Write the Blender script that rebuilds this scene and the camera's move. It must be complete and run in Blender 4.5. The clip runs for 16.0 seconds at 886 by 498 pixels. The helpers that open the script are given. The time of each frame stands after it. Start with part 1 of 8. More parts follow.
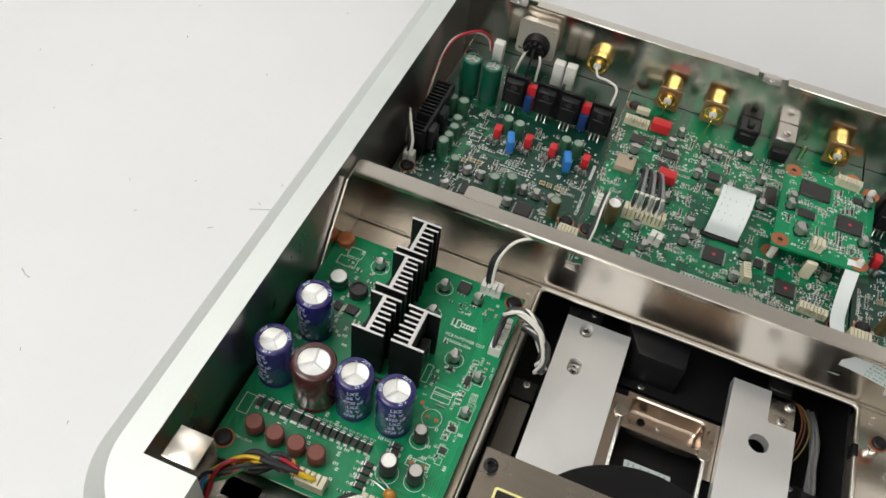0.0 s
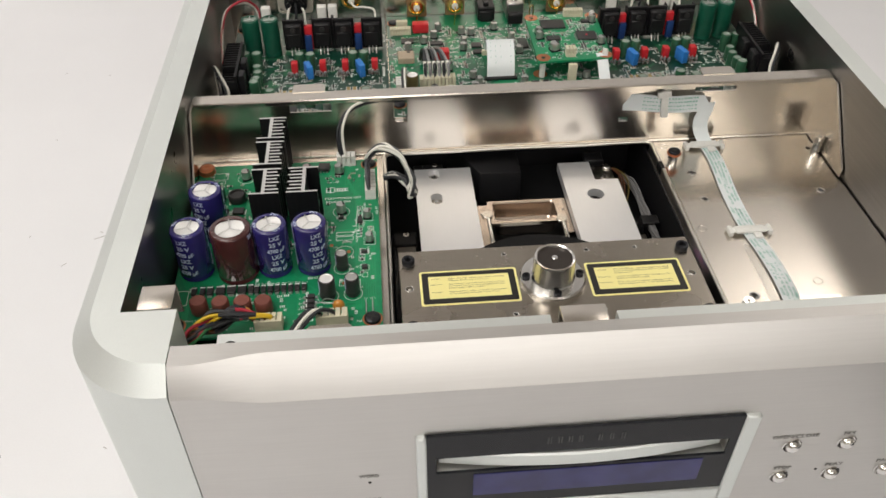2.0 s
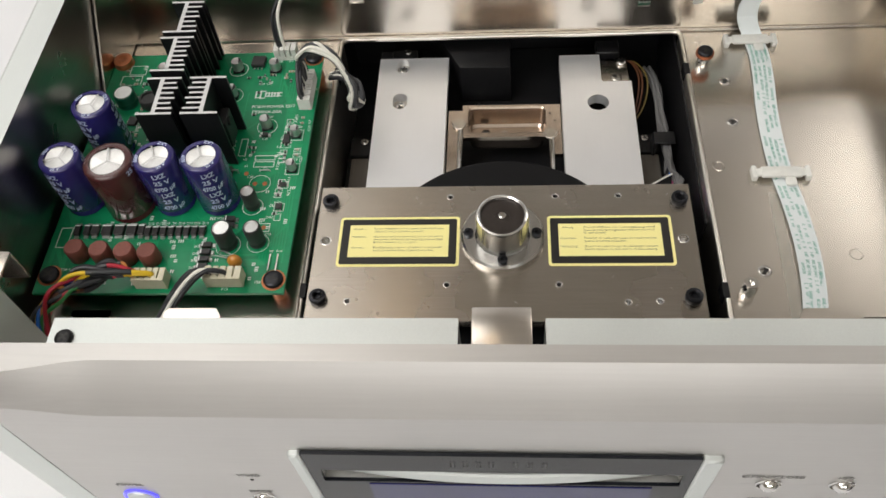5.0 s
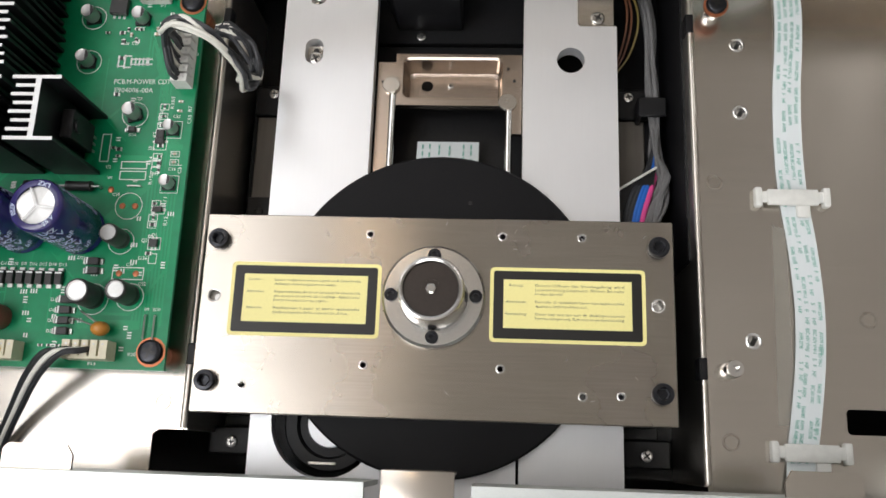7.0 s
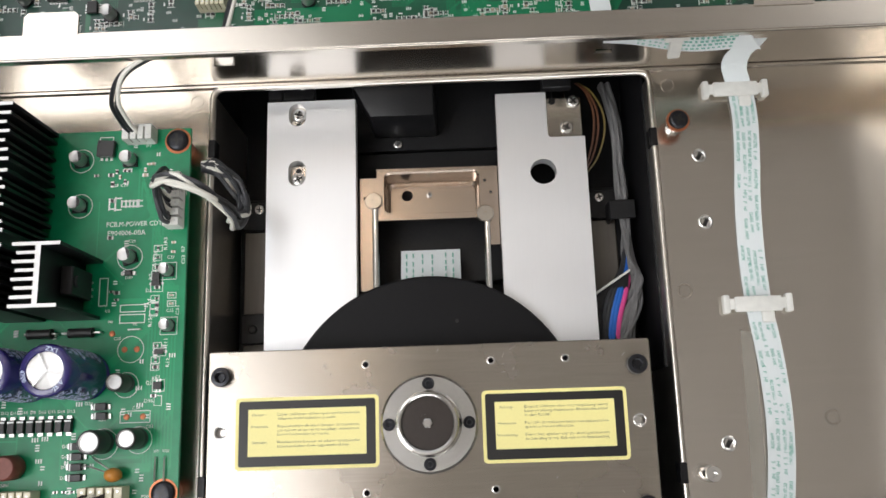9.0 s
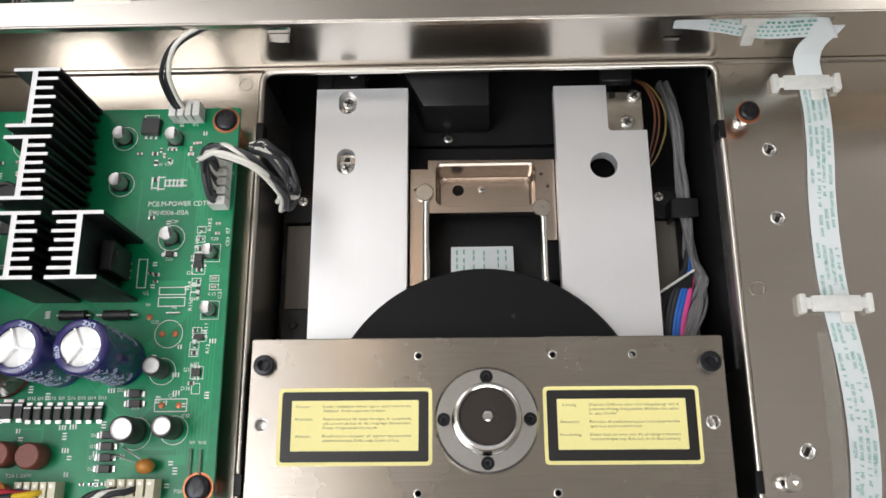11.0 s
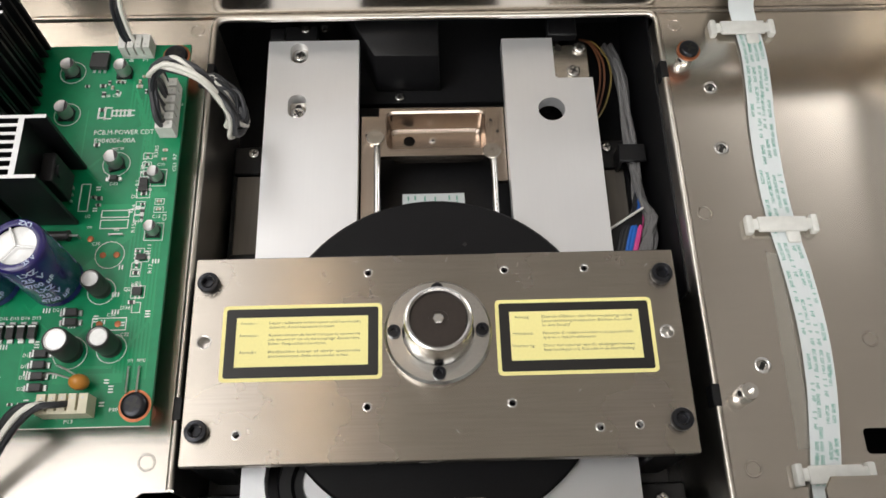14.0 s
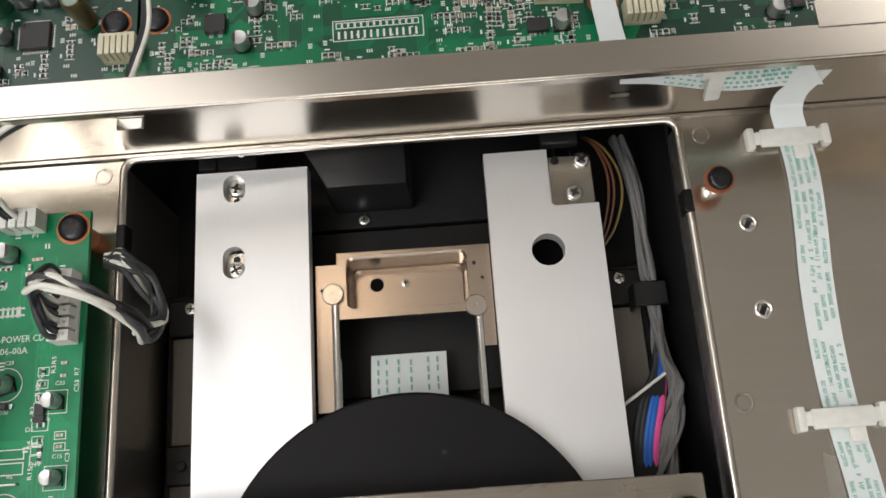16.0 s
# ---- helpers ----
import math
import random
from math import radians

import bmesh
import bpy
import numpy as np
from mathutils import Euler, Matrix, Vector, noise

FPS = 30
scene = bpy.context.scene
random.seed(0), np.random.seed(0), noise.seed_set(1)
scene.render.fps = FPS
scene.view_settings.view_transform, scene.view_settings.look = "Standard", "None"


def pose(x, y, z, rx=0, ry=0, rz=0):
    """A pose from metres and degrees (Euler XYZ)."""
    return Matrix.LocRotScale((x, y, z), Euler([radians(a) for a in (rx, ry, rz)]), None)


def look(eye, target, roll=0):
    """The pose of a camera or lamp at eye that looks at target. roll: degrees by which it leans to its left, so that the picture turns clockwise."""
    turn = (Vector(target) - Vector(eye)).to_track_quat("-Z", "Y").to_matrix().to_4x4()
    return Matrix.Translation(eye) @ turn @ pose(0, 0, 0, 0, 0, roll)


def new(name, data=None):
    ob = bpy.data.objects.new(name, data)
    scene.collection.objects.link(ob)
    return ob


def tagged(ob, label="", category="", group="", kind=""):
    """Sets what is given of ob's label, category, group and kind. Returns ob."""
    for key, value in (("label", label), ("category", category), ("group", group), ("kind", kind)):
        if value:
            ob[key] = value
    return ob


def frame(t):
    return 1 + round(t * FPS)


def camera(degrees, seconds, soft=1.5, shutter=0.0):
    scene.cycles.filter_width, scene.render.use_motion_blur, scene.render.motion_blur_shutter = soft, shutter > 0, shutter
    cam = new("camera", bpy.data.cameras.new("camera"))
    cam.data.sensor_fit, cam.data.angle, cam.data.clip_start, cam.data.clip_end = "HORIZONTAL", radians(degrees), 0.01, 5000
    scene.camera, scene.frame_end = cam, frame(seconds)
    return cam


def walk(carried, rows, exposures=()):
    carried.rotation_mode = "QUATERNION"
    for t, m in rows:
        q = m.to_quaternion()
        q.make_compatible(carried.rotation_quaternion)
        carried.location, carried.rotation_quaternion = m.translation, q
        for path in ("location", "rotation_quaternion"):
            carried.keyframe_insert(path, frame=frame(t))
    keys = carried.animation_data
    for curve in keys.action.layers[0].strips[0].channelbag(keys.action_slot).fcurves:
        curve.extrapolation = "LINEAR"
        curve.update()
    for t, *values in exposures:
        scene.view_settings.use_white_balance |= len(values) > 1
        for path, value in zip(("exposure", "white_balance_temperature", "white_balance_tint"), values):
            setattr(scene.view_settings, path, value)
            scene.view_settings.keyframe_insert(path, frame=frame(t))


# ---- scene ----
cam = camera(56.20, 16.0, soft=1.6)
PATH = [
    (0, (-0.065, -0.164, 0.433), (-0.393, 1.05, -1.123), 8.6),
    (0.5, (-0.062, -0.171, 0.431), (-0.387, 1.046, -1.122), 7.2),
    (1, (-0.064, -0.207, 0.438), (-0.292, 1.093, -1.065), 2.4),
    (1.5, (-0.086, -0.295, 0.392), (-0.121, 1.116, -1.025), -1.5),
    (2, (-0.08, -0.317, 0.38), (0.04, 1.168, -0.954), -0.1),
    (2.5, (-0.042, -0.354, 0.384), (0.077, 1.241, -0.816), 0.2),
    (3, (-0.002, -0.342, 0.317), (-0.135, 1.403, -0.65), -4.9),
    (3.2, (0.007, -0.339, 0.3), (-0.199, 1.428, -0.614), -6.8),
    (5.3, (0.002, -0.146, 0.368), (-0.155, 0.764, -1.406), -8.1),
    (5.5, (0.007, -0.103, 0.349), (-0.172, 0.673, -1.486), -10.5),
    (6, (0.015, -0.083, 0.341), (-0.157, 0.522, -1.558), -14.4),
    (6.5, (0.026, -0.083, 0.351), (-0.121, 0.438, -1.575), -14.6),
    (7, (0.019, -0.068, 0.352), (-0.102, 0.416, -1.584), -12.4),
    (7.5, (0.014, -0.061, 0.352), (-0.067, 0.37, -1.6), -9.7),
    (8, (0.006, -0.059, 0.354), (-0.042, 0.347, -1.604), -6.2),
    (8.5, (0.005, -0.047, 0.358), (-0.026, 0.357, -1.6), -5.1),
    (8.7, (0.014, -0.021, 0.379), (-0.026, 0.39, -1.578), -7.5),
    (10.8, (-0.004, -0.034, 0.363), (-0.065, 0.528, -1.556), -7.4),
    (11, (-0.006, -0.04, 0.358), (-0.061, 0.522, -1.561), -6.1),
    (11.5, (-0.006, -0.039, 0.361), (-0.047, 0.537, -1.554), -3.8),
    (12, (-0.01, -0.062, 0.361), (-0.027, 0.625, -1.517), -1.8),
    (12.5, (-0.019, -0.082, 0.349), (0.002, 0.706, -1.489), 0.0),
    (13, (-0.011, -0.084, 0.333), (0.05, 0.727, -1.494), 1.8),
    (13.5, (-0.005, -0.089, 0.329), (0.062, 0.71, -1.503), 2.4),
    (14, (-0.004, -0.096, 0.336), (0.043, 0.691, -1.502), 1.9),
    (14.5, (-0.007, -0.071, 0.328), (0.002, 0.667, -1.531), -0.6),
    (15, (-0.002, -0.016, 0.327), (-0.024, 0.641, -1.562), -4.1),
    (15.5, (0.003, 0.001, 0.315), (-0.016, 0.63, -1.584), -5.0),
    (16, (0.017, 0.007, 0.311), (-0.006, 0.581, -1.604), -6.4),
]
EXPOSURES = [(0.0, 0.0, 6500, 7), (0.5, 0.0, 6500, 7), (1.0, 0.09, 6500, 8), (1.5, -0.01, 6620, 9), (2.0, -0.03, 6750, 11), (2.5, -0.08, 6700, 10), (3.0, -0.24, 6550, 6), (3.2, -0.24, 6550, 6), (5.3, 0.0, 6600, 10), (5.5, 0.0, 6550, 10), (6.0, 0.12, 6350, 11), (7.0, 0.03, 6280, 11), (8.0, 0.08, 6280, 11), (11.0, 0.09, 6230, 11), (12.5, 0.16, 6300, 11), (13.5, 0.09, 6450, 11), (14.5, 0.03, 6450, 10), (16.0, -0.04, 6520, 10)]
walk(cam, [(t, look(eye, target, roll)) for t, eye, target, roll in PATH], EXPOSURES)

# ---- light: a pale room closed by unseen walls, under unseen ceiling and front lamps ----
world = bpy.data.worlds.new("room_world")
scene.world = world
world.use_nodes = True
_bg = world.node_tree.nodes["Background"]
_sky = world.node_tree.nodes.new("ShaderNodeTexSky")
_sky.sky_type = "NISHITA"
_sky.sun_disc = False
_sky.sun_elevation, _sky.sun_rotation = radians(35), radians(250)
world.node_tree.links.new(_sky.outputs["Color"], _bg.inputs["Color"])
_bg.inputs["Strength"].default_value = 0.08


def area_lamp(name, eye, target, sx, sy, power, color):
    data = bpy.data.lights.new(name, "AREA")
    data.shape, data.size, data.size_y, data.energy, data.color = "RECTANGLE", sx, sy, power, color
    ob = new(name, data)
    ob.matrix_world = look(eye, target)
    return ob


TABLE = -0.024      # height of the table top
area_lamp("ceiling_panel_light", (-0.80, -0.40, 1.62), (-0.60, -0.20, 0.0), 0.75, 1.3, 20, (1.0, 0.985, 0.965))
area_lamp("ceiling_panel_light", (-0.90, 0.80, 1.62), (-0.80, 0.75, 0.0), 0.60, 1.05, 5.0, (1.0, 0.985, 0.965))
area_lamp("ceiling_spot_light", (-0.27, 0.46, 1.66), (-0.2, 0.40, 0.0), 0.09, 0.09, 0.4, (1.0, 0.74, 0.48))
# unseen area lamp added before the closed south wall to brighten the bevels
area_lamp("front_area_light", (0.05, -1.94, 1.22), (0.0, 0.0, 0.10), 2.2, 0.80, 26, (1.0, 0.985, 0.96))
area_lamp("rear_ceiling_light", (1.36, 1.42, 1.62), (1.15, 1.20, 0.0), 0.7, 0.8, 8.5, (1.0, 0.96, 0.91))

# ---- helpers ----
CACHE = {}
HOME = {}


def depth(y):
    """Everything behind the cross wall stands closer together than it was laid out."""
    if y <= 0.115:
        return y
    return 0.115 + 0.875 * (y - 0.115) if y < 0.32 else y - 0.0256


def settle(bm):
    for v in bm.verts:
        v.co.y = depth(v.co.y)


def thing(name, loc, label, category, group="", kind=""):
    ob = new(name)
    ob.empty_display_size = 0.005
    ob.location = HOME[ob.name] = Vector((loc[0], depth(loc[1]), loc[2]))
    return tagged(ob, label, category, group, kind)


def finish(bm, name, mats):
    me = bpy.data.meshes.new(name)
    bmesh.ops.recalc_face_normals(bm, faces=bm.faces[:])
    bm.to_mesh(me)
    bm.free()
    for m in mats if isinstance(mats, (list, tuple)) else [mats]:
        me.materials.append(m)
    return me


def smooth(me, angle=40):
    me.shade_smooth()
    bm = bmesh.new()
    bm.from_mesh(me)
    lim = radians(angle)
    for e in bm.edges:
        if len(e.link_faces) == 2 and e.calc_face_angle(0) > lim:
            e.smooth = False
    bm.to_mesh(me)
    bm.free()
    return me


def part(name, bm, material, parent, label="", soft=True, kind="", angle=40):
    """bm in world places; parent a thing or a part of one."""
    base = HOME.get(parent.name, Vector((0, 0, 0)))
    settle(bm)
    bmesh.ops.translate(bm, vec=-base, verts=bm.verts[:])
    me = finish(bm, name, material)
    if soft:
        smooth(me, angle)
    ob = new(name, me)
    ob.parent = parent
    HOME[ob.name] = base
    if label:
        ob["label"] = label
    if kind:
        ob["kind"] = kind
    return ob


def single(name, bm, material, label, category, group="", kind="", soft=True):
    """A thing that is one mesh; its origin lies at its base."""
    settle(bm)
    lo = Vector([min(v.co[i] for v in bm.verts) for i in range(3)])
    hi = Vector([max(v.co[i] for v in bm.verts) for i in range(3)])
    base = Vector(((lo.x + hi.x) / 2, (lo.y + hi.y) / 2, lo.z))
    bmesh.ops.translate(bm, vec=-base, verts=bm.verts[:])
    me = finish(bm, name, material)
    if soft:
        smooth(me)
    ob = new(name, me)
    ob.location = base
    HOME[ob.name] = base
    return tagged(ob, label, category, group, kind)


def shared(name, key, build, mats, parent, loc, turn=0.0, soft=True, label=""):
    """An alike piece: one mesh for all with the same key, built round the origin, set at a world place under parent."""
    if key not in CACHE:
        bm = bmesh.new()
        build(bm)
        me = finish(bm, name, mats)
        CACHE[key] = smooth(me) if soft else me
    ob = new(name, CACHE[key])
    ob.parent = parent
    base = HOME.get(parent.name, Vector((0, 0, 0)))
    HOME[ob.name] = Vector((loc[0], depth(loc[1]), loc[2]))
    ob.location = HOME[ob.name] - base
    ob.rotation_euler = (0, 0, radians(turn))
    if label:
        ob["label"] = label
    return ob


def under(name, key, build, mats, parent, label="", soft=True):
    """A sub-piece that sits in its parent's own place and turn."""
    if key not in CACHE:
        bm = bmesh.new()
        build(bm)
        me = finish(bm, name, mats)
        CACHE[key] = smooth(me) if soft else me
    ob = new(name, CACHE[key])
    ob.parent = parent
    if label:
        ob["label"] = label
    return ob


def box(bm, x0, x1, y0, y1, z0, z1, bevel=0.0, seg=1, mi=0):
    if not bevel:
        (x0, x1), (y0, y1), (z0, z1) = sorted((x0, x1)), sorted((y0, y1)), sorted((z0, z1))
        v = [bm.verts.new(p) for p in ((x0, y0, z0), (x1, y0, z0), (x1, y1, z0), (x0, y1, z0), (x0, y0, z1), (x1, y0, z1), (x1, y1, z1), (x0, y1, z1))]
        for f in ((3, 2, 1, 0), (4, 5, 6, 7), (0, 1, 5, 4), (1, 2, 6, 5), (2, 3, 7, 6), (3, 0, 4, 7)):
            bm.faces.new([v[i] for i in f]).material_index = mi
        return v
    r = bmesh.ops.create_cube(bm, size=1.0, matrix=Matrix.Translation(((x0 + x1) / 2, (y0 + y1) / 2, (z0 + z1) / 2)) @ Matrix.Diagonal((abs(x1 - x0), abs(y1 - y0), abs(z1 - z0), 1)))
    vs = r["verts"]
    fs = list({f for v in vs for f in v.link_faces})
    for f in fs:
        f.material_index = mi
    if bevel:
        es = list({e for v in vs for e in v.link_edges})
        bmesh.ops.bevel(bm, geom=es, offset=bevel, segments=seg, profile=0.5, affect="EDGES", material=mi)
    return vs


def cyl(bm, cx, cy, z0, z1, r, seg=24, r2=None, mi=0, m=None):
    """An upright cylinder, or along m's z axis where m is given."""
    mat = Matrix.Translation((cx, cy, (z0 + z1) / 2))
    if m is not None:
        mat = m @ mat
    res = bmesh.ops.create_cone(bm, cap_ends=True, segments=seg, radius1=r, radius2=r if r2 is None else r2, depth=z1 - z0, matrix=mat)
    for f in {f for v in res["verts"] for f in v.link_faces}:
        f.material_index = mi
    return res["verts"]


def lathe(bm, cx, cy, profile, seg=32, mi=None):
    """Turns a profile of (radius, height) round an upright axis; closed where the radius is 0."""
    rings = []
    for r, z in profile:
        if r <= 1e-6:
            rings.append([bm.verts.new((cx, cy, z))])
        else:
            rings.append([bm.verts.new((cx + r * math.cos(2 * math.pi * i / seg), cy + r * math.sin(2 * math.pi * i / seg), z)) for i in range(seg)])
    for n, (a, b) in enumerate(zip(rings, rings[1:])):
        for i in range(seg):
            j = (i + 1) % seg
            if len(a) == 1 and len(b) == 1:
                continue
            if len(a) == 1:
                f = bm.faces.new((a[0], b[j], b[i]))
            elif len(b) == 1:
                f = bm.faces.new((a[i], a[j], b[0]))
            else:
                f = bm.faces.new((a[i], a[j], b[j], b[i]))
            if mi:
                f.material_index = mi[n]


def curve_points(pts, steps=6):
    """A smooth line through the points."""
    p = [Vector(a) for a in pts]
    p = [2 * p[0] - p[1]] + p + [2 * p[-1] - p[-2]]
    out = []
    for i in range(1, len(p) - 2):
        a, b, c, d = p[i - 1:i + 3]
        for k in range(steps):
            t = k / steps
            out.append(0.5 * (2 * b + (c - a) * t + (2 * a - 5 * b + 4 * c - d) * t * t + (3 * b - a - 3 * c + d) * t ** 3))
    out.append(p[-2])
    return out


def tube(bm, pts, r, seg=8, steps=6, mi=0):
    line = curve_points(pts, steps) if steps > 1 else [Vector(a) for a in pts]
    rings, side = [], None
    for i, p in enumerate(line):
        d = (line[min(i + 1, len(line) - 1)] - line[max(i - 1, 0)]).normalized()
        side = Vector((0, 0, 1)).cross(d) if side is None else side - d * side.dot(d)
        if side.length < 1e-5:
            side = Vector((1, 0, 0)).cross(d)
        side.normalize()
        up = d.cross(side)
        rings.append([bm.verts.new(p + r * (math.cos(2 * math.pi * k / seg) * side + math.sin(2 * math.pi * k / seg) * up)) for k in range(seg)])
    for a, b in zip(rings, rings[1:]):
        for k in range(seg):
            bm.faces.new((a[k], a[(k + 1) % seg], b[(k + 1) % seg], b[k])).material_index = mi
    bm.faces.new(rings[0]).material_index = mi
    bm.faces.new(rings[-1]).material_index = mi


def circle(cx, cy, r, seg=20):
    return [(cx + r * math.cos(2 * math.pi * i / seg), cy + r * math.sin(2 * math.pi * i / seg)) for i in range(seg)]


def rounded(x0, x1, y0, y1, r, seg=5):
    out = []
    for cx, cy, a0 in ((x1 - r, y1 - r, 0), (x0 + r, y1 - r, 90), (x0 + r, y0 + r, 180), (x1 - r, y0 + r, 270)):
        for k in range(seg + 1):
            a = radians(a0 + 90 * k / seg)
            out.append((cx + r * math.cos(a), cy + r * math.sin(a)))
    return out


def plate(bm, outer, holes, z0, z1, m=None, mi=0):
    """A flat plate with holes that go through it."""
    sub = bmesh.new()
    edges = []
    for loop in [outer, *holes]:
        vs = [sub.verts.new((x, y, z0)) for x, y in loop]
        edges += [sub.edges.new((vs[i], vs[(i + 1) % len(vs)])) for i in range(len(vs))]
    bmesh.ops.triangle_fill(sub, use_beauty=True, use_dissolve=False, edges=edges)
    r = bmesh.ops.extrude_face_region(sub, geom=sub.faces[:])
    bmesh.ops.translate(sub, vec=(0, 0, z1 - z0), verts=[v for v in r["geom"] if isinstance(v, bmesh.types.BMVert)])
    if m is not None:
        bmesh.ops.transform(sub, matrix=m, verts=sub.verts[:])
    for f in sub.faces:
        f.material_index = mi
    bmesh.ops.recalc_face_normals(sub, faces=sub.faces[:])
    me = bpy.data.meshes.new("scratch")
    sub.to_mesh(me)
    sub.free()
    bm.from_mesh(me)
    bpy.data.meshes.remove(me)


def stroke(bm, pts, w, z, mi=0, h=0.00008):
    """A flat printed or etched line on an upward face."""
    for n_, ((ax, ay), (bx, by)) in enumerate(zip(pts, pts[1:])):
        h = h + 0.000003 * (1 + n_ % 2)
        d = Vector((bx - ax, by - ay, 0))
        if d.length < 1e-6:
            continue
        d.normalize()
        n = Vector((-d.y, d.x, 0)) * w / 2
        e = d * w * 0.35
        q = [Vector((ax, ay, z)) - e + n, Vector((ax, ay, z)) - e - n, Vector((bx, by, z)) + e - n, Vector((bx, by, z)) + e + n]
        lo = [bm.verts.new(v) for v in q]
        hi = [bm.verts.new(v + Vector((0, 0, h))) for v in q]
        for f in ([lo[3], lo[2], lo[1], lo[0]], hi, *[[lo[i], lo[(i + 1) % 4], hi[(i + 1) % 4], hi[i]] for i in range(4)]):
            bm.faces.new(f).material_index = mi


def ring_line(bm, cx, cy, r, w, z, seg=20, mi=0):
    pts = circle(cx, cy, r, seg)
    stroke(bm, pts + pts[:1], w, z, mi)


def letters(bm, text, size, m, width=None, mi=0, bend=None, depth=0.00006, bold=0.022):
    """Built-in font, laid in m's xy plane, centred; width stretches the line to that width; bend wraps it round an upright cylinder of that radius."""
    cu = bpy.data.curves.new("letters", "FONT")
    cu.body, cu.size, cu.align_x, cu.align_y, cu.extrude = text, size, "CENTER", "CENTER", depth
    cu.resolution_u = 2
    cu.offset = size * bold
    ob = bpy.data.objects.new("letters", cu)
    me = bpy.data.meshes.new_from_object(ob)
    if width:
        xs = [v.co.x for v in me.vertices]
        k = width / max(max(xs) - min(xs), 1e-6)
        c = (max(xs) + min(xs)) / 2
        for v in me.vertices:
            v.co.x = (v.co.x - c) * k
    if bend:
        for v in me.vertices:
            a = v.co.x / bend
            v.co = Vector(((bend + v.co.z) * math.sin(a), -(bend + v.co.z) * math.cos(a), v.co.y))
    me.transform(m)
    n = len(bm.faces)
    bm.from_mesh(me)
    bm.faces.ensure_lookup_table()
    for i in range(n, len(bm.faces)):
        bm.faces[i].material_index = mi
    bpy.data.objects.remove(ob)
    bpy.data.meshes.remove(me)
    bpy.data.curves.remove(cu)


# ---- materials ----
def mat(name, color, rough=0.5, metal=0.0, grain=0.0, grain_size=400.0, spots=0.0, spot_size=40.0, bump=0.0, rough_var=0.0,
        stretch=(1, 1, 1), coat=0.0, emit=None, power=0.0, transmission=0.0, spec=0.5, alpha=1.0, random_value=0.0, brushed=0.0):
    m = bpy.data.materials.new(name)
    m.use_nodes = True
    nt = m.node_tree
    b = nt.nodes["Principled BSDF"]
    b.inputs["Base Color"].default_value = (*color, 1)
    b.inputs["Roughness"].default_value = rough
    b.inputs["Metallic"].default_value = metal
    b.inputs["Coat Weight"].default_value = coat
    b.inputs["Coat Roughness"].default_value = 0.12
    b.inputs["Specular IOR Level"].default_value = spec
    b.inputs["Transmission Weight"].default_value = transmission
    b.inputs["Alpha"].default_value = alpha
    if brushed:
        # grooves along x spread highlights along y
        tg = nt.nodes.new("ShaderNodeTangent")
        tg.direction_type, tg.axis = "RADIAL", "X"
        nt.links.new(tg.outputs["Tangent"], b.inputs["Tangent"])
        b.inputs["Anisotropic"].default_value = brushed
    if emit:
        b.inputs["Emission Color"].default_value = (*emit, 1)
        b.inputs["Emission Strength"].default_value = power
    coord = nt.nodes.new("ShaderNodeTexCoord")
    mp = nt.nodes.new("ShaderNodeMapping")
    mp.inputs["Scale"].default_value = stretch
    nt.links.new(coord.outputs["Object"], mp.inputs["Vector"])
    fine = nt.nodes.new("ShaderNodeTexNoise")
    fine.inputs["Scale"].default_value = grain_size
    fine.inputs["Detail"].default_value = 4
    nt.links.new(mp.outputs["Vector"], fine.inputs["Vector"])
    big = nt.nodes.new("ShaderNodeTexNoise")
    big.inputs["Scale"].default_value = spot_size
    big.inputs["Detail"].default_value = 5
    nt.links.new(coord.outputs["Object"], big.inputs["Vector"])
    value = None
    if grain or spots or random_value:
        total = None
        for node, amount in ((fine, grain), (big, spots)):
            if not amount:
                continue
            mr = nt.nodes.new("ShaderNodeMapRange")
            mr.inputs["From Min"].default_value, mr.inputs["From Max"].default_value = 0.3, 0.7
            mr.inputs["To Min"].default_value, mr.inputs["To Max"].default_value = 1 - amount, 1 + amount
            nt.links.new(node.outputs["Fac"], mr.inputs["Value"])
            if total is None:
                total = mr.outputs["Result"]
            else:
                mul = nt.nodes.new("ShaderNodeMath")
                mul.operation = "MULTIPLY"
                nt.links.new(total, mul.inputs[0])
                nt.links.new(mr.outputs["Result"], mul.inputs[1])
                total = mul.outputs[0]
        if random_value:
            info = nt.nodes.new("ShaderNodeObjectInfo")
            mr = nt.nodes.new("ShaderNodeMapRange")
            mr.inputs["To Min"].default_value, mr.inputs["To Max"].default_value = 1 - random_value, 1 + random_value
            nt.links.new(info.outputs["Random"], mr.inputs["Value"])
            if total is None:
                total = mr.outputs["Result"]
            else:
                mul = nt.nodes.new("ShaderNodeMath")
                mul.operation = "MULTIPLY"
                nt.links.new(total, mul.inputs[0])
                nt.links.new(mr.outputs["Result"], mul.inputs[1])
                total = mul.outputs[0]
        hsv = nt.nodes.new("ShaderNodeHueSaturation")
        hsv.inputs["Color"].default_value = (*color, 1)
        nt.links.new(total, hsv.inputs["Value"])
        nt.links.new(hsv.outputs["Color"], b.inputs["Base Color"])
    if rough_var:
        mr = nt.nodes.new("ShaderNodeMapRange")
        mr.inputs["From Min"].default_value, mr.inputs["From Max"].default_value = 0.3, 0.7
        mr.inputs["To Min"].default_value, mr.inputs["To Max"].default_value = rough - rough_var, rough + rough_var
        nt.links.new(big.outputs["Fac"], mr.inputs["Value"])
        nt.links.new(mr.outputs["Result"], b.inputs["Roughness"])
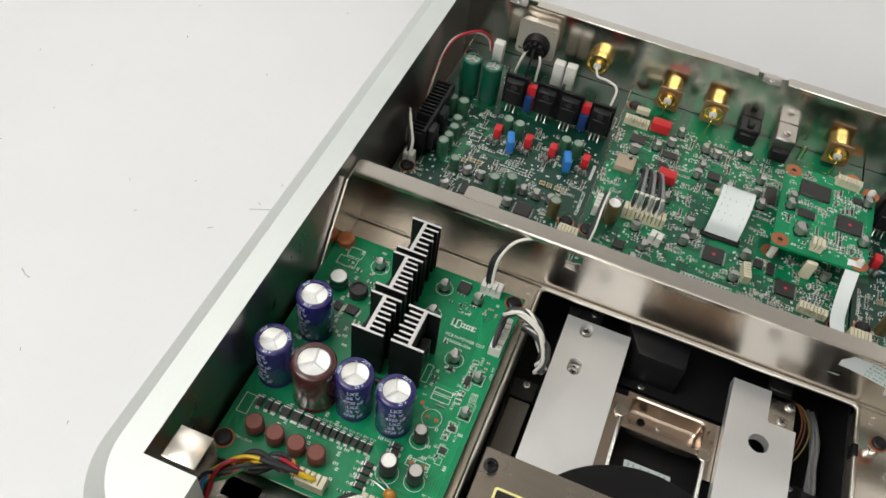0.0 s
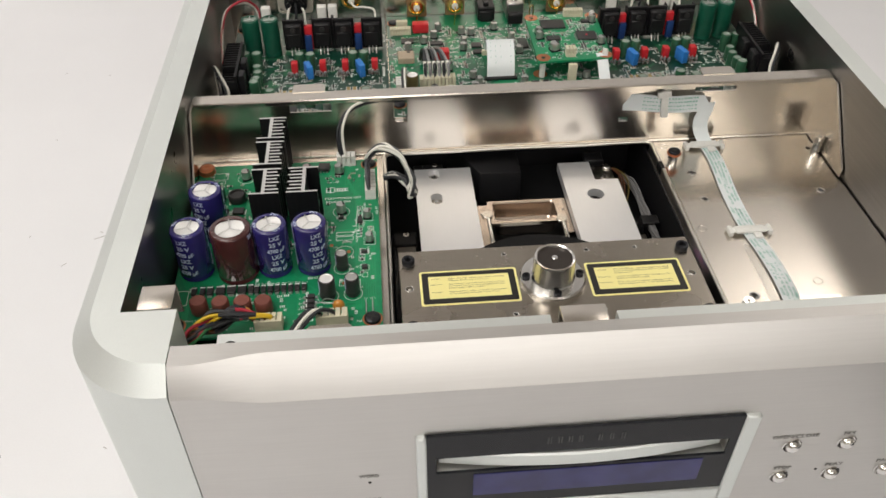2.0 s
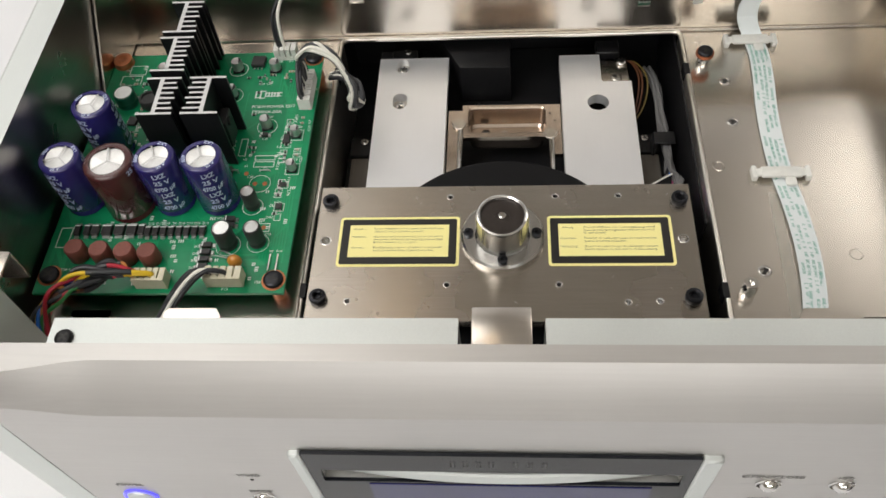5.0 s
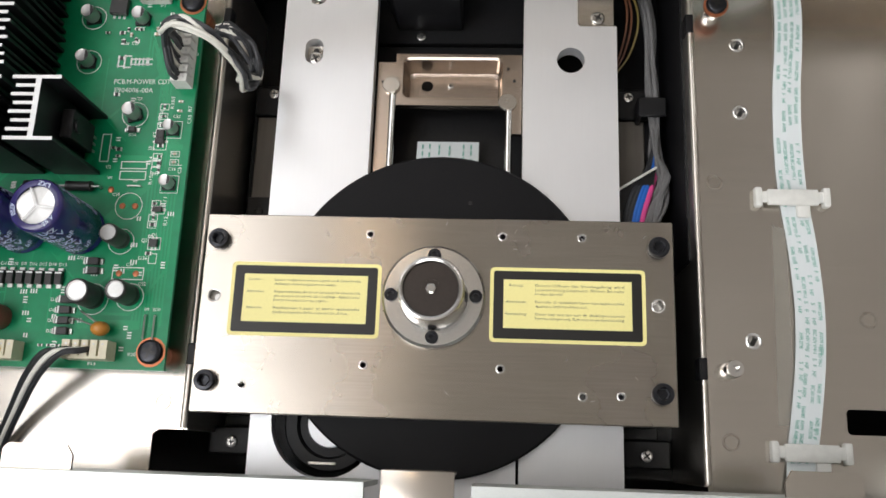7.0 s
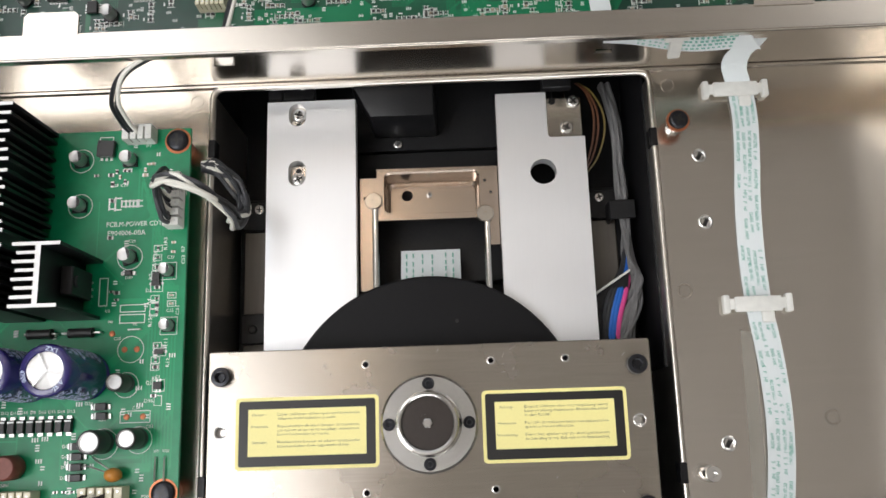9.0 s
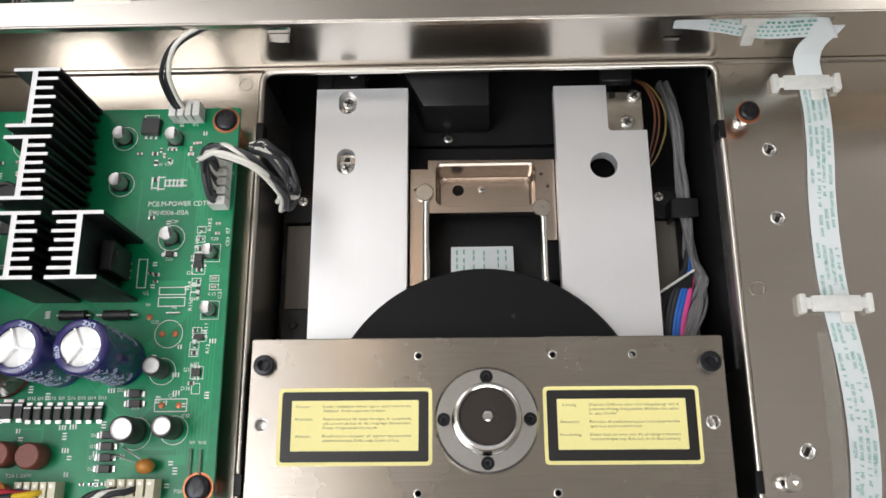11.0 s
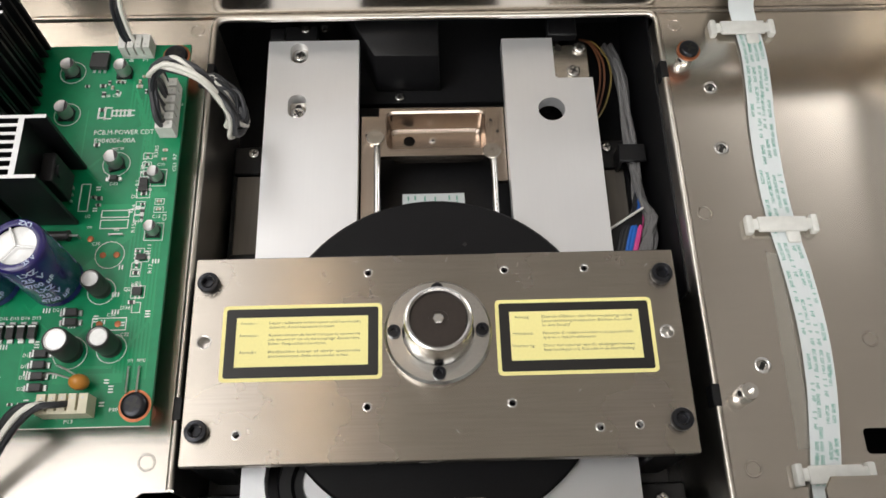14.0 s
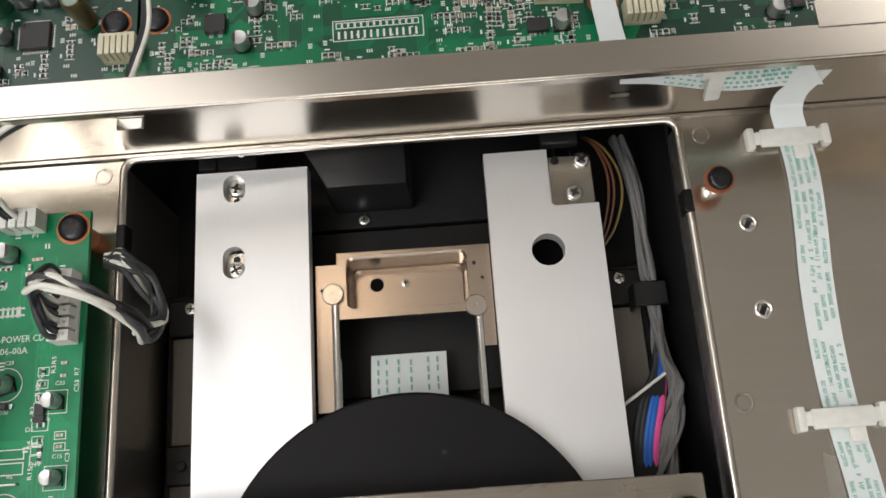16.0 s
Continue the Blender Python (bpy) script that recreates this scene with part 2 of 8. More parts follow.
    if bump:
        bp = nt.nodes.new("ShaderNodeBump")
        bp.inputs["Strength"].default_value = bump
        bp.inputs["Distance"].default_value = 0.0004
        nt.links.new(fine.outputs["Fac"], bp.inputs["Height"])
        nt.links.new(bp.outputs["Normal"], b.inputs["Normal"])
    return m


M = {
    "white": mat("white_laminate", (0.76, 0.765, 0.785), 0.5, grain=0.012, grain_size=900, spots=0.025, spot_size=6, bump=0.02),
    "wall": mat("room_wall_paint", (0.46, 0.43, 0.39), 0.8, spots=0.05, spot_size=2),
    "ceiling": mat("ceiling_paint", (0.76, 0.73, 0.68), 0.9, spots=0.03, spot_size=2),
    "silver": mat("blasted_aluminium", (0.70, 0.735, 0.72), 0.48, metal=0.72, grain=0.03, grain_size=2600, spots=0.02, spot_size=30, bump=0.05, rough_var=0.03),
    "face": mat("brushed_front_aluminium", (0.60, 0.59, 0.575), 0.46, metal=1.0, grain=0.02, grain_size=900, stretch=(0.03, 1, 1), bump=0.018, spots=0.02, spot_size=25),
    "nickel": mat("nickel_plated_steel", (0.615, 0.572, 0.515), 0.24, metal=1.0, grain=0.02, grain_size=500, stretch=(0.05, 1, 1), spots=0.02, spot_size=12, rough_var=0.03, bump=0.006),
    "rim": mat("bright_folded_nickel", (0.74, 0.70, 0.64), 0.28, metal=1.0, grain=0.02, grain_size=700),
    "steel": mat("brushed_steel_plate", (0.435, 0.394, 0.345), 0.27, metal=1.0, grain=0.05, grain_size=1500, stretch=(0.03, 1, 1), spots=0.025, spot_size=30, bump=0.03, rough_var=0.02, brushed=0.85),
    "slide": mat("dull_brown_steel", (0.17, 0.155, 0.135), 0.5, metal=0.5, grain=0.06, grain_size=900, stretch=(1, 0.05, 1), spots=0.06, spot_size=40),
    "socket": mat("bright_socket_plate", (0.70, 0.65, 0.57), 0.32, metal=0.5, grain=0.05, grain_size=500, spots=0.05, spot_size=60),
    "rail": mat("satin_aluminium", (0.88, 0.885, 0.90), 0.42, metal=0.75, grain=0.006, grain_size=1500, stretch=(1, 0.03, 1), bump=0.003, spots=0.015),
    # smoother metal, its colour also darkened for the shade inside the case
    "inner": mat("darkened_milled_aluminium", (0.32, 0.31, 0.30), 0.3, metal=1.0, grain=0.04, grain_size=900, stretch=(1, 0.03, 1), spots=0.03, spot_size=20, rough_var=0.04),
    # nickel with its warm pinkish reflections put into the base colour
    "basin": mat("reflection_tinted_nickel", (0.56, 0.475, 0.405), 0.24, metal=1.0, grain=0.02, grain_size=700, stretch=(0.05, 1, 1), spots=0.02, spot_size=20),
    "screwmetal": mat("zinc_plated_screw", (0.66, 0.65, 0.63), 0.27, metal=1.0, grain=0.06, grain_size=900),
    "hub": mat("dark_brown_hub", (0.040, 0.032, 0.028), 0.32, metal=0.35, grain=0.08, grain_size=900),
    "boltblack": mat("blued_black_steel", (0.030, 0.031, 0.036), 0.28, metal=0.7, grain=0.1, grain_size=1200),
    "chrome": mat("bright_chrome", (0.78, 0.77, 0.75), 0.12, metal=1.0, grain=0.03, grain_size=700),
    "knob": mat("turned_steel", (0.66, 0.65, 0.63), 0.2, metal=1.0, grain=0.05, grain_size=1500, stretch=(1, 1, 0.05), bump=0.02),
    "copper": mat("copper_ring", (0.48, 0.17, 0.08), 0.38, metal=0.7, grain=0.1, grain_size=900),
    "gold": mat("gold_plate", (0.95, 0.68, 0.25), 0.24, metal=1.0, grain=0.04, grain_size=600),
    "tin": mat("solder_tin", (0.62, 0.62, 0.6), 0.3, metal=0.9, grain=0.1, grain_size=1500),
    "can": mat("capacitor_can", (0.54, 0.54, 0.53), 0.36, metal=0.9, grain=0.05, grain_size=900),
    "well": mat("black_coated_steel", (0.009, 0.009, 0.010), 0.4, spec=0.3, grain=0.2, grain_size=900, spots=0.2, spot_size=40, bump=0.05),
    "black": mat("black_plastic", (0.010, 0.010, 0.011), 0.42, spec=0.35, grain=0.2, grain_size=1200, bump=0.05, spots=0.1),
    "disc": mat("black_turntable_coating", (0.006, 0.006, 0.007), 0.5, spec=0.2, grain=0.15, grain_size=1500, bump=0.06),
    "anod": mat("black_anodised", (0.008, 0.008, 0.009), 0.4, spec=0.35, metal=0.1, grain=0.2, grain_size=700, stretch=(1, 1, 0.05), bump=0.05),
    "cut": mat("cut_aluminium", (0.64, 0.64, 0.635), 0.4, metal=0.75, grain=0.06, grain_size=2500, bump=0.05),
    "chip": mat("chip_epoxy", (0.028, 0.027, 0.027), 0.45, grain=0.12, grain_size=2500, bump=0.05),
    "green": mat("green_solder_mask", (0.003, 0.215, 0.088), 0.34, grain=0.08, grain_size=300, spots=0.16, spot_size=45, coat=0.06, bump=0.02, spec=0.35),
    "trace": mat("green_copper_trace", (0.008, 0.28, 0.112), 0.3, coat=0.08, spec=0.35, spots=0.08, spot_size=60),
    "trace3": mat("deep_green_copper_trace", (0.006, 0.185, 0.078), 0.3, coat=0.1, spec=0.4, spots=0.1, spot_size=60),
    "greend": mat("deep_green_solder_mask", (0.004, 0.088, 0.042), 0.32, grain=0.1, grain_size=300, spots=0.2, spot_size=45, coat=0.2, bump=0.02),
    "green2": mat("dark_green_solder_mask", (0.003, 0.042, 0.026), 0.32, grain=0.1, grain_size=300, spots=0.18, spot_size=45, coat=0.2, bump=0.02),
    "trace2": mat("mid_green_copper_trace", (0.010, 0.12, 0.052), 0.28, coat=0.25, spots=0.08, spot_size=60),
    "silk": mat("white_silkscreen", (0.76, 0.80, 0.77), 0.6, spots=0.1, spot_size=900),
    "sleeve": mat("blue_capacitor_sleeve", (0.020, 0.016, 0.115), 0.24, coat=0.4, spots=0.12, spot_size=120, grain=0.05, grain_size=900),
    "maroon": mat("maroon_capacitor_sleeve", (0.060, 0.018, 0.018), 0.22, coat=0.4, spots=0.15, spot_size=120),
    "gsleeve": mat("green_capacitor_sleeve", (0.006, 0.085, 0.05), 0.28, coat=0.3, spots=0.1, spot_size=200),
    "gsleeve2": mat("small_capacitor_sleeve", (0.030, 0.115, 0.060), 0.3, coat=0.3, spots=0.15, spot_size=200),
    "captop": mat("greenish_capacitor_top", (0.27, 0.33, 0.285), 0.42, metal=0.3, spots=0.1, spot_size=300),
    "olive": mat("bronze_capacitor_sleeve", (0.11, 0.085, 0.03), 0.28, coat=0.3, spots=0.1, spot_size=200),
    "print": mat("pale_sleeve_print", (0.46, 0.52, 0.70), 0.5, spots=0.1, spot_size=900),
    "lidgray": mat("capacitor_top", (0.86, 0.86, 0.85), 0.34, metal=0.35, grain=0.04, grain_size=900),
    "fuse": mat("brown_fuse_body", (0.19, 0.058, 0.042), 0.5, grain=0.1, grain_size=900, random_value=0.12),
    "redbox": mat("red_film_capacitor", (0.56, 0.020, 0.028), 0.35, coat=0.2, spots=0.06, spot_size=300),
    "bluebox": mat("blue_trimmer_body", (0.025, 0.19, 0.56), 0.35, spots=0.06, spot_size=300),
    "darkblue": mat("dark_blue_resistor", (0.012, 0.045, 0.17), 0.4, spots=0.06, spot_size=300),
    "nylon": mat("white_nylon", (0.72, 0.72, 0.68), 0.45, spots=0.05, spot_size=300, grain=0.03),
    "cream": mat("cream_connector_plastic", (0.66, 0.62, 0.46), 0.45, spots=0.05, spot_size=300),
    "yellow": mat("yellow_label_paper", (0.93, 0.85, 0.36), 0.45, grain=0.03, grain_size=1500),
    "ink": mat("black_label_ink", (0.012, 0.011, 0.010), 0.4, grain=0.1, grain_size=1500),
    "inkgray": mat("grey_front_lettering", (0.20, 0.195, 0.185), 0.5),
    "wblack": mat("black_wire_sleeve", (0.022, 0.024, 0.028), 0.42, grain=0.1, grain_size=600),
    "wgrey": mat("grey_wire_sleeve", (0.22, 0.22, 0.225), 0.5, grain=0.08, grain_size=600),
    "wgrey2": mat("dark_grey_wire_sleeve", (0.060, 0.062, 0.068), 0.45, grain=0.08, grain_size=600),
    "wgrey3": mat("mid_grey_wire_sleeve", (0.175, 0.172, 0.172), 0.5, grain=0.08, grain_size=600),
    "wwhite": mat("white_wire_sleeve", (0.80, 0.79, 0.72), 0.45, grain=0.05, grain_size=600),
    "wred": mat("red_wire_sleeve", (0.42, 0.02, 0.04), 0.45),
    "wgreen": mat("green_wire_sleeve", (0.03, 0.22, 0.06), 0.45),
    "wyellow": mat("yellow_wire_sleeve", (0.78, 0.52, 0.02), 0.45),
    "wblue": mat("blue_wire_sleeve", (0.02, 0.14, 0.55), 0.45),
    "wpink": mat("pink_wire_sleeve", (0.75, 0.08, 0.30), 0.45),
    "wolive": mat("olive_wire_sleeve", (0.15, 0.11, 0.03), 0.45),
    "wbrown": mat("brown_wire_sleeve", (0.12, 0.045, 0.02), 0.45),
    "worange": mat("amber_wire_sleeve", (0.55, 0.22, 0.05), 0.45),
    "ffc": mat("pale_ribbon_cable", (0.74, 0.79, 0.80), 0.38, grain=0.03, grain_size=900, stretch=(8, 0.02, 1), spots=0.03),
    "ffcink": mat("green_ribbon_print", (0.20, 0.46, 0.38), 0.5),
    "tape": mat("clear_tape", (0.55, 0.55, 0.5), 0.3, alpha=0.1),
    "glass": mat("dark_display_glass", (0.010, 0.011, 0.014), 0.2, spec=0.25, spots=0.1, spot_size=30),
    "vfd": mat("unlit_blue_display", (0.020, 0.022, 0.11), 0.25, spots=0.2, spot_size=60),
    "emblem": mat("dark_grey_print", (0.045, 0.045, 0.047), 0.5),
    "flange": mat("satin_nickel_flange", (0.80, 0.76, 0.68), 0.20, metal=0.9, grain=0.05, grain_size=400, spots=0.04, spot_size=60, rough_var=0.06),
    "mirror": mat("bright_nickel_sheet", (0.72, 0.68, 0.62), 0.19, metal=1.0, grain=0.02, grain_size=500, stretch=(0.05, 1, 1), spots=0.03, spot_size=14, rough_var=0.03),
    "led": mat("blue_led_ring", (0.1, 0.1, 0.9), 0.3, emit=(0.12, 0.10, 1.0), power=0.9),
    "reddot": mat("red_ink_dot", (0.7, 0.03, 0.06), 0.5),
    "tan": mat("tantalum_amber", (0.50, 0.21, 0.03), 0.35, coat=0.3),
    "goldbody": mat("tan_resistor_body", (0.40, 0.30, 0.13), 0.4, coat=0.2),
    "mica": mat("tan_relay_body", (0.42, 0.34, 0.25), 0.45, spots=0.05, spot_size=200),
    "sockframe": mat("brown_socket_frame", (0.26, 0.15, 0.07), 0.35, metal=0.3, coat=0.3),
    "brass": mat("dull_brass", (0.62, 0.48, 0.24), 0.3, metal=1.0),
    "mark": mat("pencil_scuff", (0.42, 0.41, 0.40), 0.7),
}

# ---- the setting ----
def build_room():
    bm = bmesh.new()
    n, depth = 10, 0.03
    prof = [(-1.5, TABLE)] + [(0.55 + 0.3 * math.sin(a), TABLE + 0.3 - 0.3 * math.cos(a)) for a in [radians(90 * k / n) for k in range(n + 1)]] + [(0.85, 0.95)]
    for dx0, dx1 in ((-1.5, 1.5),):
        rows = []
        for x in (dx0, dx1):
            rows.append([bm.verts.new((x, y, z)) for y, z in prof])
        for i in range(len(prof) - 1):
            bm.faces.new((rows[0][i], rows[1][i], rows[1][i + 1], rows[0][i + 1]))
    r = bmesh.ops.extrude_face_region(bm, geom=bm.faces[:])
    bmesh.ops.translate(bm, vec=(0, 0.004, -depth), verts=[v for v in r["geom"] if isinstance(v, bmesh.types.BMVert)])
    single("table_top", bm, M["white"], "white laminate table top curving up behind the player", "table", kind="structure")
    for name, x0, x1, y0, y1, z0, z1, m, label in (
            ("wall_west", -2.1, -2.0, -2.0, 2.0, -0.8, 1.7, "wall", "plain beige painted room wall"),
            ("wall_east", 2.0, 2.1, -2.0, 2.0, -0.8, 1.7, "wall", "plain beige painted room wall"),
            ("wall_north", -2.1, 2.1, 2.0, 2.1, -0.8, 1.7, "wall", "plain beige painted room wall"),
            ("wall_south", -2.1, 2.1, -2.1, -2.0, -0.8, 1.7, "wall", "plain beige painted room wall"),
            ("ceiling", -2.1, 2.1, -2.1, 2.1, 1.7, 1.8, "ceiling", "plain white painted ceiling"),
            ("floor", -2.1, 2.1, -2.1, 2.1, -0.9, -0.8, "wall", "plain beige room floor")):
        bm = bmesh.new()
        box(bm, x0, x1, y0, y1, z0, z1)
        single(name, bm, M[m], label, name.split("_")[0], kind="structure", soft=False)
    # faint scuffs and specks on the table
    bm = bmesh.new()
    rng = random.Random(4)
    zz = TABLE + 0.0001
    for pts in ([(-0.405, 0.055), (-0.400, 0.052), (-0.396, 0.051)], [(-0.30, 0.172), (-0.285, 0.180), (-0.268, 0.178), (-0.262, 0.172)],
                [(-0.317, 0.140), (-0.314, 0.143)], [(-0.372, -0.02), (-0.371, -0.018)], [(-0.44, -0.10), (-0.438, -0.103)]):
        stroke(bm, pts, 0.0007, zz)
    for k in range(26):
        x, y = rng.uniform(-0.55, -0.25), rng.uniform(-0.15, 0.5)
        a = rng.uniform(0, 6.28)
        stroke(bm, [(x, y), (x + 0.002 * math.cos(a), y + 0.002 * math.sin(a))], 0.0006, zz)
    single("table_scuffs", bm, M["mark"], "small grey pencil scuffs and specks on the white table", "scuffs", kind="stuff", soft=False)
    bm = bmesh.new()
    plate(bm, rounded(0.235, 0.60, -0.36, -0.055, 0.006), [], TABLE, TABLE + 0.006)
    single("black_mat", bm, M["black"], "black rubber mat lying on the table beside the player", "mat")


build_room()

# ---- the player's case ----
TOP, DECK, PCBZ, WALLY = 0.134, 0.076, 0.087, 0.1150
XO, XI, XS, YB, YF = 0.2145, 0.193, 0.170, 0.310, -0.110
BASE = -0.010
case = thing("disc_player_case", (0, 0.09, TABLE), "open silver aluminium disc player case with the lid off", "player")


def side_panel(sign):
    bm = bmesh.new()
    R = 0.042
    out = [(XO, YB), (XI, YB), (XI, -0.071), (XS, -0.071), (XS, -0.1095)]
    cx, cy = XO - R, -0.1095 + R
    for k in range(1, 13):
        a = radians(270 + 90 * k / 12)
        out.append((cx + R * math.cos(a), cy + R * math.sin(a)))
    plate(bm, [(sign * x, y) for x, y in out], [], BASE, TOP)
    es = []
    for e in bm.edges:
        a, b = e.verts
        if a.co.z > TOP - 1e-5 and b.co.z > TOP - 1e-5 and len(e.link_faces) == 2:
            if e.calc_face_angle(0) > 0.5:
                on = [abs(v.co.x) > XS + 0.001 and (abs(v.co.x) > XI + 0.003 or v.co.y < -0.0715) or v.co.y < -0.1 for v in (a, b)]
                if all(on):
                    es.append(e)
    bmesh.ops.bevel(bm, geom=es, offset=0.0095, segments=1, profile=0.5, affect="EDGES")
    bm.normal_update()
    # inward faces take the metal that has the shade in its colour
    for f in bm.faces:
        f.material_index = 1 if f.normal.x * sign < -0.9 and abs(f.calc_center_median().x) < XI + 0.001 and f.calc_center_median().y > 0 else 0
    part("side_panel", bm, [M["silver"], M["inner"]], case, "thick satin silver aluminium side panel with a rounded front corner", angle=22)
    for y in (-0.06, 0.26):
        bm = bmesh.new()
        lathe(bm, sign * 0.17, y, [(0, TABLE), (0.021, TABLE), (0.024, TABLE + 0.004), (0.022, BASE), (0, BASE)], 28)
        part("foot", bm, M["black"], case, "black round foot under the case")


side_panel(-1)
side_panel(1)


def front_y(x):
    s = min(max((XS - 0.006 - abs(x)) / 0.034, 0), 1)
    s = s * s * (3 - 2 * s)
    return -0.1095 - 0.0005 * s, s


def front_panel():
    bm = bmesh.new()
    xs = [-XS + 0.0005 + (2 * XS - 0.001) * k / 72 for k in range(73)]
    xs = sorted([x for x in xs if min(abs(x + 0.0665), abs(x - 0.0635)) > 0.0008] + [-0.0666, -0.0665, 0.0635, 0.0636])
    rows = []
    for x in xs:
        yf, s = front_y(x)
        zb = 0.1225 - 0.0043 * s
        yt = -0.1020 + 0.0044 * s
        pts = [(-0.086, BASE), (-0.086, 0.1195), (-0.0915, 0.1195), (-0.0915, TOP), (yt, TOP)]
        for k in range(1, 7):
            u = k / 6
            pts.append((yt + (yf - yt) * (u + 0.02 * math.sin(math.pi * u)), TOP + (zb - TOP) * (u - 0.02 * math.sin(math.pi * u))))
        inset = yf + (0.011 if -0.06655 < x < 0.06355 else 0.00002)      # the slot of the tray door
        pts += [(yf, zb - 0.0006), (yf, 0.10), (yf, 0.0745), (inset, 0.0745), (inset, 0.0622), (yf, 0.0622), (yf, 0.05), (yf, BASE)]
        rows.append([bm.verts.new((x, y, z)) for y, z in pts])
    n = len(rows[0])
    for a, b in zip(rows, rows[1:]):
        for i in range(n):
            bm.faces.new((a[i], a[(i + 1) % n], b[(i + 1) % n], b[i]))
    bm.faces.new(rows[0])
    bm.faces.new(rows[-1])
    fp = part("front_panel", bm, M["face"], case, "brushed silver front panel with a wide bevelled top edge", angle=22)
    # the inner lip, cut out for the middle clip
    bm = bmesh.new()
    plate(bm, [(-0.155, -0.0915), (-0.155, -0.0755), (-0.0145, -0.0755), (-0.0145, -0.0905), (0.0145, -0.0905), (0.0145, -0.0755), (0.155, -0.0755), (0.163, -0.0915)],
          [circle(-0.149, -0.0835, 0.0018, 12), circle(0.149, -0.0835, 0.0018, 12)], 0.1197, 0.1220)
    plate(bm, [(-0.155, -0.0770), (-0.155, -0.0755), (-0.0145, -0.0755), (-0.0145, -0.0770)], [], 0.092, 0.1197)
    plate(bm, [(0.155, -0.0770), (0.155, -0.0755), (0.0145, -0.0755), (0.0145, -0.0770)], [], 0.092, 0.1197)
    part("lip", bm, M["silver"], fp, "flat silver inner lip of the front panel")
    for x in (-0.149, 0.149):
        screw(fp, x, -0.0835, 0.1220, 0.0032, "anod")
    # the display window with its border
    yf = YF - 0.0004
    bm = bmesh.new()
    stand = Matrix(((1, 0, 0, 0), (0, 0, -1, 0), (0, 1, 0, 0), (0, 0, 0, 1)))
    plate(bm, [(-0.0705, 0.036), (0.0670, 0.036), (0.0670, 0.0900), (-0.0705, 0.0900)], [[(-0.0664, 0.0625), (0.0634, 0.0625), (0.0634, 0.0742), (-0.0664, 0.0742)]], -yf - 0.0002, -yf + 0.0012, stand)
    win = part("display_window", bm, M["glass"], fp, "dark glossy display window, unlit")
    bm = bmesh.new()
    box(bm, -0.050, 0.054, yf - 0.0016, yf - 0.0010, 0.044, 0.0605)
    part("display", bm, M["vfd"], win, "dim blue display panel")
    bm = bmesh.new()
    for k, x in enumerate((-0.0185, -0.0140, -0.0095, -0.0050, 0.0035, 0.0085, 0.0135)):
        box(bm, x, x + 0.0006, yf - 0.0014, yf - 0.0010, 0.0800, 0.0845)
        box(bm, x + 0.0013, x + 0.0018, yf - 0.0014, yf - 0.0010, 0.0800, 0.0845)
    part("emblem_bars", bm, M["emblem"], win, "faint grey printed bars")
    bm = bmesh.new()
    for sx in (-1, 1):
        x0, x1 = (-0.0750, -0.0706) if sx < 0 else (0.0671, 0.0740)
        box(bm, x0, x1, yf - 0.0022, yf + 0.0015, 0.0260, 0.0900, 0.0008)
    box(bm, -0.0705, 0.0670, yf - 0.0022, yf + 0.0015, 0.0260, 0.0358, 0.0008)
    part("window_border", bm, M["silver"], fp, "raised bright silver window border")
    # the curved tray door
    bm = bmesh.new()
    rows = []
    for k in range(41):
        u = -1 + 2 * k / 40
        x = -0.0015 + 0.0635 * u
        y = YF + 0.0030 - 0.0055 * (1 - u * u)
        h, zc = 0.0042, 0.0683
        pts = [(YF + 0.0105, zc + h), (y + 0.0008, zc + h), (y, zc + h - 0.0009), (y, zc - h + 0.0005), (y + 0.0006, zc - h), (YF + 0.0105, zc - h)]
        rows.append([bm.verts.new((x, c, d)) for c, d in pts])
    for c, d in zip(rows, rows[1:]):
        for i in range(len(c)):
            bm.faces.new((c[i], c[(i + 1) % len(c)], d[(i + 1) % len(c)], d[i]))
    bm.faces.new(rows[0])
    bm.faces.new(rows[-1])
    part("tray_door", bm, M["silver"], fp, "satin silver tray door with a bowed front edge")
    # buttons and lettering
    face = Matrix(((1, 0, 0, 0), (0, 0, -1, 0), (0, 1, 0, 0), (0, 0, 0, 1)))
    for text, x, z in (("OPEN/CLOSE", 0.095, 0.0630), ("", 0.1205, 0.0630), ("", 0.146, 0.0630), ("STOP", 0.0955, 0.0385), ("PLAY", 0.1205, 0.0385),
                       ("PAUSE", 0.1465, 0.0385), ("MODE", -0.0960, 0.037)):
        bm = bmesh.new()
        sub = bmesh.new()
        lathe(bm, 0, 0, [(0, 0.0032), (0.0016, 0.0030), (0.0029, 0.0022), (0.0034, 0.0008), (0.0034, 0), (0.0044, 0), (0.0046, 0.0005), (0.0042, 0.0008), (0.0040, 0.0), (0, -0.001)], 24)
        sub.free()
        bmesh.ops.transform(bm, matrix=Matrix.Translation((x, front_y(x)[0], z)) @ face, verts=bm.verts[:])
        part("button", bm, M["chrome"], fp, "small domed chrome push button")
        if text:
            bm = bmesh.new()
            letters(bm, text, 0.0030, Matrix.Translation((x, front_y(x)[0] - 0.0002, z + 0.0068)) @ face, width=0.0022 * len(text) * 0.98)
            part("lettering", bm, M["inkgray"], fp, "fine grey printed lettering")
        else:
            bm = bmesh.new()
            sgn = -1 if x < 0.13 else 1
            for k in (-1, 1):
                vs = [(sgn * 0.0013, 0), (-sgn * 0.0008, 0.0009), (-sgn * 0.0008, -0.0009)]
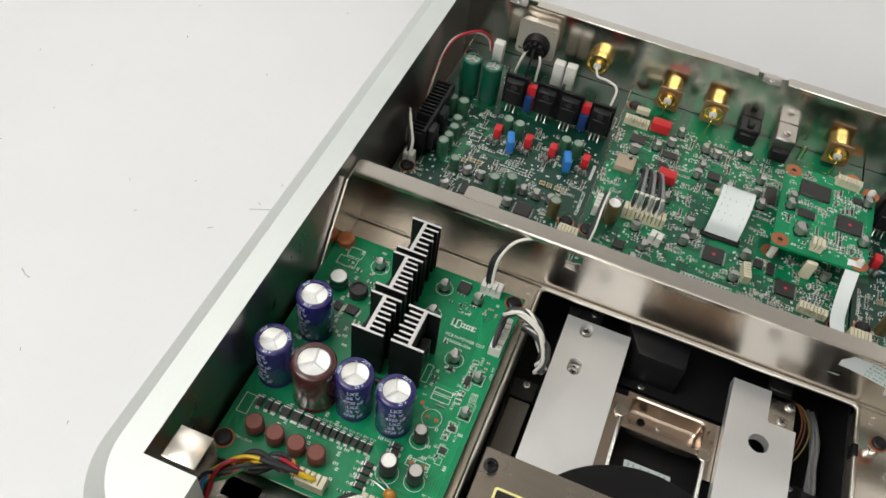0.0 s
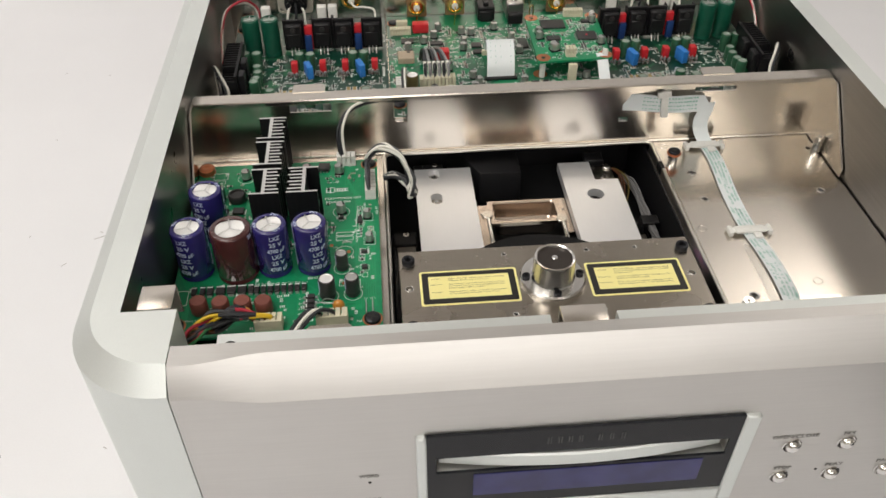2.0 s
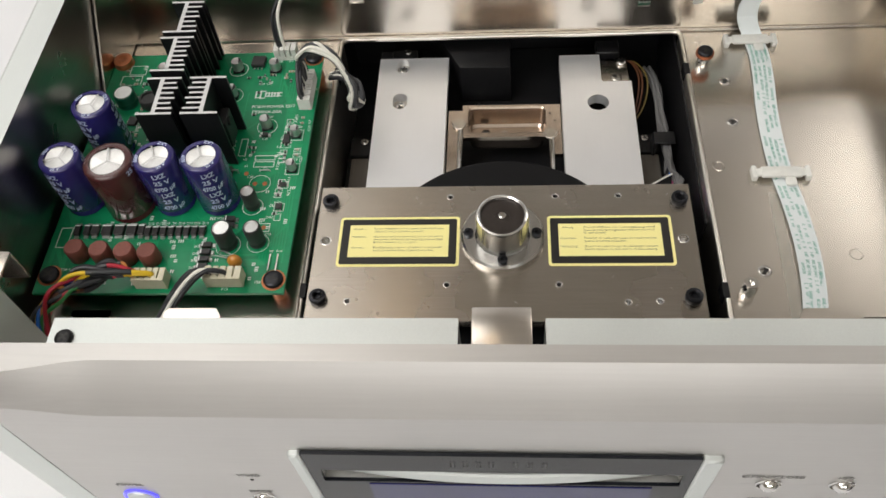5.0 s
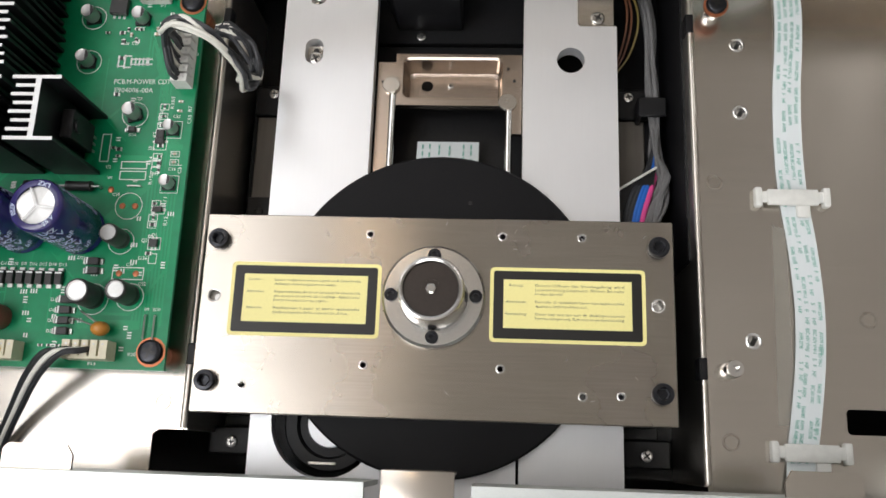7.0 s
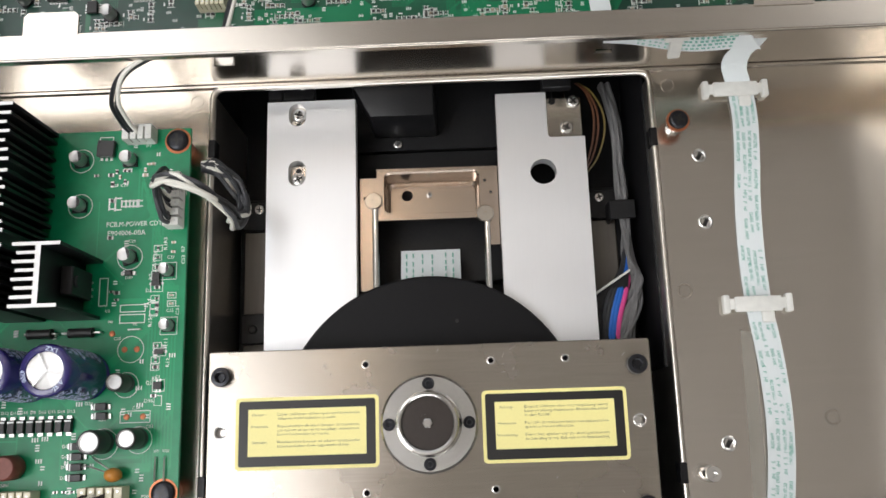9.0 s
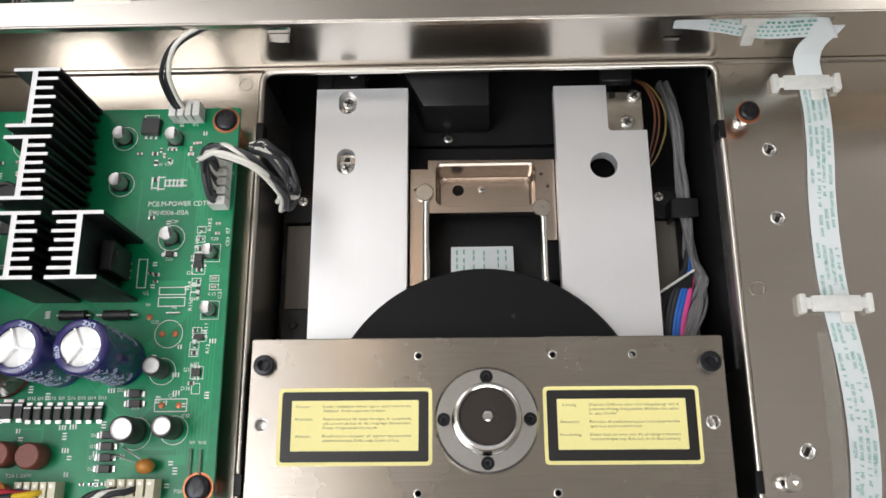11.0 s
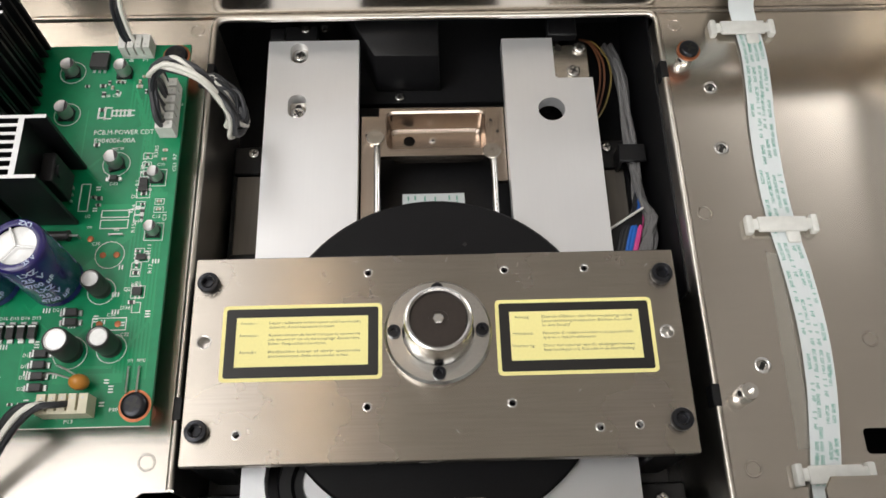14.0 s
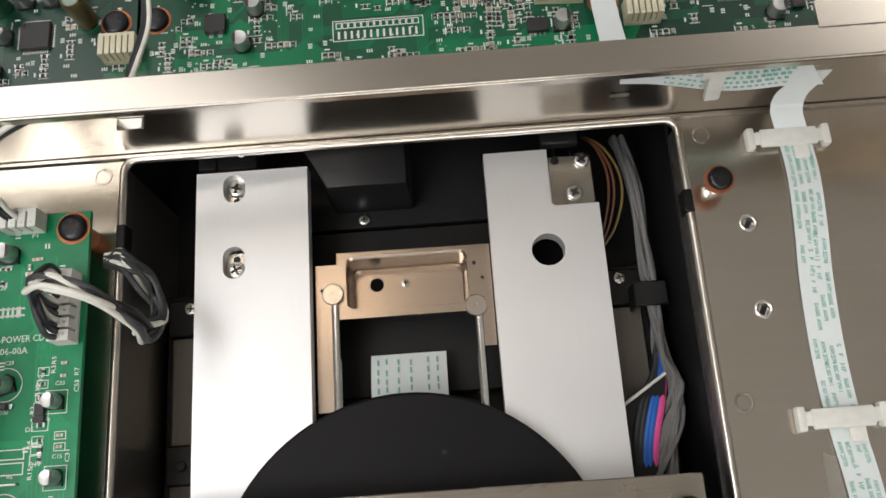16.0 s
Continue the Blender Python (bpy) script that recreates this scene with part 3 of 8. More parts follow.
                plate(bm, [(vx + k * 0.0012, vy) for vx, vy in vs], [], 0, 0.0001, Matrix.Translation((x, front_y(x)[0] - 0.0002, z + 0.0068)) @ face)
            box(bm, x + sgn * 0.0026, x + sgn * 0.0030, front_y(x)[0] - 0.0003, front_y(x)[0] - 0.0001, z + 0.0059, z + 0.0077)
            part("skip_symbol", bm, M["inkgray"], fp, "printed skip arrows")
    for text, x, z in (("WORD", -0.0960, 0.0625), ("POWER", -0.148, 0.0483)):
        bm = bmesh.new()
        letters(bm, text, 0.0030, Matrix.Translation((x, front_y(x)[0] - 0.0002, z)) @ face, width=0.0022 * len(text))
        part("lettering", bm, M["inkgray"], fp, "fine grey printed lettering")
    for x, z in ((-0.0960, 0.0575), (0.1125, 0.0420)):
        bm = bmesh.new()
        lathe(bm, 0, 0, [(0, 0.0004), (0.0006, 0.0003), (0.0008, 0), (0, -0.0005)], 12)
        bmesh.ops.transform(bm, matrix=Matrix.Translation((x, front_y(x)[0], z)) @ face, verts=bm.verts[:])
        part("indicator", bm, M["ink"], fp, "tiny dark indicator lens")
    bm = bmesh.new()
    lathe(bm, 0, 0, [(0, 0.0018), (0.0050, 0.0016), (0.0056, 0.0008), (0.0056, 0), (0, -0.001)], 28)
    bmesh.ops.transform(bm, matrix=Matrix.Translation((-0.148, front_y(-0.148)[0], 0.0355)) @ face, verts=bm.verts[:])
    pw = part("power_button", bm, M["silver"], fp, "round silver power button")
    bm = bmesh.new()
    lathe(bm, 0, 0, [(0.0060, 0), (0.0060, 0.0009), (0.0070, 0.0009), (0.0070, 0.0), (0.0060, 0)], 28)
    bmesh.ops.transform(bm, matrix=Matrix.Translation((-0.148, front_y(-0.148)[0], 0.0355)) @ face, verts=bm.verts[:])
    part("light_ring", bm, M["led"], pw, "glowing blue light ring")


def screw(parent, x, y, z, r, m="screwmetal", h=None, seg=16, name="screw"):
    """A cross-head screw lying on z."""
    h = h or r * 0.48

    def head(bm):
        lathe(bm, 0, 0, [(r, 0), (r, h * 0.55), (r * 0.93, h * 0.78), (r * 0.78, h * 0.93), (r * 0.55, h), (0, h)], seg)

    def cross(bm):
        for a in (25, 115):
            sub = bmesh.new()
            box(sub, -r * 0.58, r * 0.58, -r * 0.13, r * 0.13, h * 0.9, h + 0.00003 + 0.00001 * (a > 90))
            bmesh.ops.transform(sub, matrix=Matrix.Rotation(radians(a), 4, "Z"), verts=sub.verts[:])
            me = bpy.data.meshes.new("scratch")
            sub.to_mesh(me)
            sub.free()
            bm.from_mesh(me)
            bpy.data.meshes.remove(me)
    s = shared(name, ("screw", r, m, h), head, M[m], parent, (x, y, z), turn=(x * 7919 + y * 977) * 1000 % 90)
    under("cross_slot", ("cross", r, h), cross, M["ink"], s)
    return s


front_panel()


def clip_bracket(x0, x1, y0, y1, z, name="clip_bracket"):
    bm = bmesh.new()
    t = 0.0012
    box(bm, x0, x1, y0, y1, z - t, z, 0.0005, 2)
    box(bm, x0, x1, y1 - t, y1, z - 0.016, z - t * 0.5, 0.0004)
    box(bm, x0, x1, y0, y0 + t, z - 0.006, z - t * 0.5, 0.0004)
    part(name, bm, M["nickel"], case, "bent nickel-plated lid clip")


clip_bracket(-0.0100, 0.0100, -0.0895, -0.0720, 0.1235)
clip_bracket(-0.1875, -0.1730, -0.0688, -0.0545, 0.1325)
clip_bracket(0.1730, 0.1875, -0.0688, -0.0545, 0.1325)

# rear panel, with its turned-in top flange
bm = bmesh.new()
flip = Matrix(((1, 0, 0, 0), (0, 0, 1, 0), (0, 1, 0, 0), (0, 0, 0, 1)))
plate(bm, [(-XI, BASE), (XI, BASE), (XI, 0.1290), (-XI, 0.1290)], [], 0.3085, 0.310, flip)
for x0, x1 in ((-XI, -0.172), (-0.148, -0.008), (0.010, 0.148), (0.170, XI)):
    box(bm, x0, x1, 0.3015, 0.310, 0.1290, 0.1303, 0.0003)
rear = part("rear_panel", bm, M["mirror"], case, "nickel-plated sheet steel rear panel")
for x in (-0.160, 0.001, 0.159):
    bm = bmesh.new()
    plate(bm, rounded(x - 0.0055, x + 0.0055, 0.3005, 0.3084, 0.0015), [circle(x, 0.304, 0.0013, 10)], 0.1270, 0.1280)
    part("lid_tab", bm, M["inner"], rear, "small dark folded lid tab")
    screw(rear, x, 0.3035, 0.1281, 0.0017)

# bottom tray of the case, closed under everything
bm = bmesh.new()
box(bm, -XI, XI, -0.0860, 0.3085, BASE, BASE + 0.0015)
part("bottom_plate", bm, M["well"], case, "black coated bottom plate")

# the raised deck with the well for the disc mechanism
WL, WX, WY0, WY1 = 0.0822, 0.0882, -0.0745, 0.1135
bm = bmesh.new()
holes_r = [circle(x, y, r, 14) for x, y, r in ((0.1045, 0.0785, 0.0021), (0.1045, 0.0525, 0.0021), (0.1048, -0.0280, 0.0021), (0.176, 0.055, 0.0021), (0.186, 0.098, 0.0016))]
holes_r.append(rounded(0.1325, 0.1475, -0.0570, -0.0490, 0.0015))
plate(bm, [(WX, -0.0790), (XI - 0.001, -0.0790), (XI - 0.001, WALLY), (WX, WALLY)], holes_r, DECK - 0.0012, DECK)
deck = part("deck_plate", bm, M["nickel"], case, "bare nickel-plated deck plate beside the mechanism well")
bm = bmesh.new()
plate(bm, [(-WL, WALLY), (-XI + 0.001, WALLY), (-XI + 0.001, -0.0790), (-0.0925, -0.0790), (-0.0925, -0.0640), (-0.0905, -0.0625), (-WL, -0.0625)],
      [rounded(-0.1780, -0.1615, -0.0555, -0.0460, 0.001)], DECK - 0.0012, DECK)
part("deck_plate", bm, M["nickel"], case, "nickel-plated deck plate under the power board")
bm = bmesh.new()
box(bm, WX - 0.0012, WX, WY0, WY1 - 0.003, 0.030, DECK - 0.0002)
box(bm, -WL, -WL + 0.0012, -0.0625, WY1 - 0.003, 0.030, DECK - 0.0002)
for sx, w, y0 in ((-1, WL, -0.0620), (1, WX, -0.0740)):
    bend = [(sx * (w - 0.0042 * (1 - math.cos(radians(q)))), WY1 - 0.0042 + 0.0042 * math.sin(radians(q)), DECK) for q in (0, 18, 36, 54, 72, 90)]
    tube(bm, [(sx * w, y0, DECK), *bend, (0.0, WY1, DECK)], 0.0013, 10, 1)
part("well_rim", bm, M["rim"], deck, "bright rounded folded rim of the well")
for sx, w, ys in ((1, WX, (0.0865, -0.0375)), (-1, WL, (0.0885, -0.0375))):
    for y in ys:
        bm = bmesh.new()
        box(bm, sx * (w - 0.0018), sx * (w + 0.0010), y - 0.0036, y + 0.0036, DECK - 0.004, DECK + 0.0016, 0.0003)
        part("rim_notch", bm, M["well"], deck, "dark square notch in the rim")
for x, y in ((0.0952, 0.1075), (0.0945, 0.0268), (0.0960, -0.0605), (-0.0900, -0.0535), (-0.0885, 0.1085), (0.142, -0.02)):
    bm = bmesh.new()
    lathe(bm, x, y, [(0.0021, DECK), (0.0023, DECK + 0.00025), (0.0026, DECK + 0.00025), (0.0028, DECK)], 20)
    part("pressed_ring", bm, M["nickel"], deck, "round pressed mark")
for x, y in ((0.1045, 0.0785), (0.1045, 0.0525), (0.1048, -0.0280), (0.176, 0.055)):
    bm = bmesh.new()
    lathe(bm, x, y, [(0, DECK - 0.0010), (0.0016, DECK - 0.0010), (0.0017, DECK + 0.0002), (0.0022, DECK + 0.0004), (0.0027, DECK + 0.0002), (0.0028, DECK)], 22)
    ins = part("threaded_insert", bm, M["screwmetal"], deck, "bright threaded insert")
    # shade of the open thread, laid in as a black band
    bm = bmesh.new()
    sub_ = bmesh.new()
    box(sub_, -0.0014, 0.0014, -0.0009, 0.0006, DECK - 0.0011, DECK - 0.0008)
    bmesh.ops.transform(sub_, matrix=Matrix.Translation((x, y, 0)) @ Matrix.Rotation(radians(60), 4, "Z"), verts=sub_.verts[:])
    me_ = bpy.data.meshes.new("scratch")
    sub_.to_mesh(me_)
    sub_.free()
    bm.from_mesh(me_)
    bpy.data.meshes.remove(me_)
    part("slot", bm, M["ink"], ins, "dark band standing for the shade in the threaded hole")


def standoff(x, y, top, screwed):
    bm = bmesh.new()
    lathe(bm, x, y, [(0.0030, DECK), (0.0030, DECK + 0.0045), (0.0026, DECK + 0.005), (0.0026, top), (0.0012, top), (0.0012, top - 0.002), (0, top - 0.002)], 20)
    s = part("standoff", bm, M["chrome"], deck, "bright turned metal standoff")
    if screwed:
        bm = bmesh.new()
        cyl(bm, x, y, top, top + 0.0012, 0.0043, 24)
        part("copper_washer", bm, M["copper"], s, "copper washer")
        screw(deck, x, y, top + 0.0012, 0.0036, "boltblack", 0.0018, 20)


standoff(0.0958, 0.0902, 0.0825, True)
standoff(0.0965, -0.0378, 0.0832, False)
standoff(0.1880, 0.0930, 0.0880, False)
screw(deck, 0.182, -0.070, DECK, 0.0022)
screw(deck, 0.190, -0.072, DECK, 0.0022)

# the cross wall between the deck and the rear boards
bm = bmesh.new()
slots = [[(-0.137, 0.1085), (-0.112, 0.1085), (-0.112, 0.1165), (-0.137, 0.1165)], [(0.111, 0.1105), (0.137, 0.1105), (0.137, 0.1165), (0.111, 0.1165)],
         [(-0.075, 0.1015), (-0.0665, 0.1015), (-0.0665, 0.1185), (-0.075, 0.1185)], [(0.0655, 0.091), (0.0715, 0.091), (0.0715, 0.0945), (0.0655, 0.0945)]]
plate(bm, [(-0.1912, DECK), (0.1912, DECK), (0.1912, 0.1210), (-0.1912, 0.1210)], slots, WALLY, WALLY + 0.0012, flip)
box(bm, -0.1912, 0.1912, 0.1065, WALLY + 0.0012, 0.1208, 0.1220, 0.0004)
box(bm, -0.1912, 0.1912, 0.1060, 0.1072, 0.1190, 0.1218, 0.0003)
for x0, x1 in ((-0.134, -0.115), (0.114, 0.134)):
    plate(bm, [(x0, WALLY), (x1, WALLY), (x1, 0.1235), (x1 - 0.0015, 0.1250), (x0 + 0.0015, 0.1250), (x0, 0.1235)], [], 0.1212, 0.1224)
box(bm, -0.0745, -0.0670, 0.1115, WALLY, 0.1000, 0.1012, 0.0003)
for sx in (-1, 1):
    turn = Matrix(((0, 0, 1, 0), (1, 0, 0, 0), (0, 1, 0, 0), (0, 0, 0, 1)))
    tri = [(WALLY, DECK + 0.001), (WALLY, 0.1215), (0.1000, 0.1215), (0.0650, DECK + 0.006), (0.0650, DECK + 0.001)]
    a, b = sorted((sx * 0.1912, sx * 0.1922))
    plate(bm, tri, [], a, b, turn)
part("cross_wall", bm, M["nickel"], case, "folded nickel-plated cross wall with slots and side gussets")
bm = bmesh.new()
tube(bm, [(-0.196, WALLY - 0.0008, DECK + 0.0004), (0.196, WALLY - 0.0008, DECK + 0.0004)], 0.0009, 6, 1)
part("fold_line", bm, M["nickel"], deck, "rounded fold where wall and deck meet")
# floor under the rear boards
bm = bmesh.new()
box(bm, -XI + 0.001, XI - 0.001, WALLY + 0.004, 0.3080, 0.0725, 0.0737)
part("rear_floor", bm, M["nickel"], case, "nickel-plated floor under the rear boards")

# ---- the disc mechanism in the well ----
mech = thing("disc_mechanism", (0, 0.02, BASE + 0.0015), "black and steel disc drive mechanism in the well of the case", "mechanism")
bm = bmesh.new()
box(bm, -0.0850, 0.0880, -0.0740, 0.150, 0.0280, 0.0300)
box(bm, -0.0850, 0.0880, 0.150, 0.152, 0.0300, 0.0720)
box(bm, -0.0850, -0.0835, 0.0, 0.150, 0.0300, 0.0700, 0.0004)
box(bm, 0.0860, 0.0875, 0.0, 0.150, 0.0300, 0.0700, 0.0004)
part("base_tray", bm, M["well"], mech, "black coated steel base tray")
bm = bmesh.new()
plate(bm, [(-0.045, 0.098), (0.052, 0.098), (0.052, 0.148), (-0.045, 0.148)], [], 0.0300, 0.0395)
box(bm, -0.0440, 0.0440, 0.040, 0.0978, 0.0300, 0.0370, 0.0005)
part("rear_shelf", bm, M["black"], mech, "matt black rear shelf of the drive")
for x, y in ((-0.0127, 0.1008), (0.054, 0.112), (-0.048, 0.132), (-0.045, 0.140)):
    screw(mech, x, y, 0.0395, 0.0021)
bm = bmesh.new()
box(bm, -0.06, 0.06, -0.03, 0.12, BASE + 0.0015, 0.0280, 0.001)
part("plinth", bm, M["well"], mech, "black plinth under the drive")
# black cover block with sloping sides
bm = bmesh.new()
lo = [(-0.0222, 0.1038), (0.0045, 0.1035), (0.0042, 0.1480), (-0.0400, 0.1480)]
hi = [(-0.0218, 0.1042), (0.0040, 0.1040), (0.0038, 0.1480), (-0.0430, 0.1480)]
va = [bm.verts.new((x, y, 0.0395)) for x, y in lo]
vb = [bm.verts.new((x, y, 0.0640)) for x, y in hi]
bm.faces.new(va)
bm.faces.new(vb)
for i in range(4):
    bm.faces.new((va[i], va[(i + 1) % 4], vb[(i + 1) % 4], vb[i]))
bmesh.ops.bevel(bm, geom=bm.edges[:], offset=0.0008, segments=2, profile=0.5, affect="EDGES")
part("motor_cover", bm, M["black"], mech, "black moulded motor cover with sloping sides")

# side brackets of the drive
for sx in (-1, 1):
    bm = bmesh.new()
    box(bm, sx * 0.0670, sx * 0.0800, -0.066, 0.078, 0.0300, 0.0400, 0.0005)
    box(bm, sx * 0.0650, sx * 0.0790, 0.0638, 0.0760, 0.0400, 0.0430, 0.0006)
    box(bm, sx * 0.0665, sx * 0.0830, -0.070, -0.060, 0.0400, 0.0470, 0.0006)
    part("side_bracket", bm, M["black"], mech, "black side bracket")
    bm = bmesh.new()
    box(bm, sx * 0.0660, sx * 0.0775, 0.012, 0.0632, 0.0400, 0.0420, 0.0004)
    part("side_slide", bm, M["slide"], mech, "brown-grey steel slide strip")
    screw(mech, sx * 0.0713, 0.0728, 0.0430, 0.0021)
    screw(mech, sx * 0.0745, -0.0655, 0.0470, 0.0022)
    bm = bmesh.new()
    box(bm, sx * 0.0672, sx * 0.0780, 0.016, 0.0285, 0.0420, 0.0445, 0.0005)
    part("slide_end", bm, M["black"], mech, "black slide end block")
    screw(mech, sx * 0.0730, 0.022, 0.0445, 0.0018, "anod")
    bm = bmesh.new()
    tube(bm, [(sx * 0.0560, -0.05, 0.0500), (sx * 0.0560, 0.145, 0.0500)], 0.0032, 14, 1)
    part("guide_shaft", bm, M["chrome"], mech, "polished steel guide shaft")
for x in (-0.0425, -0.0350):
    bm = bmesh.new()
    box(bm, x, x + 0.0012, -0.03, 0.146, 0.0330, 0.0390, 0.0003)
    part("drive_belt", bm, M["worange"], mech, "amber drive belt")

# the pickup base
bm = bmesh.new()
ZB = 0.0572
plate(bm, [(-0.0271, 0.0340), (-0.0271, 0.0804), (-0.0203, 0.0804), (-0.0203, 0.0841), (0.0286, 0.0838), (0.0286, 0.0511), (0.0235, 0.0511), (0.0235, 0.0625), (-0.0205, 0.0625), (-0.0205, 0.0340)],
      [rounded(-0.0174, 0.0213, 0.0655, 0.0826, 0.0025)], ZB - 0.0025, ZB)
pick = part("pickup_base", bm, M["basin"], mech, "nickel-plated pickup base with a pressed basin")
# the basin: a rolled rim, sloping walls and a flat floor with one dark hole
bm = bmesh.new()
loops = [[bm.verts.new((x, y, z)) for x, y in rounded(-0.0174 + d, 0.0213 - d, 0.0655 + e, 0.0826 - d * 1.8, 0.0025)]
         for d, e, z in ((-0.0005, -0.0005, ZB + 0.0001), (0.0, 0.0, ZB + 0.0001), (0.0004, 0.0001, ZB - 0.0006), (0.0006, 0.0001, ZB - 0.0050), (0.0010, 0.0002, ZB - 0.0106), (0.0017, 0.0008, ZB - 0.0117))]
for p, q in zip(loops, loops[1:]):
    for k in range(len(p)):
        bm.faces.new((p[k], p[(k + 1) % len(p)], q[(k + 1) % len(p)], q[k]))
plate(bm, rounded(-0.0174 + 0.0017, 0.0213 - 0.0017, 0.0655 + 0.0008, 0.0826 - 0.0017 * 1.8, 0.0025), [circle(-0.0088, 0.0758, 0.0023, 18)], ZB - 0.0125, ZB - 0.0117)
part("basin", bm, M["basin"], pick, "deep pressed nickel basin")
screw(mech, 0.0006, 0.0758, ZB - 0.0117, 0.0014)
for x, y in ((-0.0216, 0.0706), (0.0231, 0.0638)):
    bm = bmesh.new()
    lathe(bm, x, y, [(0.0035, ZB), (0.0035, ZB + 0.0010), (0.0032, ZB + 0.0013), (0.0006, ZB + 0.0013), (0.0005, ZB + 0.0010), (0, ZB + 0.0010)], 28)
    part("rod_clamp", bm, M["nickel"], pick, "round nickel rod clamp")
    bm = bmesh.new()
    tube(bm, [(x + 0.0006, y - 0.0030, ZB - 0.0005), (x + 0.0006, -0.02, ZB - 0.0005)], 0.0014, 12, 1)
    part("guide_rod", bm, M["chrome"], mech, "polished steel guide rod")
for x, y in ((0.0234, 0.0778), (0.0257, 0.0728), (-0.0250, 0.0720)):
    bm = bmesh.new()
    lathe(bm, x, y, [(0.0006, ZB + 0.0002), (0.0004, ZB + 0.0003), (0, ZB + 0.0003)], 10)
    part("rivet", bm, M["ink"], pick, "small dark rivet hole")
bm = bmesh.new()
rows = []
for k in range(9):
    y = 0.030 + 0.0225 * k / 8
    z = 0.0440 + 0.0045 * math.sin(math.pi * (0.35 + 0.6 * k / 8))
    rows.append([bm.verts.new((x, y, z)) for x in (-0.0118, 0.0125)])
for a, b in zip(rows, rows[1:]):
    bm.faces.new((a[0], a[1], b[1], b[0]))
r = bmesh.ops.extrude_face_region(bm, geom=bm.faces[:])
bmesh.ops.translate(bm, vec=(0, 0, -0.0003), verts=[v for v in r["geom"] if isinstance(v, bmesh.types.BMVert)])
part("pickup_ribbon", bm, M["ffc"], mech, "pale printed ribbon cable of the pickup")
bm = bmesh.new()
rng = random.Random(3)
for x in (-0.0095, -0.0068, -0.003, 0.001, 0.0065, 0.0095):
    for k in range(4):
        y = 0.040 + 0.003 * k + rng.uniform(-0.0005, 0.0005)
        z = 0.0440 + 0.0045 * math.sin(math.pi * (0.35 + 0.6 * (y - 0.030) / 0.0225)) + 0.0001
        stroke(bm, [(x, y), (x, y + 0.0014)], 0.0006, z)
part("ribbon_print", bm, M["ffcink"], mech, "green printed marks", kind="stuff")
# pickup sledge, parked under the turntable
bm = bmesh.new()
box(bm, -0.0190, 0.0220, 0.004, 0.0300, 0.0400, 0.0450, 0.0006)
box(bm, -0.0030, 0.0130, 0.008, 0.0240, 0.0450, 0.0520, 0.0010)
part("pickup_sledge", bm, M["black"], mech, "black optical pickup sledge")

# turntable
CY = -0.0195
bm = bmesh.new()
lathe(bm, 0, CY, [(0, 0.0655), (0.0555, 0.0655), (0.0565, 0.0662), (0.0565, 0.0692), (0.0557, 0.0700), (0.0500, 0.0702), (0, 0.0702)], 96)
tt = part("turntable", bm, M["disc"], mech, "matt black round turntable")
bm = bmesh.new()
cyl(bm, 0.0105, 0.0195, 0.0701, 0.0704, 0.0007, 10)
part("index_hole", bm, M["ink"], tt)
bm = bmesh.new()
lathe(bm, -0.0370, -0.0585, [(0.0165, 0.0400), (0.0165, 0.0550), (0.0158, 0.0560), (0.0120, 0.0560), (0.0112, 0.0535), (0, 0.0535)], 40)
part("loading_pulley", bm, M["black"], mech, "black loading pulley")
bm = bmesh.new()
lathe(bm, -0.0370, -0.0585, [(0.0082, 0.0535), (0.0082, 0.0556), (0.0078, 0.0560), (0, 0.0560)], 32)
part("pulley_face", bm, M["rail"], mech, "pale pulley face")
bm = bmesh.new()
box(bm, -0.0440, -0.0342, -0.0724, -0.0714, 0.0555, 0.0565, 0.0002)
part("spring_bar", bm, M["rim"], mech, "thin bright spring bar")

# the bridge over the turntable
bridge = thing("clamp_bridge", (0, -0.024, 0.0300), "brushed steel bridge plate with two yellow warning labels over the turntable", "bridge plate")
PZ = 0.0865
bm = bmesh.new()
small = [(-0.0220, 0.0030), (0.0220, 0.0030), (0.0480, 0.0030), (-0.0220, -0.0405), (0.0220, -0.0405), (-0.0610, -0.0480), (0.0480, -0.0485), (0.0600, -0.0480)]
holes = [circle(x, y, 0.0010, 12) for x, y in small] + [circle(-0.0728, -0.0190, 0.0019, 16), circle(0.0722, -0.0190, 0.0019, 16)]
plate(bm, rounded(-0.0775, 0.0775, -0.0570, 0.0090, 0.0006, 2), holes, PZ - 0.004, PZ)
es = [e for e in bm.edges if len(e.link_faces) == 2 and e.calc_face_angle(0) > 1 and all(v.co.z > PZ - 1e-5 for v in e.verts) and (abs(abs(e.verts[0].co.x) - 0.0775) < 7e-4 and abs(abs(e.verts[1].co.x) - 0.0775) < 7e-4 or max(abs(e.verts[0].co.y + 0.024), abs(e.verts[1].co.y + 0.024)) > 0.0328)]
bmesh.ops.bevel(bm, geom=es, offset=0.0003, segments=1, profile=0.5, affect="EDGES")
part("bridge_plate", bm, M["steel"], bridge, "thick brushed steel plate with drilled holes")
for x, y in small:
    shared("hole_edge", "hole_edge_small", lambda bm: lathe(bm, 0, 0, [(0.0009, -0.0035), (0.0009, -0.0001), (0.0011, 0.00008), (0.0013, 0.00008), (0.0015, 0)], 14), M["screwmetal"], bridge, (x, y, PZ))
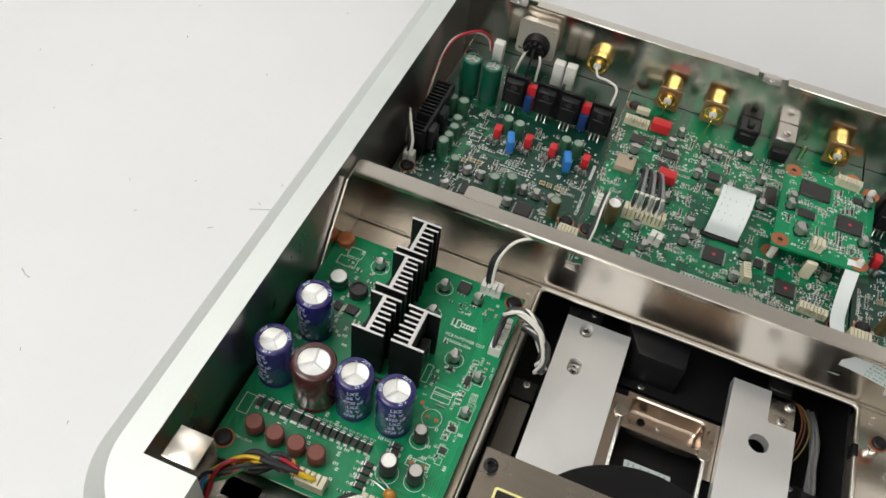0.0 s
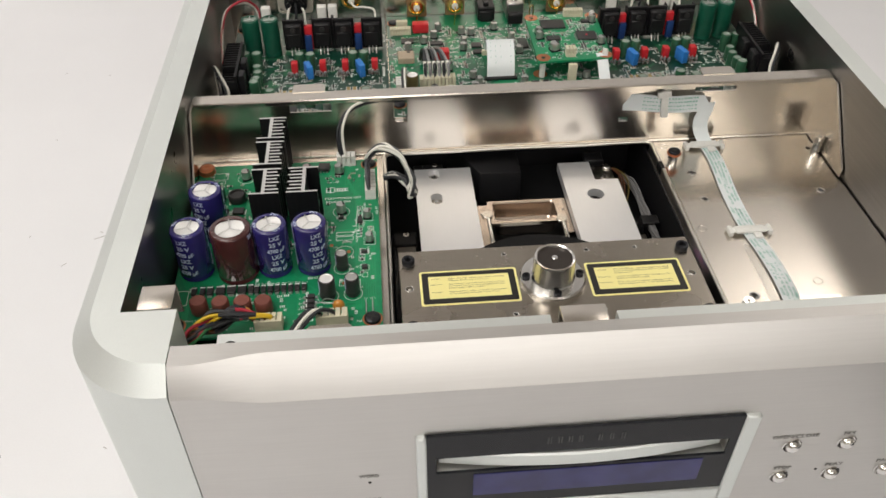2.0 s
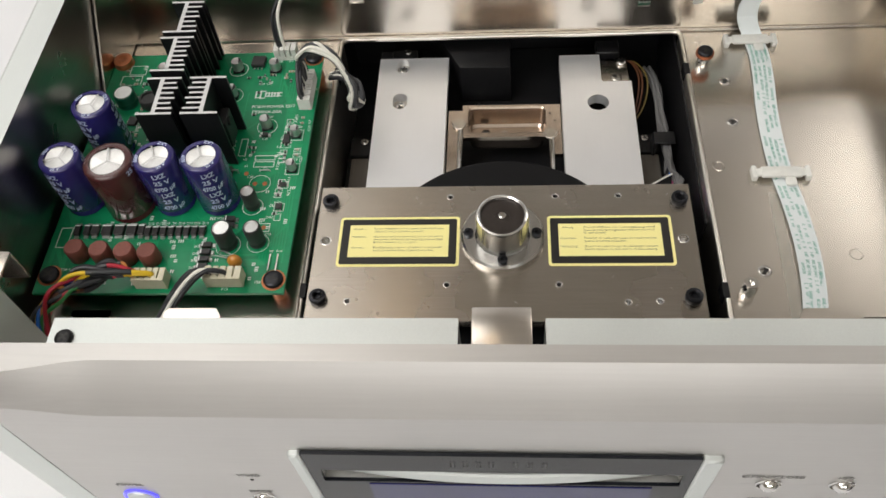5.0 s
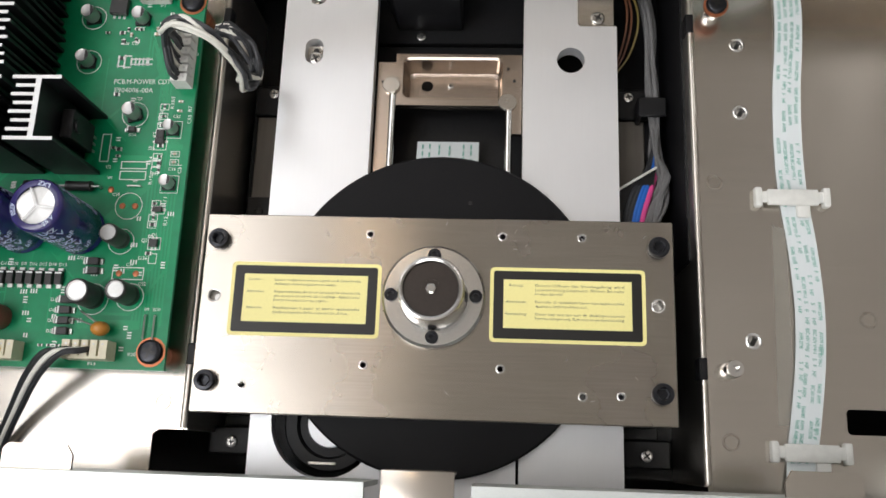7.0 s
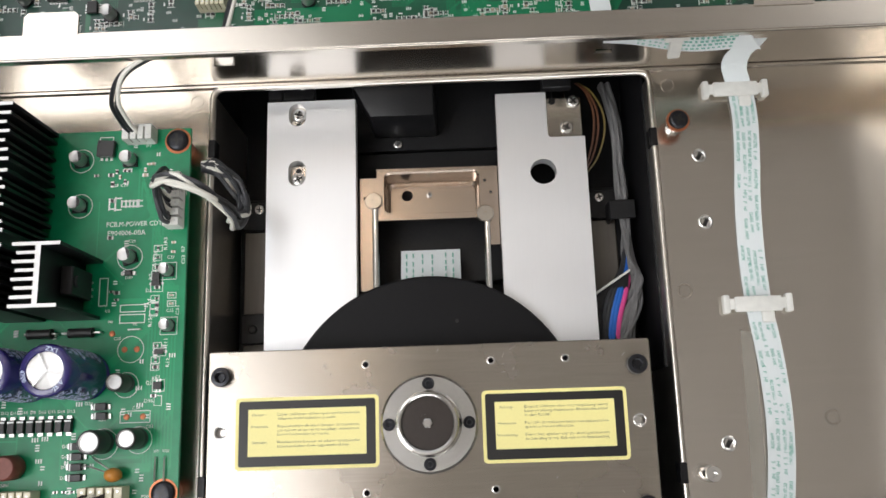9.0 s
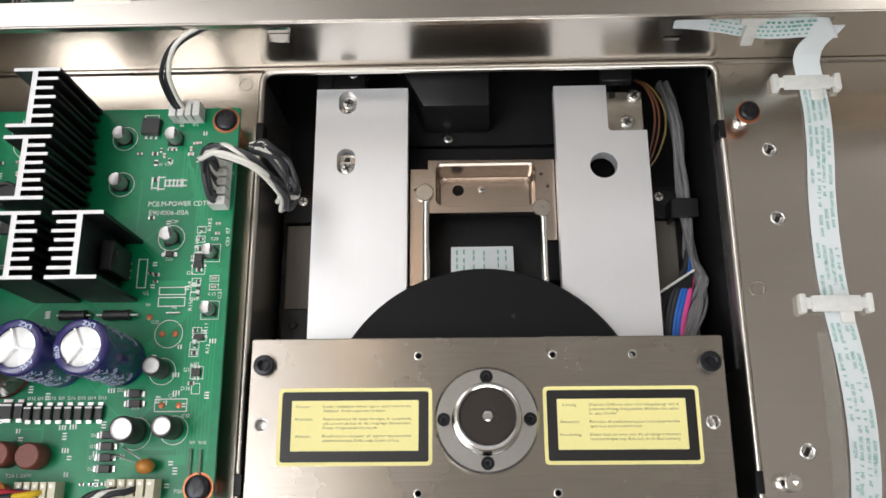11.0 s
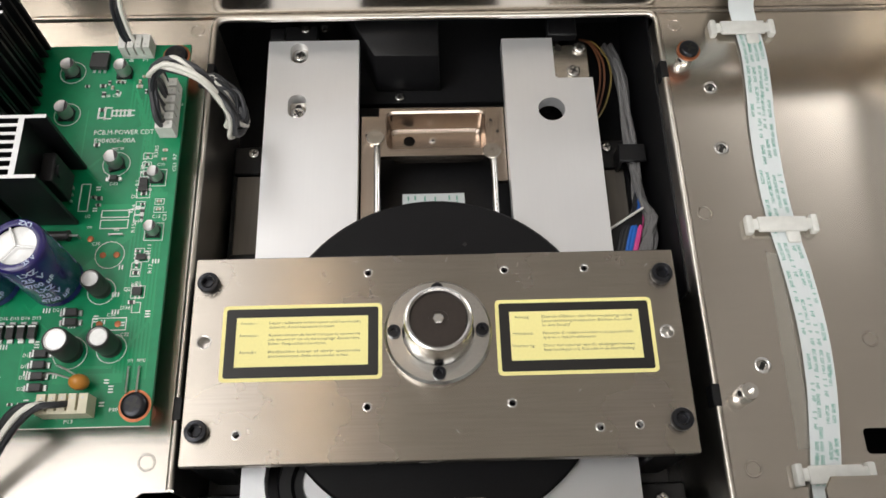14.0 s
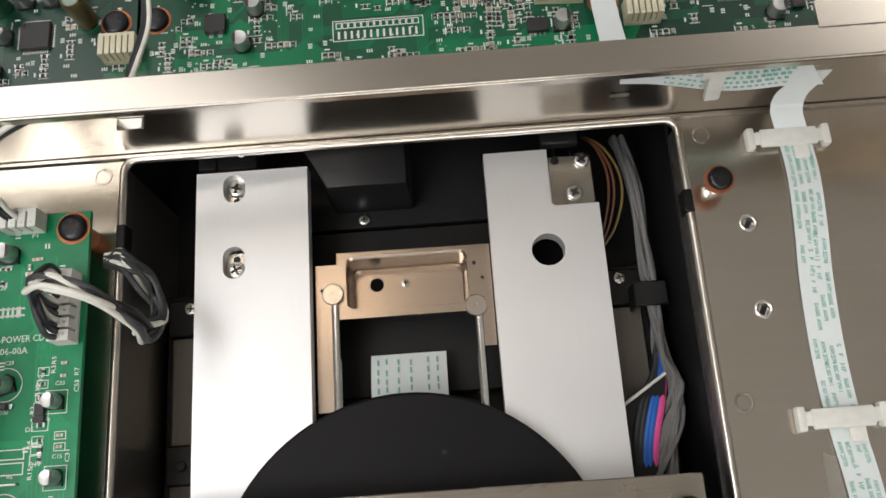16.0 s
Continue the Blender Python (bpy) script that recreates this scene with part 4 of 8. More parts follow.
for x, y in ((-0.0728, -0.0190), (0.0722, -0.0190)):
    shared("hole_edge", "hole_edge_large", lambda bm: lathe(bm, 0, 0, [(0, -0.003), (0.0012, -0.003), (0.0019, -0.0022), (0.0019, 0.00005), (0.0021, 0.0001), (0.0023, 0)], 18), M["screwmetal"], bridge, (x, y, PZ))
for sx in (-1, 1):
    bm = bmesh.new()
    box(bm, sx * 0.0655, sx * 0.0770, -0.0560, 0.0080, 0.0300, PZ - 0.004, 0.0006)
    part("bridge_leg", bm, M["well"], bridge, "black bridge leg")
for x in (-0.0725, 0.0725):
    for y in (0.0, -0.0470):
        def bolt(bm):
            lathe(bm, 0, 0, [(0.0033, 0), (0.0034, 0.0003), (0.0034, 0.0026), (0.0031, 0.0030), (0.0021, 0.0031)], 30)
            lathe(bm, 0, 0, [(0.0021, 0.0031), (0.0018, 0.0029), (0.0017, 0.0010), (0, 0.0010)], 6)
        shared("socket_bolt", "bolt", bolt, M["boltblack"], bridge, (x, y, PZ), label="black hex socket bolt")
bm = bmesh.new()
rng = random.Random(17)
for k in range(16):
    x, y, a = rng.uniform(-0.070, 0.070), rng.choice((rng.uniform(-0.054, -0.036), rng.uniform(-0.004, 0.007))), rng.uniform(0, 6.28)
    L = rng.uniform(0.0005, 0.0016)
    stroke(bm, [(x, y), (x + L * math.cos(a), y + L * math.sin(a))], 0.00016, PZ, h=0.00003)
part("scratch_marks", bm, M["rim"], bridge, "few fine bright scratches", soft=False, kind="stuff")
# knob: flange, ring and dark hub
bm = bmesh.new()
lathe(bm, 0, -0.0180, [(0.0168, PZ), (0.0168, PZ + 0.0022), (0.0160, PZ + 0.0030), (0.0112, PZ + 0.0030), (0.0107, PZ + 0.0036), (0.0105, 0.1005), (0.0100, 0.1020), (0.0094, 0.1022), (0.0088, 0.1018), (0.0085, 0.1000)], 64)
kn = part("spindle_housing", bm, M["knob"], bridge, "turned bright steel spindle housing with a flange")
bm = bmesh.new()
lathe(bm, 0, -0.0180, [(0.0085, 0.0995), (0.0085, 0.1006), (0.0030, 0.1006), (0.0030, 0.1004), (0, 0.1004)], 48)
part("hub", bm, M["hub"], kn, "glossy dark brown hub disc")
bm = bmesh.new()
lathe(bm, 0, -0.0180, [(0.0017, 0.1006), (0.0017, 0.1018), (0.0013, 0.1021), (0, 0.1021)], 6)
part("hub_pin", bm, M["chrome"], kn, "bright hexagonal pin")
for a in (0, 90, 180, 270):
    def fb(bm):
        lathe(bm, 0, 0, [(0.0021, 0), (0.0021, 0.0015), (0.0018, 0.0018), (0.0010, 0.0018), (0.0009, 0.0006), (0, 0.0006)], 20)
    shared("flange_bolt", "flangebolt", fb, M["boltblack"], bridge, (0.0137 * math.cos(radians(a)), -0.0180 + 0.0135 * math.sin(radians(a)), PZ + 0.0026), label="small black socket bolt")

# warning labels
LEFT = (("Caution –", ("Laser radiation when open and interlocks", "defeated. Avoid exposure to beam.")),
        ("Attention:", ("Rayonnement de laser lorsque le couvercle", "est ouvert et les vis de couplage desserrées.", "Eviter l'exposition au rayon.")),
        ("Atención:", ("Radiación Laser al abrir quitando", "enclavamientos. Evite exposición al haz.")))
RIGHT = (("Achtung:", ("Durch Öffnen der Verriegelung wird", "Laserstrahlung freigesetzt. Blicken Sie nicht", "in den Strahl!")),
         ("Attenzione:", ("Pericolo di radiazioni Laser con apparecchio", "aperto e lettore sbloccato.")),
         ("Voorzichtig:", ("Door het openen van de sluitingen komen", "laserstralingen vrij. Kijk niet in de laserstraling.")))
for cx, lines in ((-0.0425, LEFT), (0.0432, RIGHT)):
    x0, x1, y0, y1 = cx - 0.0250, cx + 0.0250, -0.0320, -0.0074
    bm = bmesh.new()
    plate(bm, rounded(x0, x1, y0, y1, 0.0015), [], PZ, PZ + 0.00015)
    lab = part("warning_label", bm, M["yellow"], bridge, "yellow laser warning label with a black frame")
    bm = bmesh.new()
    plate(bm, rounded(x0 + 0.0012, x1 - 0.0012, y0 + 0.0012, y1 - 0.0012, 0.0008), [rounded(x0 + 0.0044, x1 - 0.0044, y0 + 0.0046, y1 - 0.0040, 0.0002)], PZ + 0.00012, PZ + 0.00025)
    part("label_frame", bm, M["ink"], lab, "black printed frame")
    bm = bmesh.new()
    y = y1 - 0.0040 - 0.0019
    for head, rows_ in lines:
        letters(bm, head, 0.00125, Matrix.Translation((x0 + 0.0044 + 0.0040, y, PZ + 0.00018)), width=0.00058 * len(head), depth=0.00002, bold=-0.010)
        for row in rows_:
            w = 0.0285 if row != rows_[-1] else min(0.00062 * len(row), 0.0285)
            letters(bm, row, 0.00125, Matrix.Translation((x0 + 0.0044 + 0.0103 + w / 2, y, PZ + 0.00018)), width=w, depth=0.00002, bold=-0.010)
            y -= 0.00140
        y -= 0.00120
    part("label_text", bm, M["ink"], lab, "small black printed warning text", soft=False)

# ---- the disc tray's two side rails ----
tray = thing("disc_tray", (0, 0.02, 0.0570), "satin aluminium disc tray with two long side rails, retracted", "tray")
RZ = 0.0635
slotA, slotB = rounded(-0.0550, -0.0480, 0.1017, 0.1113, 0.0034), rounded(-0.0550, -0.0480, 0.0765, 0.0870, 0.0034)
bm = bmesh.new()
arc = [(-0.0375 + 0.0188 * math.cos(radians(a)), -0.0580 + 0.0188 * math.sin(radians(a))) for a in range(-25, -294, -12)]
plate(bm, [(-0.0637, -0.088), (0.0279, -0.088), (0.0279, -0.066), *arc, (-0.0279, -0.0408), (-0.0279, 0.1123), (-0.0637, 0.1123)], [slotA, slotB], RZ - 0.0060, RZ)
ra = part("tray_rail", bm, M["rail"], tray, "satin aluminium tray rail with two slots and a round opening")
bm = bmesh.new()
plate(bm, [(0.0290, -0.088), (0.0640, -0.088), (0.0640, 0.0928), (0.0503, 0.0928), (0.0493, 0.0938), (0.0493, 0.1120), (0.0290, 0.1120)], [circle(0.0467, 0.0786, 0.0052, 32)], RZ - 0.0060, RZ)
rb = part("tray_rail", bm, M["rail"], tray, "satin aluminium tray rail with a round hole")
bm = bmesh.new()
box(bm, 0.0495, 0.0637, 0.0930, 0.1105, RZ - 0.0060, RZ - 0.0028, 0.0004)
part("rail_step", bm, M["nickel"], rb, "lower nickel step of the rail")
for y in (0.1065, 0.0810):
    bm = bmesh.new()
    box(bm, -0.0549, -0.0481, y - 0.0047, y + 0.0047, RZ - 0.0062, RZ - 0.0040)
    part("slot_floor", bm, M["nickel"], ra, "bright floor of the slot")
    screw(tray, -0.0515, y - 0.0010 if y < 0.1 else y + 0.0010, RZ - 0.0040, 0.0029, "screwmetal", 0.0016, 20)
    bm = bmesh.new()
    cyl(bm, -0.0515, y + (0.0028 if y < 0.1 else -0.0030), RZ - 0.0041, RZ - 0.0038, 0.0011, 12)
    part("pin_hole", bm, M["ink"], ra)
screw(tray, 0.0605, 0.1085, RZ - 0.0028, 0.0027, "screwmetal", 0.0016, 20)
screw(tray, 0.0572, 0.0975, RZ - 0.0028, 0.0027, "screwmetal", 0.0012, 20)
bm = bmesh.new()
cyl(bm, 0.0520, 0.1090, RZ - 0.0029, RZ - 0.0026, 0.0014, 12)
part("pin_hole", bm, M["ink"], rb)
bm = bmesh.new()
box(bm, -0.0640, -0.0580, 0.1142, 0.1210, RZ - 0.0070, RZ - 0.0020, 0.0005)
box(bm, -0.0582, -0.0450, 0.1142, 0.1230, RZ - 0.0070, RZ - 0.0030, 0.0005)
part("rear_stop", bm, M["black"], tray, "black moulded stop at the rail end")
bm = bmesh.new()
box(bm, 0.0480, 0.0600, 0.1142, 0.1250, RZ - 0.0055, RZ - 0.0010, 0.0005)
part("rear_stop", bm, M["black"], tray, "black moulded stop at the rail end")
screw(tray, -0.0500, 0.1210, RZ - 0.0030, 0.0021)

# ---- wires beside the drive ----
harness = thing("drive_wire_bundle", (0.078, 0.05, 0.0300), "bundle of grey, blue and pink wires beside the disc drive", "wires")
rng = random.Random(11)
for k in range(11):
    j = lambda s: rng.uniform(-s, s)
    pts = [(0.0765 + j(0.002), 0.125, 0.040 + j(0.003)), (0.0790 + j(0.002), 0.102 + j(0.003), 0.050 + j(0.003)), (0.0795 + j(0.0018), 0.075, 0.049 + j(0.003)), (0.0800 + j(0.0015), 0.062, 0.0475 + j(0.002)),
           (0.0805 + j(0.002), 0.045, 0.050 + j(0.003)), (0.0820 + j(0.0018), 0.034 + j(0.003), 0.053 + j(0.003)), (0.0790 + j(0.003), 0.022, 0.054 + j(0.003)), (0.0740 + j(0.004), 0.006, 0.052 + j(0.003))]
    bm = bmesh.new()
    tube(bm, pts, 0.00085, 7, 5)
    part("wire", bm, M["wgrey3"], harness, "grey wire")
for m, dx in (("wblue", 0.0), ("wblue", 0.0012), ("wpink", 0.0030), ("wblack", -0.0016), ("wblack", -0.003)):
    bm = bmesh.new()
    tube(bm, [(0.0800, 0.050, 0.046), (0.0785 + dx * 0.5, 0.0405, 0.050), (0.0738 + dx, 0.0300, 0.0545), (0.0705 + dx, 0.0190, 0.0550), (0.0690 + dx, 0.004, 0.052)], 0.0011, 8, 6)
    part("wire", bm, M[m], harness, m[1:] + " wire")
for m, dx in (("wbrown", 0.0), ("wolive", 0.0022), ("wbrown", -0.0015)):
    bm = bmesh.new()
    tube(bm, [(0.0640 + dx * 0.3, 0.122, 0.050), (0.0675 + dx * 0.6, 0.116, 0.054), (0.0708 + dx, 0.107, 0.055), (0.0712 + dx * 1.2, 0.098, 0.053), (0.0690 + dx, 0.089, 0.048), (0.0655 + dx * 0.5, 0.083, 0.044)], 0.00045, 6, 6)
    part("wire", bm, M[m], harness, "thin coloured wire")
bm = bmesh.new()
box(bm, 0.0735, 0.0842, 0.0610, 0.0690, 0.0512, 0.0525, 0.0005)
box(bm, 0.0735, 0.0750, 0.0610, 0.0690, 0.0430, 0.0520, 0.0004)
part("wire_saddle", bm, M["black"], harness, "black wire saddle")
bm = bmesh.new()
plate(bm, [(0.0600, 0.0270), (0.0600, 0.0050), (0.0745, 0.0050), (0.0790, 0.0390)], [], 0.0536, 0.0548)
wp = part("wire_plate", bm, M["well"], harness, "black wire cover plate with a bright edge")
bm = bmesh.new()
tube(bm, [(0.0600, 0.0270, 0.0560), (0.0790, 0.0390, 0.0560)], 0.0005, 6, 1)
part("plate_edge", bm, M["nylon"], wp, "pale plate edge")

# ---- components for the circuit boards ----
def chip_body(bm, w, d, h):
    box(bm, -w / 2, w / 2, -d / 2, d / 2, 0.0003, h, min(w, d) * 0.03)


def leads(bm, w, d, n, sides, h):
    """Gull-wing leads along the sides of a chip; n on each."""
    for side in sides:
        span = (w if side in "ns" else d) * 0.86
        for k in range(n):
            a = -span / 2 + span * (k + 0.5) / n
            t = span / n * 0.24
            if side == "e":
                box(bm, w / 2, w / 2 + 0.0011, a - t, a + t, 0.0, 0.0002)
            elif side == "w":
                box(bm, -w / 2 - 0.0011, -w / 2, a - t, a + t, 0.0, 0.0002)
            elif side == "n":
                box(bm, a - t, a + t, d / 2, d / 2 + 0.0011, 0.0, 0.0002)
            else:
                box(bm, a - t, a + t, -d / 2 - 0.0011, -d / 2, 0.0, 0.0002)


def chip(board, x, y, z, w, d, n, sides="nesw", turn=0, dot=None, h=0.0016):
    c = shared("chip", ("chip", w, d, h), lambda bm: chip_body(bm, w, d, h), M["chip"], board, (x, y, z), turn, label="black integrated circuit")
    under("lead_frame", ("leads", w, d, n, sides), lambda bm: leads(bm, w, d, n, sides, h), M["tin"], c, "tinned leads", soft=False)
    if dot:
        under("ink_dot", ("dot", dot, h), lambda bm: cyl(bm, 0, 0, h, h + 0.0001, 0.0009, 12), M[dot], c, "coloured ink dot")
    else:
        under("pin_mark", ("pm", w, d, h), lambda bm: cyl(bm, -w * 0.36, d * 0.36, h, h + 0.00005, min(w, d) * 0.05, 10), M["well"], c)
    return c


def can_cap(board, x, y, z, d=0.0063, h=0.0064, turn=0):
    """Surface-mount aluminium can on a black base."""
    r = d / 2
    c = shared("can_capacitor", ("can", d, h), lambda bm: lathe(bm, 0, 0, [(r, 0.0008), (r, 0.0014), (r * 0.95, 0.0018), (r * 0.95, 0.0021), (r, 0.0025), (r, h - 0.0006), (r * 0.93, h), (r * 0.8, h - 0.0001), (0, h - 0.0001)], 22),
               M["can"], board, (x, y, z), turn, label="small aluminium can capacitor")

    def base(bm):
        plate(bm, [(-r * 1.05, -r * 1.05), (r * 1.05, -r * 1.05), (r * 1.05, r * 0.6), (r * 0.6, r * 1.05), (-r * 0.6, r * 1.05), (-r * 1.05, r * 0.6)], [], 0.0, 0.0010)
    under("base", ("canbase", d), base, M["black"], c, "black plastic base", soft=False)

    def half(bm):
        vs = [bm.verts.new((r * 0.91 * math.cos(a), r * 0.91 * math.sin(a), h + 0.00006)) for a in [radians(-62 + 124 * k / 10) for k in range(11)]]
        bm.faces.new(vs)
        rr = bmesh.ops.extrude_face_region(bm, geom=bm.faces[:])
        bmesh.ops.translate(bm, vec=(0, 0, -0.0002), verts=[v for v in rr["geom"] if isinstance(v, bmesh.types.BMVert)])
    under("polarity_mark", ("canmark", d, h), half, M["chip"], c, "dark polarity mark", soft=False)
    return c


def radial_cap(board, x, y, z, r, h, sleeve, turn=0, name="radial_capacitor", label="", stripe=True, lid="lidgray"):
    """A sleeved electrolytic capacitor with a vented metal top."""
    c = shared(name, ("rad", r, h, sleeve), lambda bm: lathe(bm, 0, 0, [(0, 0), (r * 0.94, 0), (r, 0.0006), (r, 0.0018), (r * 0.955, 0.0024), (r * 0.955, 0.0030), (r, 0.0036), (r, h - 0.0012), (r * 0.97, h - 0.0004), (r * 0.90, h), (r * (0.72 if r > 0.005 else 0.82), h), (r * (0.70 if r > 0.005 else 0.80), h - 0.0003)], 36),
               M[sleeve], board, (x, y, z), turn, label=label)

    def top(bm):
        if r <= 0.005:
            lathe(bm, 0, 0, [(r * 0.70, h - 0.0006), (r * 0.78, h - 0.0003), (r * 0.815, h - 0.0001)], 36)
        n, rim = 36, []
        mid = bm.verts.new((0, 0, h - 0.0016 if r > 0.005 else h - 0.0006))
        for k in range(n):
            a = 2 * math.pi * k / n
            u = abs(((math.degrees(a) - 90) % 120) / 60 - 1) if r > 0.005 else 0.5
            rim.append(bm.verts.new((r * 0.71 * math.cos(a), r * 0.71 * math.sin(a), h - 0.0014 + 0.0011 * (1 - u) if r > 0.005 else h - 0.0006)))
        for k in range(n):
            bm.faces.new((mid, rim[k], rim[(k + 1) % n]))
    lid = lid if r > 0.0039 or lid != "lidgray" else "can"
    t = under("metal_top", ("radtop", r, h, lid), top, M[lid], c, "bare metal top")
    if r > 0.005:
        def vent(bm):
            for a in (90, 210, 330):
                sub = bmesh.new()
                box(sub, 0, r * 0.70, -0.00028, 0.00028, h - 0.0006, h - 0.00025)
                bmesh.ops.transform(sub, matrix=Matrix.Rotation(radians(a), 4, "Z"), verts=sub.verts[:])
                me = bpy.data.meshes.new("scratch")
                sub.to_mesh(me)
                sub.free()
                bm.from_mesh(me)
                bpy.data.meshes.remove(me)
        under("vent_groove", ("vent", r, h), vent, M["cut"], t, soft=False)
    if stripe:
        def band(bm):
            n = 6
            for a0 in (150,):
                lo, hi = [], []
                for k in range(n + 1):
                    a = radians(a0 + 28 * k / n)
                    lo.append(bm.verts.new((r * 1.004 * math.cos(a), r * 1.004 * math.sin(a), 0.004)))
                    hi.append(bm.verts.new((r * 1.004 * math.cos(a), r * 1.004 * math.sin(a), h - 0.001)))
                tp = [bm.verts.new((r * 0.90 * math.cos(radians(a0 + 28 * k / n)), r * 0.90 * math.sin(radians(a0 + 28 * k / n)), h + 0.00005)) for k in range(n + 1)]
                for k in range(n):
                    bm.faces.new((lo[k], lo[k + 1], hi[k + 1], hi[k]))
                    bm.faces.new((hi[k], hi[k + 1], tp[k + 1], tp[k]))
        under("polarity_stripe", ("stripe", r, h), band, M["print"], c, "pale printed polarity stripe")
    return c


def header(board, x, y, z, w, d, h, n, turn=0, m="nylon", pins=True, label="white nylon wire connector"):
    def shell(bm):
        # a comb: the back wall with one cell for each wire
        t, g = 0.0009, w / n * 0.13
        out = [(w / 2, d / 2), (-w / 2, d / 2), (-w / 2, -d / 2)]
        for k in range(n):
            a, b = -w / 2 + w * k / n, -w / 2 + w * (k + 1) / n
            if k:
                out.append((a + g, -d / 2))
            if k < n - 1:
                out += [(b - g, -d / 2), (b - g, d / 2 - t), (b + g, d / 2 - t)]
        out.append((w / 2, -d / 2))
        plate(bm, out, [], h * 0.28, h)
    c = shared("connector", ("hdr", w, d, h, n, m), shell, M[m], board, (x, y, z), turn, label=label)
    under("base_block", ("hdrbase", w, d, h, m), lambda bm: box(bm, -w / 2 - 0.0001, w / 2 + 0.0001, -d / 2 - 0.0001, d / 2 + 0.0001, 0, h * 0.3, 0.0002), M[m], c)
    if pins:
        def row(bm):
            for k in range(n):
                px = -w / 2 + w * (k + 0.5) / n
                box(bm, px - 0.0003, px + 0.0003, -d / 2 + 0.001, -d / 2 + 0.0016, h * 0.3, h * 1.02)
        under("pin_row", ("pins", w, d, h, n), row, M["tin"], c, "tinned pins", soft=False)
    return c


def diode(board, x, y, z, w, d, turn=0, h=0.0022):
    c = shared("diode", ("diode", w, d, h), lambda bm: box(bm, -w / 2, w / 2, -d / 2, d / 2, 0.0003, h, 0.0002), M["chip"], board, (x, y, z), turn, label="black surface-mount diode")

    def ends(bm):
        box(bm, -w * 0.36, w * 0.36, d / 2, d / 2 + 0.0011, 0, 0.0008)
        box(bm, -w * 0.36, w * 0.36, -d / 2 - 0.0011, -d / 2, 0, 0.0008)
    under("end_plating", ("dend", w, d), ends, M["tin"], c, "bright solder ends", soft=False)
    under("band", ("dband", w, d, h), lambda bm: box(bm, -w * 0.49, w * 0.49, d * 0.28, d * 0.40, h, h + 0.00006), M["silk"], c, soft=False)
    return c


def scatter(board, z, spots, seed, name="chip_resistor_field"):
    """Rows of tiny chip parts with tinned ends: too small and many to pick apart."""
    rng = random.Random(seed)
    bm = bmesh.new()
    for x, y, horiz, m in spots:
        L, w = (0.0016, 0.0008) if rng.random() < 0.75 else (0.0021, 0.0012)
        for a, b, k in ((-L / 2, -L / 2 + L * 0.22, 1), (-L / 2 + L * 0.22, L / 2 - L * 0.22, 0 if m == 0 else 2), (L / 2 - L * 0.22, L / 2, 1)):
            if horiz:
                box(bm, x + a, x + b, y - w / 2, y + w / 2, z, z + 0.0006 + (0.00005 if k != 1 else 0), mi=k)
            else:
                box(bm, x - w / 2, x + w / 2, y + a, y + b, z, z + 0.0006 + (0.00005 if k != 1 else 0), mi=k)
    return part(name, bm, [M["chip"], M["tin"], M["mica"]], board, "tiny black and tan chip resistors", soft=False, kind="stuff")


def pad_screw(board, x, y, z, r=0.0044, washer=0.0049, black=True):
    def w(bm):
        lathe(bm, 0, 0, [(washer, 0), (washer, 0.0002), (0.0016, 0.0002), (0.0016, 0)], 28)
    shared("copper_pad", ("pad", washer), w, M["copper"], board, (x, y, z), label="bare copper screw pad")
    if black:
        screw(board, x, y, z + 0.0002, r * 0.92, "boltblack", 0.0018, 22)


# ---- the power supply board ----
PX0, PX1, PY0, PY1 = -0.1930, -0.0888, -0.0445, 0.0935
power = thing("power_circuit_board", (-0.14, 0.0245, DECK), "green power supply circuit board with blue capacitors and black heat sinks", "circuit board")
power.location.x += 0.0020
bm = bmesh.new()
pads = [(-0.0937, -0.0385), (-0.0935, 0.0885), (-0.1885, 0.0880), (-0.1880, -0.0360)]
plate(bm, [(PX0, PY0), (PX1, PY0), (PX1, PY1), (PX0, PY1)], [circle(x, y, 0.0015, 12) for x, y in pads], PCBZ - 0.0016, PCBZ)
part("board", bm, M["green"], power, "glossy green printed circuit board")
for x, y in pads:
    bm = bmesh.new()
    lathe(bm, x, y, [(0.0030, DECK), (0.0030, PCBZ - 0.0016), (0, PCBZ - 0.0016)], 18)
    part("board_post", bm, M["copper"], power, "copper coloured board post")
    pad_screw(power, x, y, PCBZ, black=(x, y) != pads[2])
bm = bmesh.new()
lathe(bm, pads[2][0], pads[2][1], [(0.0046, PCBZ), (0.0046, PCBZ + 0.0030), (0.0036, PCBZ + 0.0036), (0.0012, PCBZ + 0.0036), (0, PCBZ + 0.0030)], 24)
part("copper_nut", bm, M["copper"], power, "copper coloured nut")

# copper traces under the mask and white printing
bm = bmesh.new()
rng = random.Random(21)
zt = PCBZ + 0.00002
for k in range(9):
    x = PX1 - 0.0030 - 0.0012 * k
    stroke(bm, [(x, -0.030), (x, 0.030 + 0.004 * k), (x - 0.006, 0.038 + 0.005 * k), (x - 0.006, 0.080 - 0.002 * k)], 0.0006, zt, h=0.00003)
